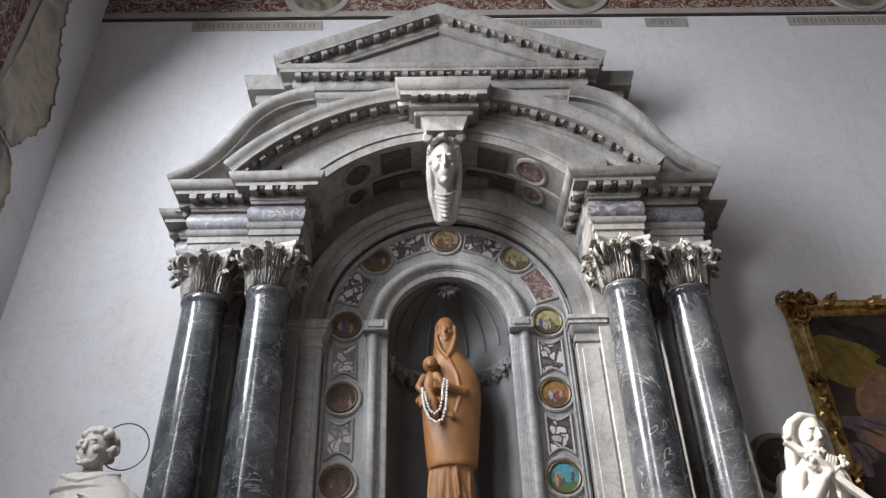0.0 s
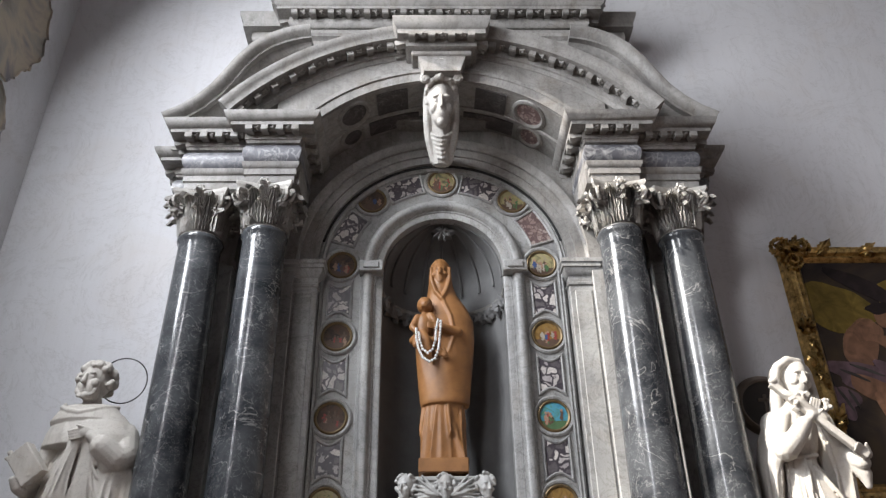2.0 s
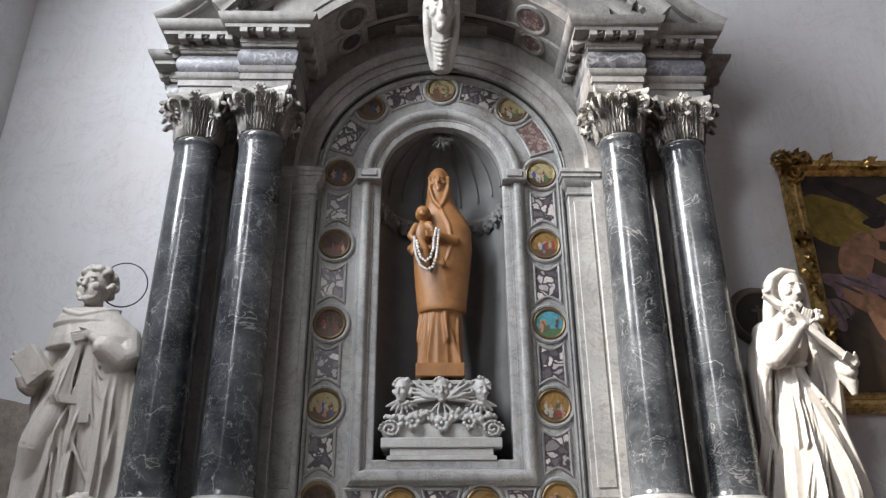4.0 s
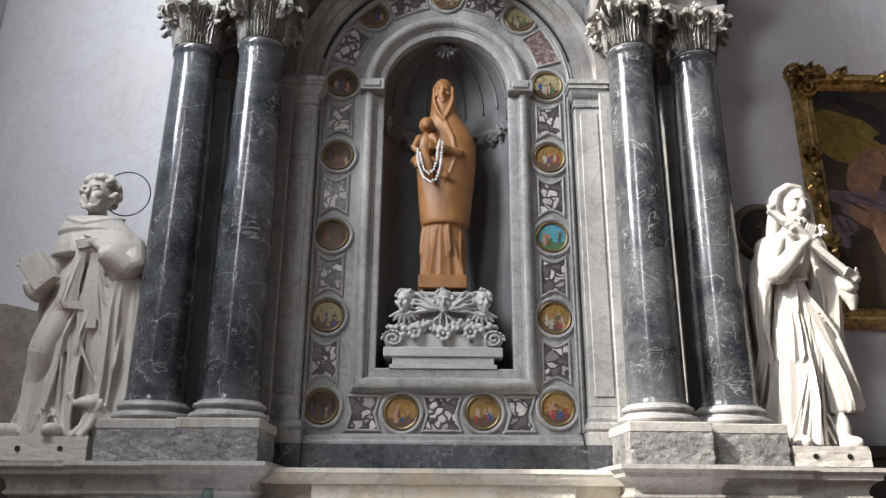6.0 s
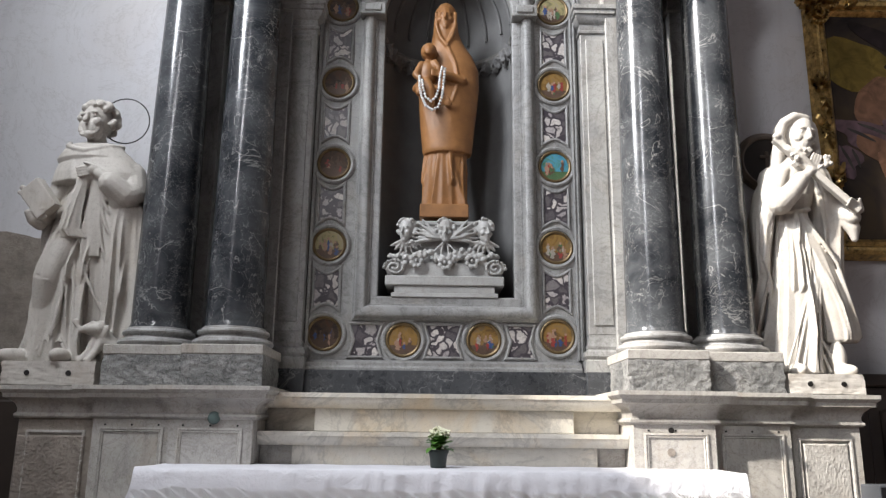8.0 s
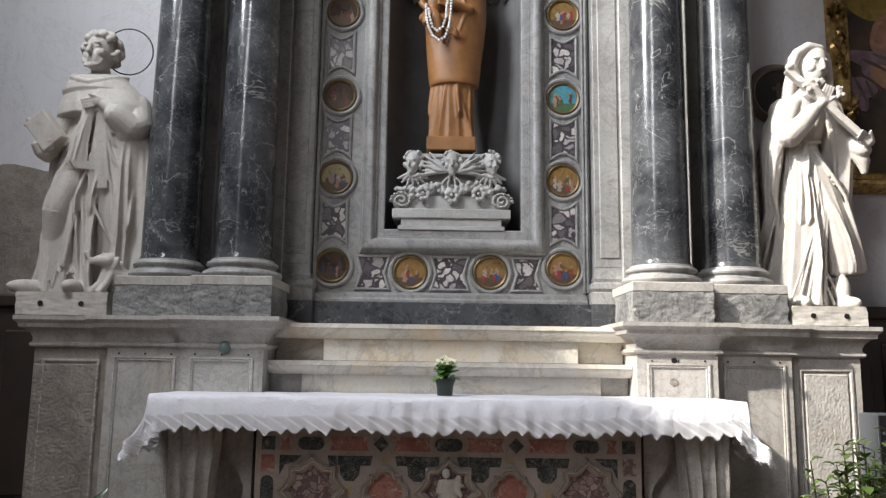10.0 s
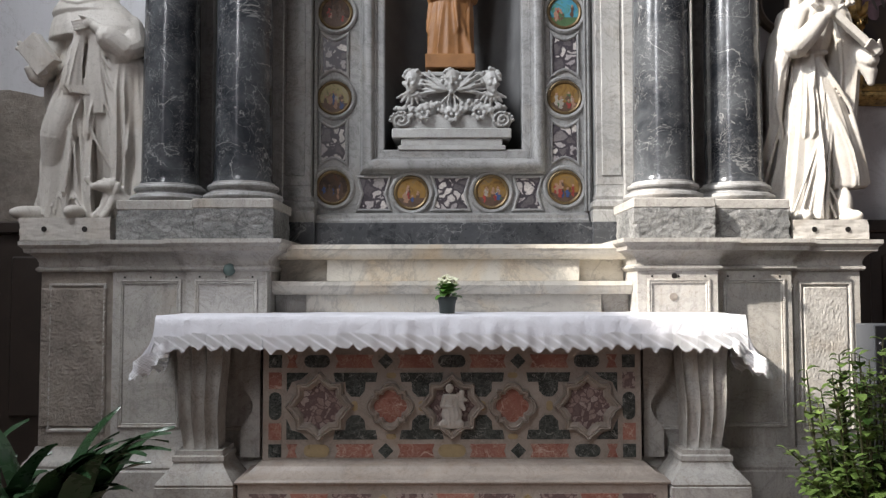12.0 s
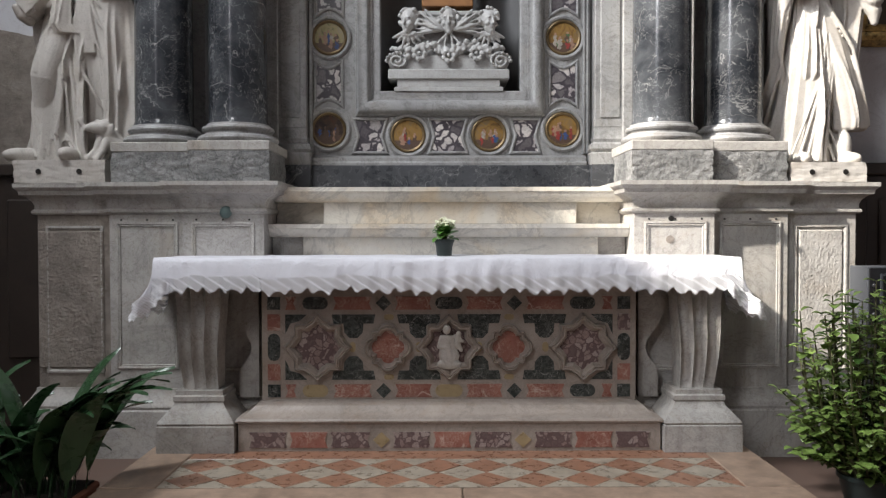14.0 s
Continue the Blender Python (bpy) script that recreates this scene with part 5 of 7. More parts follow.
for s in (-1, 1):
    slab_piece(capsule(s * 0.962, 0.498, 0.068, 0.15), M_GREEN)
    for z in (0.36, 0.635):
        slab_piece(rect(s * 0.962 - 0.035, s * 0.962 + 0.035, z - 0.045, z + 0.045), M_RED if s * z < 0.5 else M_BREC_RED)
    # dark pieces between the frames: a bar with a stem
    for cx in (0.525, 0.165):
        for up in (-1, 1):
            z0 = 0.498 + up * 0.18
            o = [(cx - 0.12, z0), (cx + 0.12, z0), (cx + 0.11, z0 - up * 0.05), (cx + 0.055, z0 - up * 0.05), (cx + 0.05, z0 - up * 0.1), (cx + 0.022, z0 - up * 0.13), (cx - 0.022, z0 - up * 0.13), (cx - 0.05, z0 - up * 0.1), (cx - 0.055, z0 - up * 0.05), (cx - 0.11, z0 - up * 0.05)]
            slab_piece([(s * x, z) for x, z in o], M_GREEN)
        slab_piece(capsule(s * (cx + (0.005 if cx > 0.3 else 0.0)), 0.498, 0.034, 0.055), M_YELLOW)
    for up in (-1, 1):
        z0 = 0.498 + up * 0.18
        slab_piece([(s * 0.9, z0), (s * 0.78, z0), (s * 0.82, z0 - up * 0.035), (s * 0.872, z0 - up * 0.05), (s * 0.9, z0 - up * 0.11)], M_GREEN)
        slab_piece(capsule(s * 0.33, 0.498 + up * 0.165, 0.055, 0.03), M_YELLOW)


def foiled(cx, cz, r, side, mid, lobe, tip, n=96):
    """Outline of a quatrefoil laid over a square, its lobes drawn out to points where tip is more than nothing."""
    out = []
    for i in range(n):
        a = 2 * math.pi * (i + 0.5) / n
        d = abs((a + math.pi / 4) % (math.pi / 2) - math.pi / 4)
        rr = side / math.cos(d)
        if mid * math.sin(d) < lobe:
            rr = max(rr, mid * math.cos(d) + math.sqrt(lobe ** 2 - (mid * math.sin(d)) ** 2))
        rr += tip * max(0, 1 - d / 0.2) ** 1.7
        out.append((cx + r * rr * math.cos(a), cz + r * rr * math.sin(a)))
    return out


def framed(cx, r, fill, shape):
    cz = 0.498
    bm = bmesh.new()
    rows = []
    for f, y in ((1.0, FY + 0.004), (0.985, FY - 0.028), (0.93, FY - 0.042), (0.9, FY - 0.036), (0.87, FY - 0.034), (0.84, FY - 0.042), (0.8, FY - 0.04), (0.77, FY - 0.028), (0.73, FY - 0.024), (0.7, FY - 0.014), (0.66, FY + 0.002)):
        rows.append([bm.verts.new((x, y, z)) for x, z in foiled(cx, cz, r * f, *shape)])
    n = len(rows[0])
    for a, b in zip(rows, rows[1:]):
        for i in range(n):
            bm.faces.new((a[i], a[(i + 1) % n], b[(i + 1) % n], b[i]))
    part("star_frame", bm, M_FRONTAL, fro, "moulded lobed stone frame")
    slab_piece(foiled(cx, cz, r * 0.68, *shape), fill, label="marble centre of the lobed frame")


POINTED, SQUARED = (0.66, 0.4, 0.44, 0.16), (0.66, 0.56, 0.42, 0.0)
framed(-0.72, 0.195, M_BREC_RED, POINTED)
framed(0.735, 0.195, M_BREC_RED, POINTED)
framed(0.0, 0.19, M_BREC_RED, POINTED)
framed(-0.335, 0.135, M_RED, SQUARED)
framed(0.328, 0.135, M_RED, SQUARED)
x, k = -1.06, 0
widths = (0.2, 0.2, 0.21, 0.09, 0.2, 0.2, 0.2, 0.09, 0.2, 0.2, 0.18)
gap = (2.12 - sum(widths)) / (len(widths) - 1)
for w in widths:
    mt = (M_BREC_RED, M_RED, M_BREC_RED, M_YELLOW, M_BREC_RED, M_RED, M_BREC_RED, M_YELLOW, M_BREC_RED, M_RED, M_BREC_RED)[k]
    slab_piece(lozenge(x + w / 2, 0.03, w / 2, 0.042) if w < 0.1 else bowed(x, x + w, -0.011, 0.072), mt, -1.015)
    x, k = x + w + gap, k + 1



# ---- sculpture: lofted drapery and limbs, fused into one skin ----
def loft(bm, rings, n=150, folds=(), sub=6, creases=0, seed=0, span=(165, 375)):
    """Draped body. rings: (z, cx, cy, half width, half depth, fold depth). creases: sharp cloth folds that run down it."""
    dense = []
    for a, b in zip(rings, rings[1:]):
        for k in range(sub):
            f = k / sub
            f = f * f * (3 - 2 * f) * 0.4 + f * 0.6
            dense.append([p + (q - p) * f for p, q in zip(a, b)])
    dense.append(list(rings[-1]))
    z_lo, z_hi = rings[0][0], rings[-1][0]
    rnd = random.Random(seed)
    lines = []
    for k in range(creases):
        a0 = span[0] + (span[1] - span[0]) * (k + rnd.uniform(-0.3, 0.3)) / max(1, creases - 1)
        top = z_hi - (z_hi - z_lo) * rnd.uniform(0.0, 0.45)
        lines.append((a0, rnd.uniform(-26, 26), top, z_lo - (0.02 if rnd.random() < 0.75 else -0.35 * (z_hi - z_lo)), rnd.uniform(6, 13), rnd.uniform(0.6, 1.3), rnd.choice((-1, 1)) * rnd.uniform(0.2, 0.6)))
    rows = []
    for z, cx, cy, a, b, amp in dense:
        row = []
        for i in range(n):
            th = 2 * math.pi * i / n
            d = 0.0
            for freq, slant, phase, weight in folds:
                w = math.sin(freq * th + slant * z + phase + 0.7 * math.sin(2 * th + z * 3))
                d += weight * (1 - abs(w)) ** 1.6
            d = amp * (d - 0.45) * (0.5 if creases else 1)
            for a0, swing, top, bot, wide, high, skew in lines:
                if bot <= z <= top:
                    t = (top - z) / max(0.05, top - z_lo)
                    off = (math.degrees(th) - (a0 + swing * t) + 540) % 360 - 180
                    off /= wide * (0.7 + 0.6 * t)
                    off = off / (1 - skew) if off < 0 else off / (1 + skew)
                    if abs(off) < 1:
                        d += amp * 0.9 * high * (1 - abs(off)) ** 1.3 * min(1, t * 4)
            row.append(bm.verts.new((cx + (a + d) * math.cos(th), cy + (b + d) * math.sin(th), z)))
        rows.append(row)
    for a, b in zip(rows, rows[1:]):
        for i in range(n):
            bm.faces.new((a[i], a[(i + 1) % n], b[(i + 1) % n], b[i]))
    bm.faces.new(rows[0][::-1])
    bm.faces.new(rows[-1])
    return bm


def ball(bm, x, y, z, rx, ry=None, rz=None, rot=(0, 0, 0), sub=3):
    bmesh.ops.create_icosphere(bm, subdivisions=sub, radius=1.0, matrix=pose(x, y, z, *rot) @ Matrix.Diagonal((rx, ry or rx, rz or rx, 1)))


def limb(bm, pts, radii, seg=16):
    pts = [Vector(p) for p in pts]
    for k, (p, q) in enumerate(zip(pts, pts[1:])):
        d = q - p
        bmesh.ops.create_cone(bm, segments=seg, radius1=radii[k], radius2=radii[k + 1], depth=d.length, cap_ends=True, matrix=Matrix.Translation((p + q) / 2) @ d.to_track_quat("Z", "Y").to_matrix().to_4x4())
    for p, r in zip(pts, radii):
        ball(bm, p.x, p.y, p.z, r, sub=2)


def fused(name, bm, mat, label, category, voxel, smooth=2):
    ob = part(name, bm, mat, None, label, 180)
    r = ob.modifiers.new("fuse", "REMESH")
    r.mode, r.voxel_size, r.use_smooth_shade = "VOXEL", voxel, True
    if smooth:
        s = ob.modifiers.new("soften", "SMOOTH")
        s.factor, s.iterations = 0.5, smooth
    return tagged(ob, label, category)


def head(bm, x, y, z, s, yaw=0, tilt=0, nod=0):
    """A carved head: skull, jaw, brow, nose, lips and eye sockets, facing -y before it is turned."""
    one = bmesh.new()
    ball(one, 0, 0.012, 0.02, 0.082, 0.098, 0.112)
    ball(one, 0, -0.035, -0.055, 0.058, 0.06, 0.075)
    ball(one, 0, -0.07, -0.105, 0.028, 0.026, 0.026)
    limb(one, [(0, -0.088, 0.028), (0, -0.112, -0.028)], [0.011, 0.016], 8)
    for e in (-1, 1):
        ball(one, e * 0.034, -0.076, 0.034, 0.026, 0.012, 0.009, (0, e * 10, 0), 2)
        ball(one, e * 0.034, -0.071, 0.01, 0.014, 0.011, 0.008, sub=2)
        ball(one, e * 0.045, -0.058, -0.03, 0.028, 0.03, 0.03, sub=2)
    ball(one, 0, -0.087, -0.06, 0.017, 0.01, 0.006, sub=2)
    ball(one, 0, -0.085, -0.074, 0.014, 0.01, 0.007, sub=2)
    return merge(bm, one, pose(x, y, z, nod, tilt, yaw) @ Matrix.Diagonal((s, s, s, 1)))


def hand(bm, x, y, z, yaw, pitch, s=1.0):
    one = bmesh.new()
    ball(one, 0, 0, 0, 0.036, 0.02, 0.042, sub=2)
    for k in range(4):
        limb(one, [((k - 1.5) * 0.017, -0.004, 0.028), ((k - 1.5) * 0.019, -0.02, 0.065), ((k - 1.5) * 0.018, -0.028, 0.09)], [0.01, 0.009, 0.007], 6)
    limb(one, [(0.03, -0.005, 0.0), (0.052, -0.016, 0.035)], [0.012, 0.009], 6)
    return merge(bm, one, pose(x, y, z, pitch, 0, 0) @ pose(0, 0, 0, 0, yaw, 0) @ Matrix.Diagonal((s, s, s, 1)))


def drape(bm, a0, a1, b0, b1, folds, amp, seed=0, sag=0.0):
    """A hanging cloth between a top and a bottom edge, in sharp zigzag folds, with some thickness."""
    one = bmesh.new()
    a0, a1, b0, b1 = (Vector(p) for p in (a0, a1, b0, b1))
    nu, nv = folds * 6, 16
    rnd = random.Random(seed)
    shift = [rnd.uniform(-0.25, 0.25) for k in range(folds + 2)]
    rows = []
    for j in range(nv + 1):
        v = j / nv
        row = []
        for i in range(nu + 1):
            u = i / nu
            p = a0.lerp(a1, u).lerp(b0.lerp(b1, u), v)
            w = u * folds + shift[int(u * folds)] * math.sin(math.pi * ((u * folds) % 1)) + 0.5 * v * (u - 0.5)
            tri = abs((w % 1.0) - 0.5) * 2
            p.y -= amp * (0.25 + 0.75 * v) * tri ** 0.8 + sag * math.sin(math.pi * v)
            p.z += (0.03 * tri - 0.015) * (v == 1)
            row.append(one.verts.new(p))
        rows.append(row)
    for a, b in zip(rows, rows[1:]):
        for i in range(nu):
            one.faces.new((a[i], a[i + 1], b[i + 1], b[i]))
    bmesh.ops.solidify(one, geom=one.faces[:], thickness=0.045)
    return merge(bm, one)


def fold_line(bm, pts, r):
    limb(bm, pts, [r] * len(pts), 8)


# friar with a book, a dog at his feet
bm = bmesh.new()
SY = -0.33
# habit over the standing and the bent leg
loft(bm, [(1.56, -2.31, SY, 0.19, 0.11, 0.06), (1.68, -2.32, SY, 0.175, 0.12, 0.06), (1.9, -2.33, SY, 0.165, 0.12, 0.05), (2.15, -2.33, SY, 0.165, 0.12, 0.04), (2.4, -2.28, SY, 0.165, 0.115, 0.035), (2.62, -2.23, SY, 0.19, 0.11, 0.02), (2.78, -2.235, SY, 0.185, 0.115, 0.01), (2.88, -2.25, SY, 0.15, 0.1, 0.006), (2.95, -2.27, SY, 0.085, 0.075, 0.004)], creases=21, seed=3)
# mantle falling wide on one side down to the ground
loft(bm, [(1.56, -2.08, -0.27, 0.155, 0.11, 0.03), (1.74, -2.08, -0.28, 0.15, 0.12, 0.035), (1.9, -2.07, -0.29, 0.155, 0.125, 0.035), (2.16, -2.07, -0.31, 0.17, 0.13, 0.03), (2.35, -2.07, -0.32, 0.165, 0.135, 0.025), (2.5, -2.06, -0.33, 0.155, 0.13, 0.02), (2.72, -2.1, -0.3, 0.12, 0.1, 0.01)], creases=15, seed=5, span=(190, 370))
# shoulder cape
loft(bm, [(2.665, -2.225, SY, 0.285, 0.15, 0.008), (2.68, -2.225, SY, 0.297, 0.17, 0.01), (2.74, -2.225, SY, 0.288, 0.168, 0.01), (2.82, -2.235, SY, 0.25, 0.15, 0.008), (2.89, -2.25, SY, 0.2, 0.125, 0.005), (2.93, -2.265, SY, 0.15, 0.1, 0.002)], folds=((3, 3, 0.5, 0.5),), creases=6, seed=14)
# hood lying round the neck, standing off in a point on one side
loft(bm, [(2.82, -2.262, SY, 0.228, 0.15, 0.006), (2.84, -2.265, SY, 0.232, 0.158, 0.006), (2.88, -2.27, SY, 0.212, 0.145, 0.004), (2.93, -2.275, SY, 0.182, 0.115, 0.002), (2.955, -2.278, SY + 0.02, 0.165, 0.09, 0.0)], creases=4, seed=31)
limb(bm, [(-2.44, -0.33, 2.97), (-2.415, -0.41, 2.925), (-2.35, -0.455, 2.89), (-2.28, -0.47, 2.872), (-2.21, -0.455, 2.89), (-2.14, -0.4, 2.925), (-2.105, -0.32, 2.95)], [0.014, 0.016, 0.017, 0.018, 0.017, 0.016, 0.015])
limb(bm, [(-2.27, -0.31, 2.86), (-2.275, -0.34, 3.03)], [0.066, 0.056])
head(bm, -2.275, -0.36, 3.10, 1.06, -12, -7, -2)
rnd = random.Random(5)
for k in range(190):
    a, e = rnd.uniform(0, 6.28), rnd.uniform(-0.45, 1.5)
    vx, vy, vz = math.cos(a) * math.cos(e), math.sin(a) * math.cos(e), math.sin(e)
    if vy < -0.35 and vz < 0.4:
        continue
    ball(bm, -2.268 + 0.108 * vx, -0.34 + 0.115 * vy, 3.12 + 0.122 * vz, rnd.uniform(0.017, 0.03), sub=2)
for k in range(60):
    a = rnd.uniform(-0.35, 3.49)
    ball(bm, -2.287 + 0.06 * math.cos(a), -0.43 - 0.02 * math.sin(a) * rnd.random(), 3.04 - 0.06 * math.sin(a) * rnd.uniform(0.5, 1.1), rnd.uniform(0.009, 0.015), sub=1)
# arm in a wide sleeve, the hand gathering the cloth before the breast
limb(bm, [(-2.03, -0.32, 2.76), (-1.985, -0.38, 2.62), (-2.01, -0.43, 2.585), (-2.09, -0.49, 2.655)], [0.09, 0.085, 0.08, 0.07])
limb(bm, [(-2.09, -0.49, 2.66), (-2.16, -0.505, 2.715)], [0.042, 0.032])
limb(bm, [(-2.06, -0.46, 2.62), (-2.05, -0.43, 2.54), (-2.02, -0.4, 2.5)], [0.06, 0.05, 0.03])
hand(bm, -2.195, -0.515, 2.735, -105, 10, 0.95)
# scapular hanging from the hand in sharp folds, with a cut hem
loft(bm, [(2.31, -2.285, -0.465, 0.068, 0.032, 0.02), (2.36, -2.315, -0.475, 0.064, 0.036, 0.02), (2.5, -2.29, -0.485, 0.05, 0.034, 0.018), (2.65, -2.26, -0.49, 0.04, 0.03, 0.012), (2.76, -2.25, -0.485, 0.045, 0.028, 0.006)], n=60, creases=4, seed=61, span=(200, 340))
loft(bm, [(2.2, -2.17, -0.41, 0.07, 0.045, 0.02), (2.4, -2.18, -0.425, 0.07, 0.05, 0.02), (2.6, -2.18, -0.44, 0.055, 0.045, 0.014), (2.7, -2.19, -0.46, 0.04, 0.04, 0.006)], n=60, creases=4, seed=62, span=(200, 340))
# mantle drawn across, its rolled edge running down, folds fanning out from the hand
fold_line(bm, [(-2.24, -0.46, 2.36), (-2.225, -0.46, 2.2), (-2.195, -0.455, 2.09), (-2.13, -0.445, 1.96), (-2.08, -0.42, 1.86), (-2.06, -0.4, 1.78)], 0.011)
for x, z, r in ((-1.955, 2.44, 0.009), (-1.94, 2.3, 0.01), (-1.945, 2.1, 0.01), (-1.98, 1.86, 0.009)):
    fold_line(bm, [(-2.19, -0.46, 2.66), (-2.14 + (x + 2.05) * 0.4, -0.455, (2.66 + z) / 2), (x - 0.02, -0.39, z + 0.06), (x, -0.35, z)], r)
# thigh and shin pressing through the habit
limb(bm, [(-2.3, -0.36, 2.48), (-2.38, -0.41, 2.2), (-2.425, -0.425, 2.06), (-2.45, -0.4, 1.88), (-2.49, -0.4, 1.66)], [0.1, 0.09, 0.085, 0.062, 0.05], 24)
# long tube folds between the legs and a lifted hem
for pts, r in (([(-2.36, -0.44, 2.36), (-2.33, -0.455, 2.15), (-2.315, -0.465, 1.96), (-2.33, -0.475, 1.8), (-2.35, -0.475, 1.72)], 0.011), ([(-2.3, -0.43, 2.33), (-2.265, -0.45, 2.1), (-2.24, -0.455, 1.9), (-2.22, -0.46, 1.72)], 0.012), ([(-2.46, -0.43, 1.95), (-2.455, -0.45, 1.75), (-2.47, -0.455, 1.6)], 0.01), ([(-2.5, -0.41, 1.9), (-2.51, -0.43, 1.72), (-2.54, -0.44, 1.61)], 0.009)):
    fold_line(bm, pts, r)
drape(bm, (-2.35, -0.45, 1.98), (-2.27, -0.46, 1.98), (-2.39, -0.455, 1.7), (-2.21, -0.46, 1.68), 3, 0.035, 23)
drape(bm, (-2.44, -0.42, 1.8), (-2.3, -0.44, 1.72), (-2.48, -0.44, 1.57), (-2.18, -0.45, 1.565), 6, 0.035, 24)
# other arm behind the worn book
limb(bm, [(-2.42, -0.32, 2.74), (-2.49, -0.34, 2.55), (-2.5, -0.4, 2.45)], [0.08, 0.065, 0.045])
limb(bm, [(-2.5, -0.33, 2.48), (-2.5, -0.34, 2.3), (-2.47, -0.34, 2.16)], [0.05, 0.04, 0.03])
hand(bm, -2.535, -0.47, 2.44, 70, 20, 0.95)
limb(bm, [(-2.52, -0.42, 2.4), (-2.55, -0.46, 2.42), (-2.57, -0.49, 2.46)], [0.035, 0.032, 0.02])
book = bmesh.new()
bmesh.ops.create_cube(book, size=1, matrix=pose(-2.51, -0.475, 2.55, 6, -38, -12) @ Matrix.Diagonal((0.15, 0.075, 0.22, 1)))
for k in range(16):
    f = k / 15
    ball(book, -2.645 + 0.13 * f + rnd.uniform(-0.012, 0.012), -0.47 + rnd.uniform(-0.02, 0.02), 2.62 - 0.17 * f + rnd.uniform(-0.012, 0.012), rnd.uniform(0.012, 0.02), sub=2)
merge(bm, book)
# feet
ball(bm, -2.545, -0.47, 1.59, 0.045, 0.115, 0.045, (0, 0, -50))
ball(bm, -2.255, -0.52, 1.59, 0.046, 0.085, 0.045, (0, 0, -8))
# dog lying up against the mantle, its head raised with a torch in its jaws
limb(bm, [(-1.99, -0.38, 1.62), (-2.04, -0.42, 1.68), (-2.07, -0.44, 1.74)], [0.07, 0.055, 0.05])
limb(bm, [(-2.075, -0.455, 1.755), (-2.12, -0.475, 1.755), (-2.155, -0.485, 1.75)], [0.05, 0.036, 0.022])
ball(bm, -2.03, -0.47, 1.735, 0.02, 0.014, 0.048, (0, 24, 0))
ball(bm, -2.1, -0.48, 1.787, 0.016)
limb(bm, [(-2.15, -0.49, 1.752), (-2.18, -0.495, 1.765), (-2.2, -0.495, 1.795)], [0.01, 0.012, 0.017])
for x0, x1 in ((-2.09, -2.15), (-2.05, -2.1)):
    limb(bm, [(x0, -0.45, 1.69), (x0 - 0.02, -0.47, 1.62), (x1, -0.5, 1.565)], [0.03, 0.022, 0.02])
fused("friar_statue", bm, M_STATUE, "white marble statue of a robed friar with book and dog", "statue", 0.0054, 1)
halo = thing("halo_ring", "thin dark iron halo ring fixed behind the statue's head", "halo", (-2.15, -0.22, 3.175))
tor = bmesh.new()
rows = []
for k in range(49):
    a = 2 * math.pi * k / 48
    c = Vector((0.15 * math.cos(a), 0.02 * math.cos(a), 0.158 * math.sin(a)))
    o = c.normalized()
    rows.append([tor.verts.new(c + 0.0045 * (math.cos(b) * o + math.sin(b) * Vector((0, 1, 0)))) for b in [j * math.pi / 3 for j in range(6)]])
for a, b in zip(rows, rows[1:]):
    for i in range(6):
        tor.faces.new((a[i], a[(i + 1) % 6], b[(i + 1) % 6], b[i]))
part("ring", tor, M_IRON, halo)
stub = bmesh.new()
limb(stub, [(-0.149, 0, 0.0), (-0.12, -0.05, -0.02)], [0.004, 0.004], 6)
part("bracket", stub, M_IRON, halo)

# veiled nun embracing a cross
bm = bmesh.new()
loft(bm, [(1.545, 2.165, -0.34, 0.165, 0.12, 0.055), (1.62, 2.165, -0.34, 0.16, 0.12, 0.055), (1.8, 2.18, -0.34, 0.15, 0.12, 0.05), (2.0, 2.19, -0.34, 0.14, 0.115, 0.045), (2.25, 2.2, -0.33, 0.125, 0.11, 0.035), (2.45, 2.2, -0.32, 0.112, 0.1, 0.02), (2.57, 2.2, -0.32, 0.105, 0.1, 0.012), (2.68, 2.215, -0.32, 0.14, 0.11, 0.01), (2.8, 2.235, -0.31, 0.18, 0.11, 0.008), (2.88, 2.25, -0.31, 0.14, 0.1, 0.004), (2.95, 2.265, -0.31, 0.07, 0.07, 0.002)], creases=17, seed=7)
# mantle: long and hollow on one side
loft(bm, [(1.76, 1.955, -0.2, 0.06, 0.07, 0.02), (1.8, 1.95, -0.2, 0.062, 0.075, 0.025), (1.95, 1.975, -0.22, 0.055, 0.085, 0.025), (2.14, 2.01, -0.25, 0.045, 0.1, 0.02), (2.31, 2.005, -0.27, 0.052, 0.12, 0.016), (2.53, 2.015, -0.3, 0.07, 0.14, 0.012), (2.72, 2.085, -0.31, 0.095, 0.14, 0.01), (2.84, 2.15, -0.31, 0.09, 0.11, 0.006), (2.92, 2.21, -0.3, 0.05, 0.07, 0.0)], creases=6, seed=9, span=(170, 330))
fold_line(bm, [(2.06, -0.44, 2.6), (2.0, -0.41, 2.45), (1.985, -0.38, 2.25), (2.03, -0.35, 2.1), (2.02, -0.3, 1.9), (1.99, -0.27, 1.78)], 0.012)
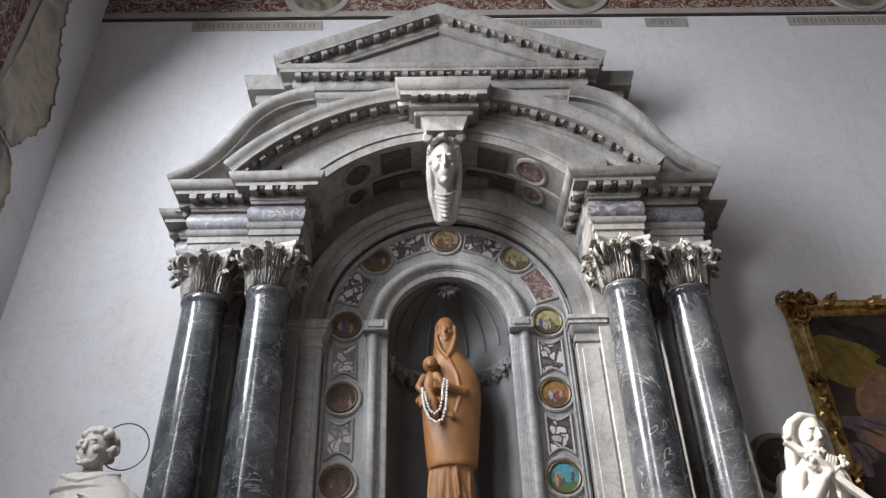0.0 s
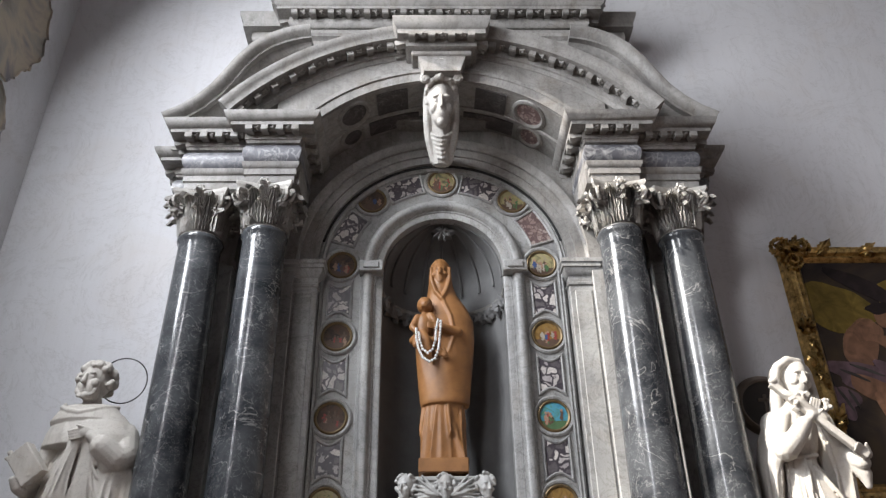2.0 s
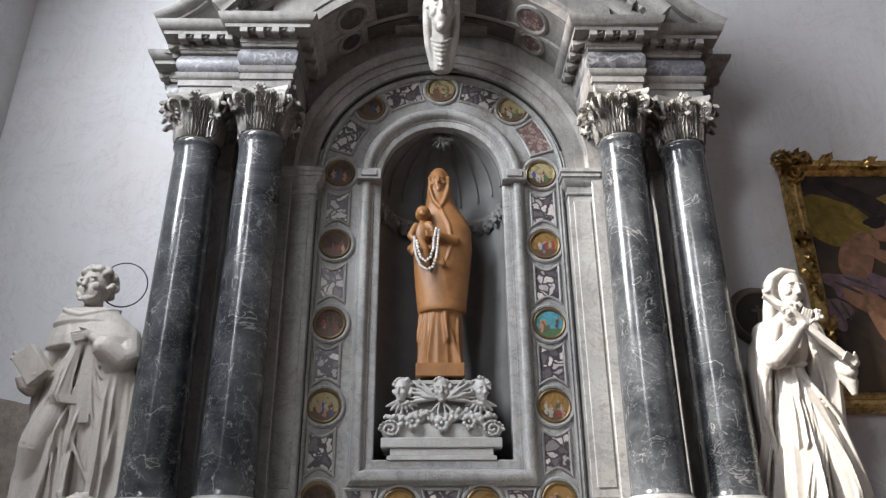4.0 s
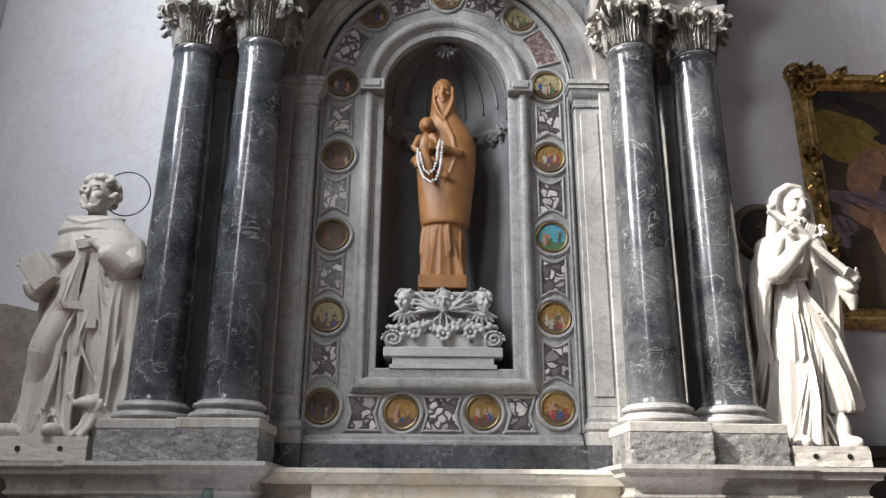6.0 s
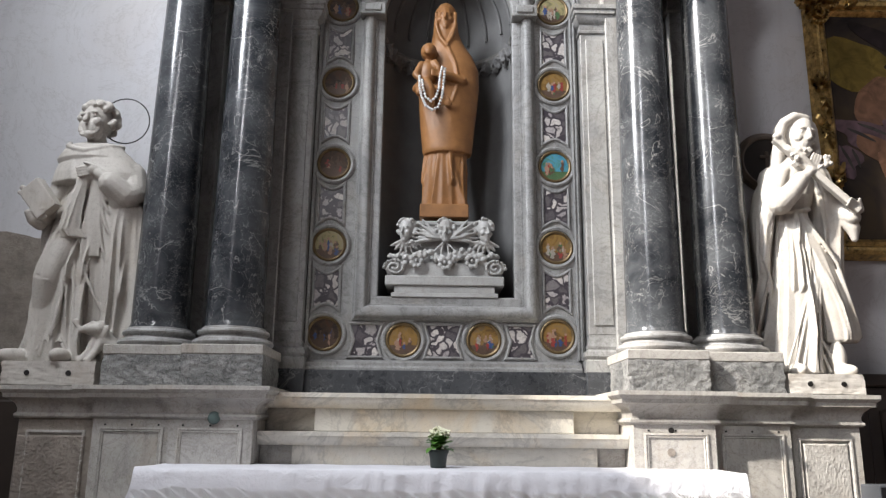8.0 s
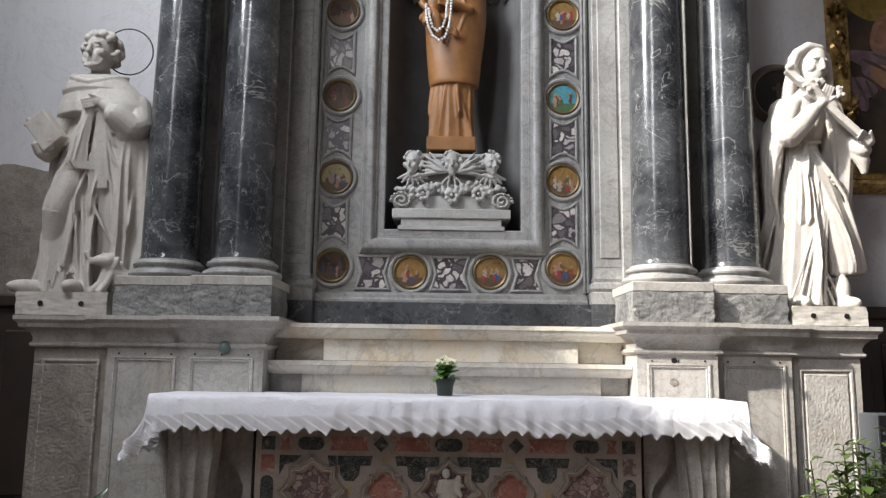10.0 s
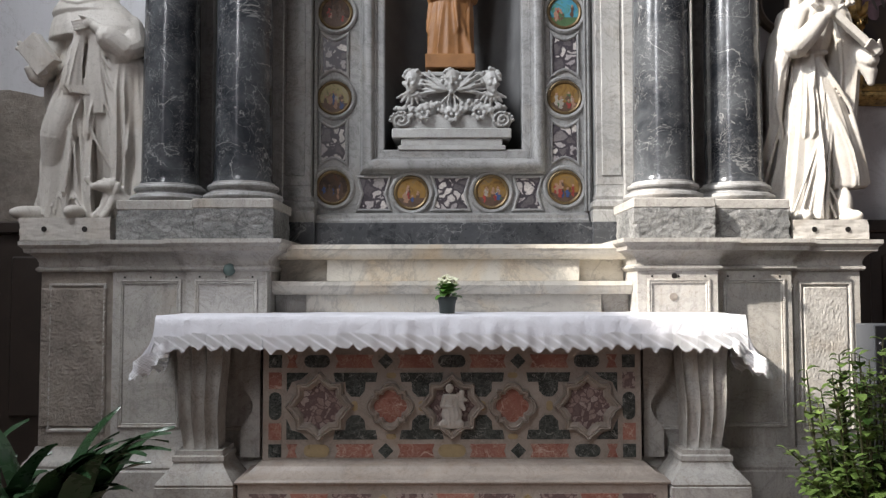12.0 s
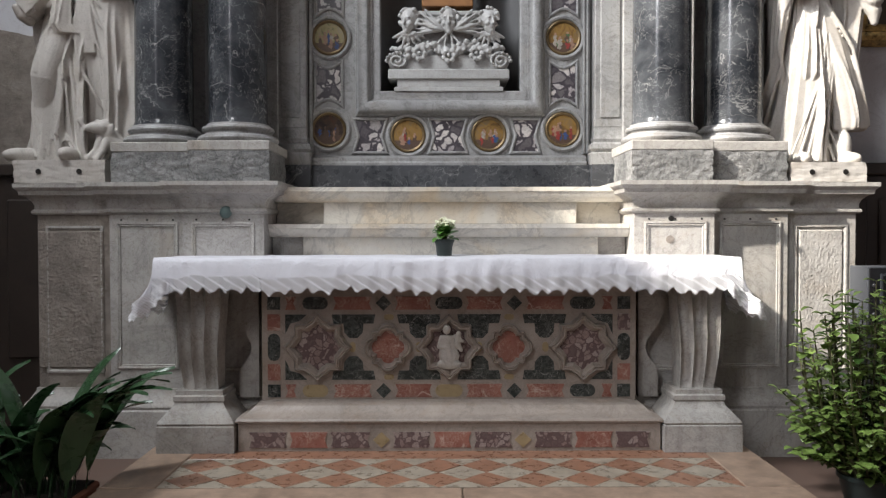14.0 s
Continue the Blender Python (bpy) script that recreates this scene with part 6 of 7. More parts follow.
# and short on the other, joined to the veil
loft(bm, [(2.0, 2.43, -0.26, 0.06, 0.07, 0.015), (2.2, 2.44, -0.27, 0.075, 0.1, 0.02), (2.45, 2.44, -0.29, 0.085, 0.13, 0.016), (2.65, 2.42, -0.3, 0.09, 0.13, 0.012), (2.82, 2.385, -0.29, 0.1, 0.12, 0.01), (2.9, 2.37, -0.28, 0.095, 0.1, 0.008), (3.03, 2.345, -0.27, 0.088, 0.09, 0.006), (3.15, 2.31, -0.27, 0.082, 0.09, 0.003), (3.21, 2.27, -0.28, 0.05, 0.07, 0.0)], creases=8, seed=11)
# skirt swept forward over the knee to a slanting hem
loft(bm, [(1.735, 2.41, -0.39, 0.085, 0.05, 0.01), (1.75, 2.415, -0.39, 0.1, 0.065, 0.012), (1.8, 2.415, -0.39, 0.1, 0.075, 0.014), (1.96, 2.385, -0.39, 0.098, 0.085, 0.012), (2.1, 2.345, -0.385, 0.095, 0.088, 0.01), (2.25, 2.305, -0.37, 0.098, 0.085, 0.008), (2.42, 2.26, -0.35, 0.09, 0.08, 0.006), (2.56, 2.22, -0.34, 0.07, 0.07, 0.004)], creases=7, seed=12, span=(190, 350))
fold_line(bm, [(2.25, -0.42, 2.5), (2.33, -0.45, 2.35), (2.4, -0.455, 2.22), (2.45, -0.44, 2.05), (2.49, -0.43, 1.9), (2.515, -0.42, 1.77)], 0.012)
for k in range(5):
    fold_line(bm, [(2.3 - 0.012 * k, -0.44, 2.22 - 0.03 * k), (2.275 - 0.022 * k, -0.45, 1.98), (2.25 - 0.034 * k, -0.455, 1.78), (2.23 - 0.05 * k, -0.46, 1.57)], 0.008 + 0.002 * (k % 2))
for x0, x1 in ((2.2, 2.3), (2.24, 2.34)):
    fold_line(bm, [(x0, -0.425, 2.45 if x0 < 2.18 else 1.8), ((x0 + x1) / 2, -0.44, 2.0 if x0 < 2.18 else 1.7), (x1, -0.44, 1.56)], 0.009)
# girdle with its hanging cord
limb(bm, [(2.1, -0.37, 2.58), (2.15, -0.41, 2.565), (2.22, -0.425, 2.565), (2.29, -0.39, 2.58)], [0.015] * 4, 8)
limb(bm, [(2.19, -0.43, 2.56), (2.2, -0.435, 2.48), (2.185, -0.44, 2.36)], [0.008, 0.008, 0.011], 8)
# neck, face, veil and wreath
limb(bm, [(2.26, -0.32, 2.85), (2.275, -0.35, 3.02)], [0.058, 0.05])
head(bm, 2.285, -0.375, 3.08, 1.02, 12, 8, 10)
ball(bm, 2.272, -0.3, 3.12, 0.122, 0.12, 0.112)
limb(bm, [(2.165, -0.37, 3.0), (2.155, -0.385, 3.09), (2.175, -0.4, 3.16), (2.24, -0.42, 3.2), (2.32, -0.41, 3.19), (2.38, -0.375, 3.12), (2.4, -0.35, 3.02), (2.41, -0.34, 2.9), (2.43, -0.34, 2.78)], [0.022, 0.026, 0.03, 0.028, 0.026, 0.026, 0.024, 0.022, 0.02])
limb(bm, [(2.17, -0.35, 3.05), (2.15, -0.33, 2.95), (2.13, -0.34, 2.88)], [0.04, 0.045, 0.04])
rnd = random.Random(17)
for k in range(26):
    a = math.pi * k / 25
    ball(bm, 2.27 + 0.112 * math.cos(a), -0.39 - 0.03 * math.sin(a), 3.13 + 0.045 * math.sin(a) + rnd.uniform(-0.008, 0.008), 0.012, sub=1)
# cross held slantwise, with its short arm and a small carved figure
for a, b, w in (((2.06, -0.5, 3.01), (2.52, -0.55, 2.525), 0.026), ((2.165, -0.515, 2.83), (2.275, -0.51, 2.94), 0.024)):
    a, b = Vector(a), Vector(b)
    d = b - a
    bmesh.ops.create_cube(bm, size=1, matrix=Matrix.Translation((a + b) / 2) @ d.to_track_quat("Z", "Y").to_matrix().to_4x4() @ Matrix.Diagonal((w * 2, w * 1.6, d.length, 1)))
ball(bm, 2.07, -0.52, 3.02, 0.03, 0.022, 0.022)
limb(bm, [(2.13, -0.535, 2.93), (2.2, -0.545, 2.88), (2.26, -0.545, 2.82)], [0.022, 0.024, 0.016], 8)
for k in range(9):
    ball(bm, 2.19 + rnd.uniform(-0.05, 0.05), -0.545, 2.89 + rnd.uniform(-0.03, 0.04), rnd.uniform(0.014, 0.022), sub=1)
for k in range(6):
    ball(bm, 2.385 + rnd.uniform(-0.03, 0.03), -0.5, 2.87 + rnd.uniform(-0.03, 0.03), rnd.uniform(0.014, 0.024), sub=1)
# arms: one folded up to the cross, one stretched down along it
limb(bm, [(2.1, -0.32, 2.8), (2.06, -0.4, 2.65), (2.08, -0.45, 2.6), (2.14, -0.49, 2.66), (2.2, -0.515, 2.74)], [0.085, 0.078, 0.075, 0.062, 0.05])
limb(bm, [(2.2, -0.52, 2.74), (2.25, -0.535, 2.785)], [0.034, 0.028])
hand(bm, 2.265, -0.54, 2.805, 20, -5, 0.95)
limb(bm, [(2.4, -0.3, 2.76), (2.48, -0.38, 2.57), (2.52, -0.47, 2.51)], [0.085, 0.072, 0.05])
limb(bm, [(2.5, -0.42, 2.52), (2.53, -0.44, 2.45), (2.535, -0.44, 2.38)], [0.055, 0.045, 0.022])
hand(bm, 2.515, -0.55, 2.545, -60, 20, 0.95)
for x, a in ((2.1, -12), (2.37, 15)):
    ball(bm, x, -0.47, 1.56, 0.045, 0.095, 0.042, (0, 0, a))
ball(bm, 2.36, -0.42, 1.64, 0.05, 0.06, 0.1)
fused("nun_statue", bm, M_STATUE, "sunlit white marble statue of a veiled nun holding a cross", "statue", 0.0054, 1)
for x0, x1, z1, lab in ((-2.56, -2.02, 1.555, "white stone plinth slab under the friar statue"), (1.985, 2.43, 1.535, "white stone plinth slab under the nun statue")):
    pl = thing("statue_plinth", lab, "plinth", group="statue plinths")
    part("slab", rough_block(x0, x1, -0.565, -0.08, 1.419, z1, 0.005, x0), M_STATUE, pl)
    for f in (0.28, 0.72):
        part("iron_plug", disc(x0 + (x1 - x0) * f, (1.419 + z1) / 2, 0.016, -0.569, -0.56, 10), M_IRON, pl)

# ---- madonna of brown wood in the niche ----
MY = 0.13
bm = bmesh.new()
loft(bm, [(2.70, -0.016, MY, 0.15, 0.1, 0.03), (2.78, -0.014, MY, 0.15, 0.1, 0.028), (3.0, -0.01, MY, 0.152, 0.1, 0.026), (3.2, 0.0, MY, 0.15, 0.1, 0.02)], folds=((6, 0.2, 0.9, 0.5),), creases=9, seed=2)
loft(bm, [(3.10, 0.0, MY, 0.168, 0.122, 0.0), (3.125, 0.0, MY, 0.176, 0.128, 0.0), (3.28, 0.0, MY, 0.193, 0.135, 0.004), (3.42, 0.003, MY, 0.207, 0.138, 0.006), (3.62, 0.006, MY, 0.221, 0.135, 0.006), (3.77, 0.015, MY, 0.207, 0.125, 0.004), (3.88, 0.014, MY, 0.165, 0.112, 0.002), (3.99, -0.008, MY, 0.117, 0.1, 0.0), (4.08, -0.018, MY, 0.094, 0.09, 0.0), (4.18, -0.02, MY, 0.087, 0.09, 0.0), (4.27, -0.02, MY, 0.075, 0.08, 0.0), (4.315, -0.02, MY, 0.045, 0.05, 0.0), (4.33, -0.02, MY, 0.015, 0.02, 0.0)], folds=((2, 2.5, 0.4, 0.9), (5, 3, 1.1, 0.3)))
head(bm, -0.02, MY - 0.035, 4.185, 0.78, -3, 0, 4)
limb(bm, [(-0.02, MY - 0.05, 4.0), (-0.02, MY - 0.04, 4.12)], [0.05, 0.045])
for s in (-1, 1):
    fold_line(bm, [(-0.02 + s * 0.07, MY - 0.06, 4.22), (-0.02 + s * 0.068, MY - 0.085, 4.1), (-0.02 + s * 0.04, MY - 0.1, 4.0), (-0.015, MY - 0.115, 3.93)], 0.014)
fold_line(bm, [(-0.01, MY - 0.11, 3.93), (0.05, MY - 0.125, 3.78), (0.075, MY - 0.125, 3.62), (0.03, MY - 0.13, 3.48), (-0.08, MY - 0.12, 3.4)], 0.012)
limb(bm, [(0.1, MY - 0.13, 3.640), (-0.02, MY - 0.18, 3.660)], [0.035, 0.026])
hand(bm, -0.05, MY - 0.185, 3.660, -85, 0, 0.8)
hand(bm, -0.2, MY - 0.15, 3.580, 60, 0, 0.8)
hand(bm, 0.0, MY - 0.17, 3.440, -60, 0, 0.75)
# child
ball(bm, -0.14, MY - 0.13, 3.860, 0.058, 0.062, 0.068)
ball(bm, -0.142, MY - 0.185, 3.840, 0.032, 0.02, 0.03, sub=2)
ball(bm, -0.142, MY - 0.198, 3.850, 0.008, 0.01, 0.014, sub=2)
ball(bm, -0.145, MY - 0.13, 3.695, 0.06, 0.05, 0.1)
limb(bm, [(-0.19, MY - 0.14, 3.755), (-0.23, MY - 0.16, 3.665), (-0.2, MY - 0.19, 3.615)], [0.028, 0.026, 0.02])
limb(bm, [(-0.1, MY - 0.15, 3.765), (-0.06, MY - 0.18, 3.695)], [0.028, 0.02])
limb(bm, [(-0.16, MY - 0.14, 3.615), (-0.13, MY - 0.19, 3.535), (-0.11, MY - 0.18, 3.415)], [0.042, 0.036, 0.024])
limb(bm, [(-0.19, MY - 0.14, 3.595), (-0.2, MY - 0.18, 3.515)], [0.04, 0.03])
limb(bm, [(-0.22, MY - 0.12, 3.575), (-0.08, MY - 0.16, 3.555)], [0.035, 0.03])
bmesh.ops.scale(bm, vec=(1, 1, 0.972), space=Matrix.Translation((0, 0, -2.7)), verts=bm.verts)
fused("madonna_statue", bm, M_TERRA, "brown wooden statue of a robed mother holding a child", "statue", 0.0075, 1)
base = thing("wooden_board", "flat brown wooden board under the mother and child statue", "board")
part("board", block(-0.185, 0.15, MY - 0.13, MY + 0.12, 2.605, 2.70, 0.005), M_TERRA, base)
ros_t = thing("rosary", "string of pearly white rosary beads hung over the statue's hands", "rosary")
strand = [(-0.2, -0.085, 3.72), (-0.2, -0.1, 3.64), (-0.185, -0.105, 3.56), (-0.155, -0.11, 3.49), (-0.11, -0.11, 3.46), (-0.07, -0.11, 3.48), (-0.045, -0.11, 3.55), (-0.035, -0.11, 3.63), (-0.03, -0.11, 3.70), (-0.025, -0.1, 3.77), (-0.045, -0.105, 3.78), (-0.06, -0.115, 3.7), (-0.065, -0.118, 3.62), (-0.085, -0.118, 3.55), (-0.12, -0.118, 3.52), (-0.155, -0.115, 3.55), (-0.175, -0.11, 3.62), (-0.185, -0.105, 3.7)]
bead = bmesh.new()
bmesh.ops.create_icosphere(bead, subdivisions=2, radius=0.0105)
BEAD = mesh_of(bead, M_BEAD)
for a, b in zip(strand, strand[1:]):
    a, b = Vector(a), Vector(b)
    n = max(1, round((b - a).length / 0.0215))
    for k in range(n):
        p = a.lerp(b, k / n)
        share("bead", BEAD, ros_t, pose(p.x, p.y - 0.012, p.z - 0.125))

# ---- carved cherub base ----
def feather(bm, a, b, w, t=0.012):
    """One flat rounded feather from its root to its tip."""
    a, b = Vector(a), Vector(b)
    d = b - a
    m = Matrix.Translation((a + b) / 2) @ Matrix.Rotation(math.atan2(-d.z, d.x), 4, "Y")
    bmesh.ops.create_icosphere(bm, subdivisions=2, radius=1.0, matrix=m @ Matrix.Diagonal((d.length * 0.56, t, w, 1)))


bm = bmesh.new()
rnd = random.Random(12)
bmesh.ops.create_cube(bm, size=1, matrix=Matrix.Translation((-0.01, 0.13, 2.32)) @ Matrix.Diagonal((0.56, 0.22, 0.5, 1)))
bmesh.ops.create_cube(bm, size=1, matrix=Matrix.Translation((-0.01, 0.12, 2.565)) @ Matrix.Diagonal((0.6, 0.22, 0.03, 1)))
for hx, hz, yaw, s in ((-0.01, 2.505, 0, 0.66), (-0.27, 2.505, -28, 0.62), (0.25, 2.505, 28, 0.62)):
    head(bm, hx, -0.005, hz, s, yaw, 0, 6)
    for k in range(30):
        a = rnd.uniform(-0.7, 3.84)
        ball(bm, hx + 0.062 * math.cos(a), rnd.uniform(-0.04, 0.02), hz + 0.016 + 0.066 * math.sin(a), rnd.uniform(0.011, 0.018), sub=1)
for sg in (-1, 1):
    # raised wings of the middle cherub: three tiers of feathers
    for tier, (n, L, w) in enumerate(((5, 0.085, 0.012), (6, 0.13, 0.011), (6, 0.17, 0.011))):
        for k in range(n):
            a = radians(52 - 62 * k / (n - 1))
            root = Vector((-0.01 + sg * 0.035, 0.0, 2.44))
            tip = root + Vector((sg * L * 1.15 * math.cos(a), 0, L * math.sin(a) + 0.01))
            near = root.lerp(tip, 0.35 * tier / 2)
            feather(bm, (near.x, -0.03 + 0.01 * tier - 0.012 * (k % 2), near.z), (tip.x, -0.028 + 0.01 * tier - 0.012 * (k % 2), tip.z), w, 0.016)
    # wings folded under the chins of the outer ones
    cx = -0.01 + sg * 0.26
    for tier, L in enumerate((0.07, 0.11, 0.145)):
        for k in range(7):
            a = radians(-150 + 120 * k / 6)
            feather(bm, (cx + 0.03 * math.cos(a), -0.03 + 0.008 * tier, 2.44 + 0.02 * math.sin(a)), (cx + L * math.cos(a) * 0.85, -0.016 + 0.01 * tier, 2.45 + L * 0.72 * math.sin(a)), 0.012, 0.015)
    # ribbons that tie up the garland
    fold_line(bm, [(-0.01, -0.03, 2.43), (-0.01 + sg * 0.05, -0.035, 2.38), (-0.01 + sg * 0.09, -0.03, 2.33)], 0.008)
    fold_line(bm, [(-0.01 + sg * 0.01, -0.03, 2.42), (-0.01 + sg * 0.025, -0.035, 2.36), (-0.01 + sg * 0.02, -0.035, 2.31)], 0.007)
for k in range(80):
    u = random.uniform(-1, 1)
    z = 2.29 + 0.055 * abs(math.sin(u * math.pi * 1.0)) + random.uniform(-0.025, 0.025)
    ball(bm, -0.01 + 0.28 * u, -0.015 + random.uniform(-0.02, 0.0), z, random.uniform(0.013, 0.024), sub=1)
for fx, fz in ((-0.2, 2.29), (-0.01, 2.275), (0.17, 2.29)):
    for j in range(7):
        ball(bm, fx + 0.036 * math.cos(j * 0.898), -0.045, fz + 0.036 * math.sin(j * 0.898), 0.02, 0.014, 0.02, sub=1)
    ball(bm, fx, -0.055, fz, 0.014, sub=1)
for s in (-1, 1):
    vx = -0.01 + s * 0.335
    for j in range(30):
        a, r = j * 0.42, 0.058 * (1 - j / 34)
        ball(bm, vx + r * math.cos(a) * s * 1.25, -0.02, 2.245 + r * math.sin(a), 0.012, 0.03, 0.012, sub=1)
    for j in range(10):
        ball(bm, vx + s * random.uniform(-0.06, 0.05), -0.01 + random.uniform(0, 0.06), 2.33 + random.uniform(-0.02, 0.02), random.uniform(0.014, 0.024), sub=1)
    bmesh.ops.create_cone(bm, segments=28, radius1=0.062, radius2=0.062, depth=0.2, cap_ends=True, matrix=Matrix.Translation((vx, 0.085, 2.248)) @ Matrix.Rotation(radians(90), 4, "X"))
bmesh.ops.create_cube(bm, size=1, matrix=Matrix.Translation((-0.01, 0.1, 2.235)) @ Matrix.Diagonal((0.7, 0.22, 0.1, 1)))
fused("cherub_carving", bm, M_CARVING, "white marble block carved with winged cherub heads and flower garlands", "carving", 0.0048, 1)
cb = thing("carving_step", "stepped white marble slab under the cherub carving", "slab")
part("slab", block(-0.405, 0.385, -0.035, 0.3, 2.125, 2.19, 0.006), M_CARVING, cb)
part("foot", block(-0.345, 0.325, -0.02, 0.3, 2.075, 2.125, 0.004), M_CARVING, cb)
part("foot", block(-0.365, 0.345, -0.03, 0.3, 2.046, 2.076, 0.004), M_CARVING, cb)

# ---- carved female head on the keystone ----
bm = bmesh.new()
FX = -0.005
one = bmesh.new()
head(one, 0, 0, 0.02, 1.3, 0, 0, 0)
for k in range(150):
    a, e = random.uniform(-0.5, 3.64), random.uniform(-0.1, 1.0)
    ball(one, 0.125 * math.cos(a), 0.05 - 0.15 * e * abs(math.sin(a)), 0.095 + 0.115 * math.sin(a), random.uniform(0.016, 0.028), sub=1)
for cx2, cz2, r0 in ((0, 0.29, 0.055), (-0.085, 0.265, 0.045), (0.085, 0.265, 0.045), (-0.135, 0.2, 0.038), (0.135, 0.2, 0.038)):
    for j in range(22):
        a, r = j * 0.45, r0 * (1 - j / 26)
        ball(one, cx2 + r * math.cos(a), -0.06, cz2 + r * math.sin(a), 0.012, 0.03, 0.012, sub=1)
ball(one, 0, 0.08, 0.2, 0.15, 0.12, 0.12)
for s in (-1, 1):
    fold_line(one, [(s * 0.115, 0.03, 0.06), (s * 0.115, 0.02, -0.08), (s * 0.1, 0.02, -0.22), (s * 0.06, 0.04, -0.36)], 0.036)
for k in range(6):
    w, z = 0.05 + 0.01 * k, -0.37 + 0.03 * k
    fold_line(one, [(-w, 0.02, z + 0.05), (-w * 0.4, -0.045 - 0.002 * k, z + 0.008), (0, -0.055 - 0.003 * k, z), (w * 0.4, -0.045 - 0.002 * k, z + 0.008), (w, 0.02, z + 0.05)], 0.011)
loft(one, [(-0.40, 0, 0.05, 0.07, 0.08, 0.01), (-0.3, 0, 0.05, 0.09, 0.09, 0.012), (-0.18, 0, 0.05, 0.09, 0.08, 0.01), (-0.05, 0, 0.06, 0.1, 0.09, 0.006), (0.1, 0, 0.08, 0.14, 0.12, 0.002), (0.25, 0, 0.1, 0.12, 0.12, 0.002)], folds=((4, 6, 0.4, 0.9),), n=80)
merge(bm, one, pose(FX, -0.52, 5.27, 24, 0, 0) @ Matrix.Diagonal((0.95, 1, 1.1, 1)))
fused("carved_head", bm, M_CAPITAL, "carved marble female head with curled hair on the keystone", "carving", 0.0065, 1)
cn = thing("head_console", "small marble console under the carved head", "console")
part("console", plate([(-0.085, 5.11), (-0.085, 5.04), (0.075, 5.04), (0.075, 5.11)], -0.26, -0.1, bevel=0.006), M_MARBLE_UP, cn)
# ---- linen cloth on the table ----
clo = thing("altar_cloth", "white linen altar cloth with a crocheted lace border", "altar cloth")
CL, CRT, CF, CB = -1.555, 1.497, -1.078, -0.515


def cloth_drop(x):
    return 0.006 * math.sin(x * 9.0) + 0.005 * math.sin(x * 23 + 1) + 0.004 * math.sin(x * 41)


def ripple(x, t):
    w = 0.008 * math.sin(x * 37 + 0.9 * math.sin(x * 5)) + 0.006 * math.sin(x * 71 + 1) + 0.006 * math.sin(x * 13)
    near = math.exp(-((x - 0.15) / 0.75) ** 2) + 0.35
    pull = 0.012 * max(0.0, math.sin(x * 5.2 + 7 * t + 0.6)) ** 6 * math.sin(math.pi * min(1.0, t))
    return 0.8 * w * t * near + pull


bm = bmesh.new()
nx = 260
xs = [CL + (CRT - CL) * i / nx for i in range(nx + 1)]
prof = [(CB, 0.996, 0), (-0.8, 0.997, 0), (-1.0, 0.997, 0), (CF + 0.012, 0.998, 0), (CF, 0.992, 0.05), (CF - 0.006, 0.975, 0.3), (CF - 0.008, 0.95, 0.6), (CF - 0.01, 0.92, 0.9), (CF - 0.012, 0.899, 1.0)]
rows = [[bm.verts.new((x, y - 0.012 * t - ripple(x, t) * 0.5, z + (cloth_drop(x) * t if t else 0.0015 * math.sin(x * 17 + y * 9)))) for x in xs] for y, z, t in prof]
for a, b in zip(rows, rows[1:]):
    for i in range(nx):
        bm.faces.new((a[i], a[i + 1], b[i + 1], b[i]))
# hanging ends
for s, xe, col in ((-1, CL, 0), (1, CRT, nx)):
    pts = []
    for j, (y, z, t) in enumerate(prof):
        pts.append([rows[j][col]])
        for k in range(1, 8):
            f = k / 7
            drop = -0.24 * f if t == 0 else (z - 0.997) * (1 - f) - 0.24 * f - 0.03 * f * t
            pts[-1].append(bm.verts.new((xe + s * (0.02 * f + 0.075 * f * f + 0.022 * math.sin(f * 3 + y * 26) * f), y - 0.02 * f * (t > 0) + 0.02 * t * f, 0.997 + drop + 0.008 * math.sin(y * 30) * f)))
    for a, b in zip(pts, pts[1:]):
        for k in range(7):
            bm.faces.new((a[k], a[k + 1], b[k + 1], b[k]))
part("linen", bm, M_CLOTH, clo)

m, nt, ns, ls, b = shader("white_crochet_lace")
tc = ns.new("ShaderNodeTexCoord")
sep = ns.new("ShaderNodeSeparateXYZ")
ls.new(tc.outputs["Object"], sep.inputs[0])


def diag(sign, scale):
    add = ns.new("ShaderNodeMath")
    add.operation, add.inputs[1].default_value = "MULTIPLY_ADD", float(sign)
    ls.new(sep.outputs[2], add.inputs[0])
    ls.new(sep.outputs[0], add.inputs[2])
    mu = ns.new("ShaderNodeMath")
    mu.operation, mu.inputs[1].default_value = "MULTIPLY", scale
    ls.new(add.outputs[0], mu.inputs[0])
    si = ns.new("ShaderNodeMath")
    si.operation = "SINE"
    ls.new(mu.outputs[0], si.inputs[0])
    ab = ns.new("ShaderNodeMath")
    ab.operation = "ABSOLUTE"
    ls.new(si.outputs[0], ab.inputs[0])
    return ab.outputs[0]


mn = ns.new("ShaderNodeMath")
mn.operation = "MINIMUM"
ls.new(diag(1.0, 215), mn.inputs[0])
ls.new(diag(-1.0, 215), mn.inputs[1])
mn2 = ns.new("ShaderNodeMath")
mn2.operation = "MINIMUM"
ls.new(mn.outputs[0], mn2.inputs[0])
big = ns.new("ShaderNodeMath")
big.operation, big.inputs[1].default_value = "MULTIPLY", 2.2
ls.new(diag(1.6, 38), big.inputs[0])
ls.new(big.outputs[0], mn2.inputs[1])
thread = ramp_node_out(ns, ls, mn2.outputs[0], [(0.42, 1.0), (0.6, 0.12)])
b.inputs["Base Color"].default_value = (0.8, 0.8, 0.83, 1)
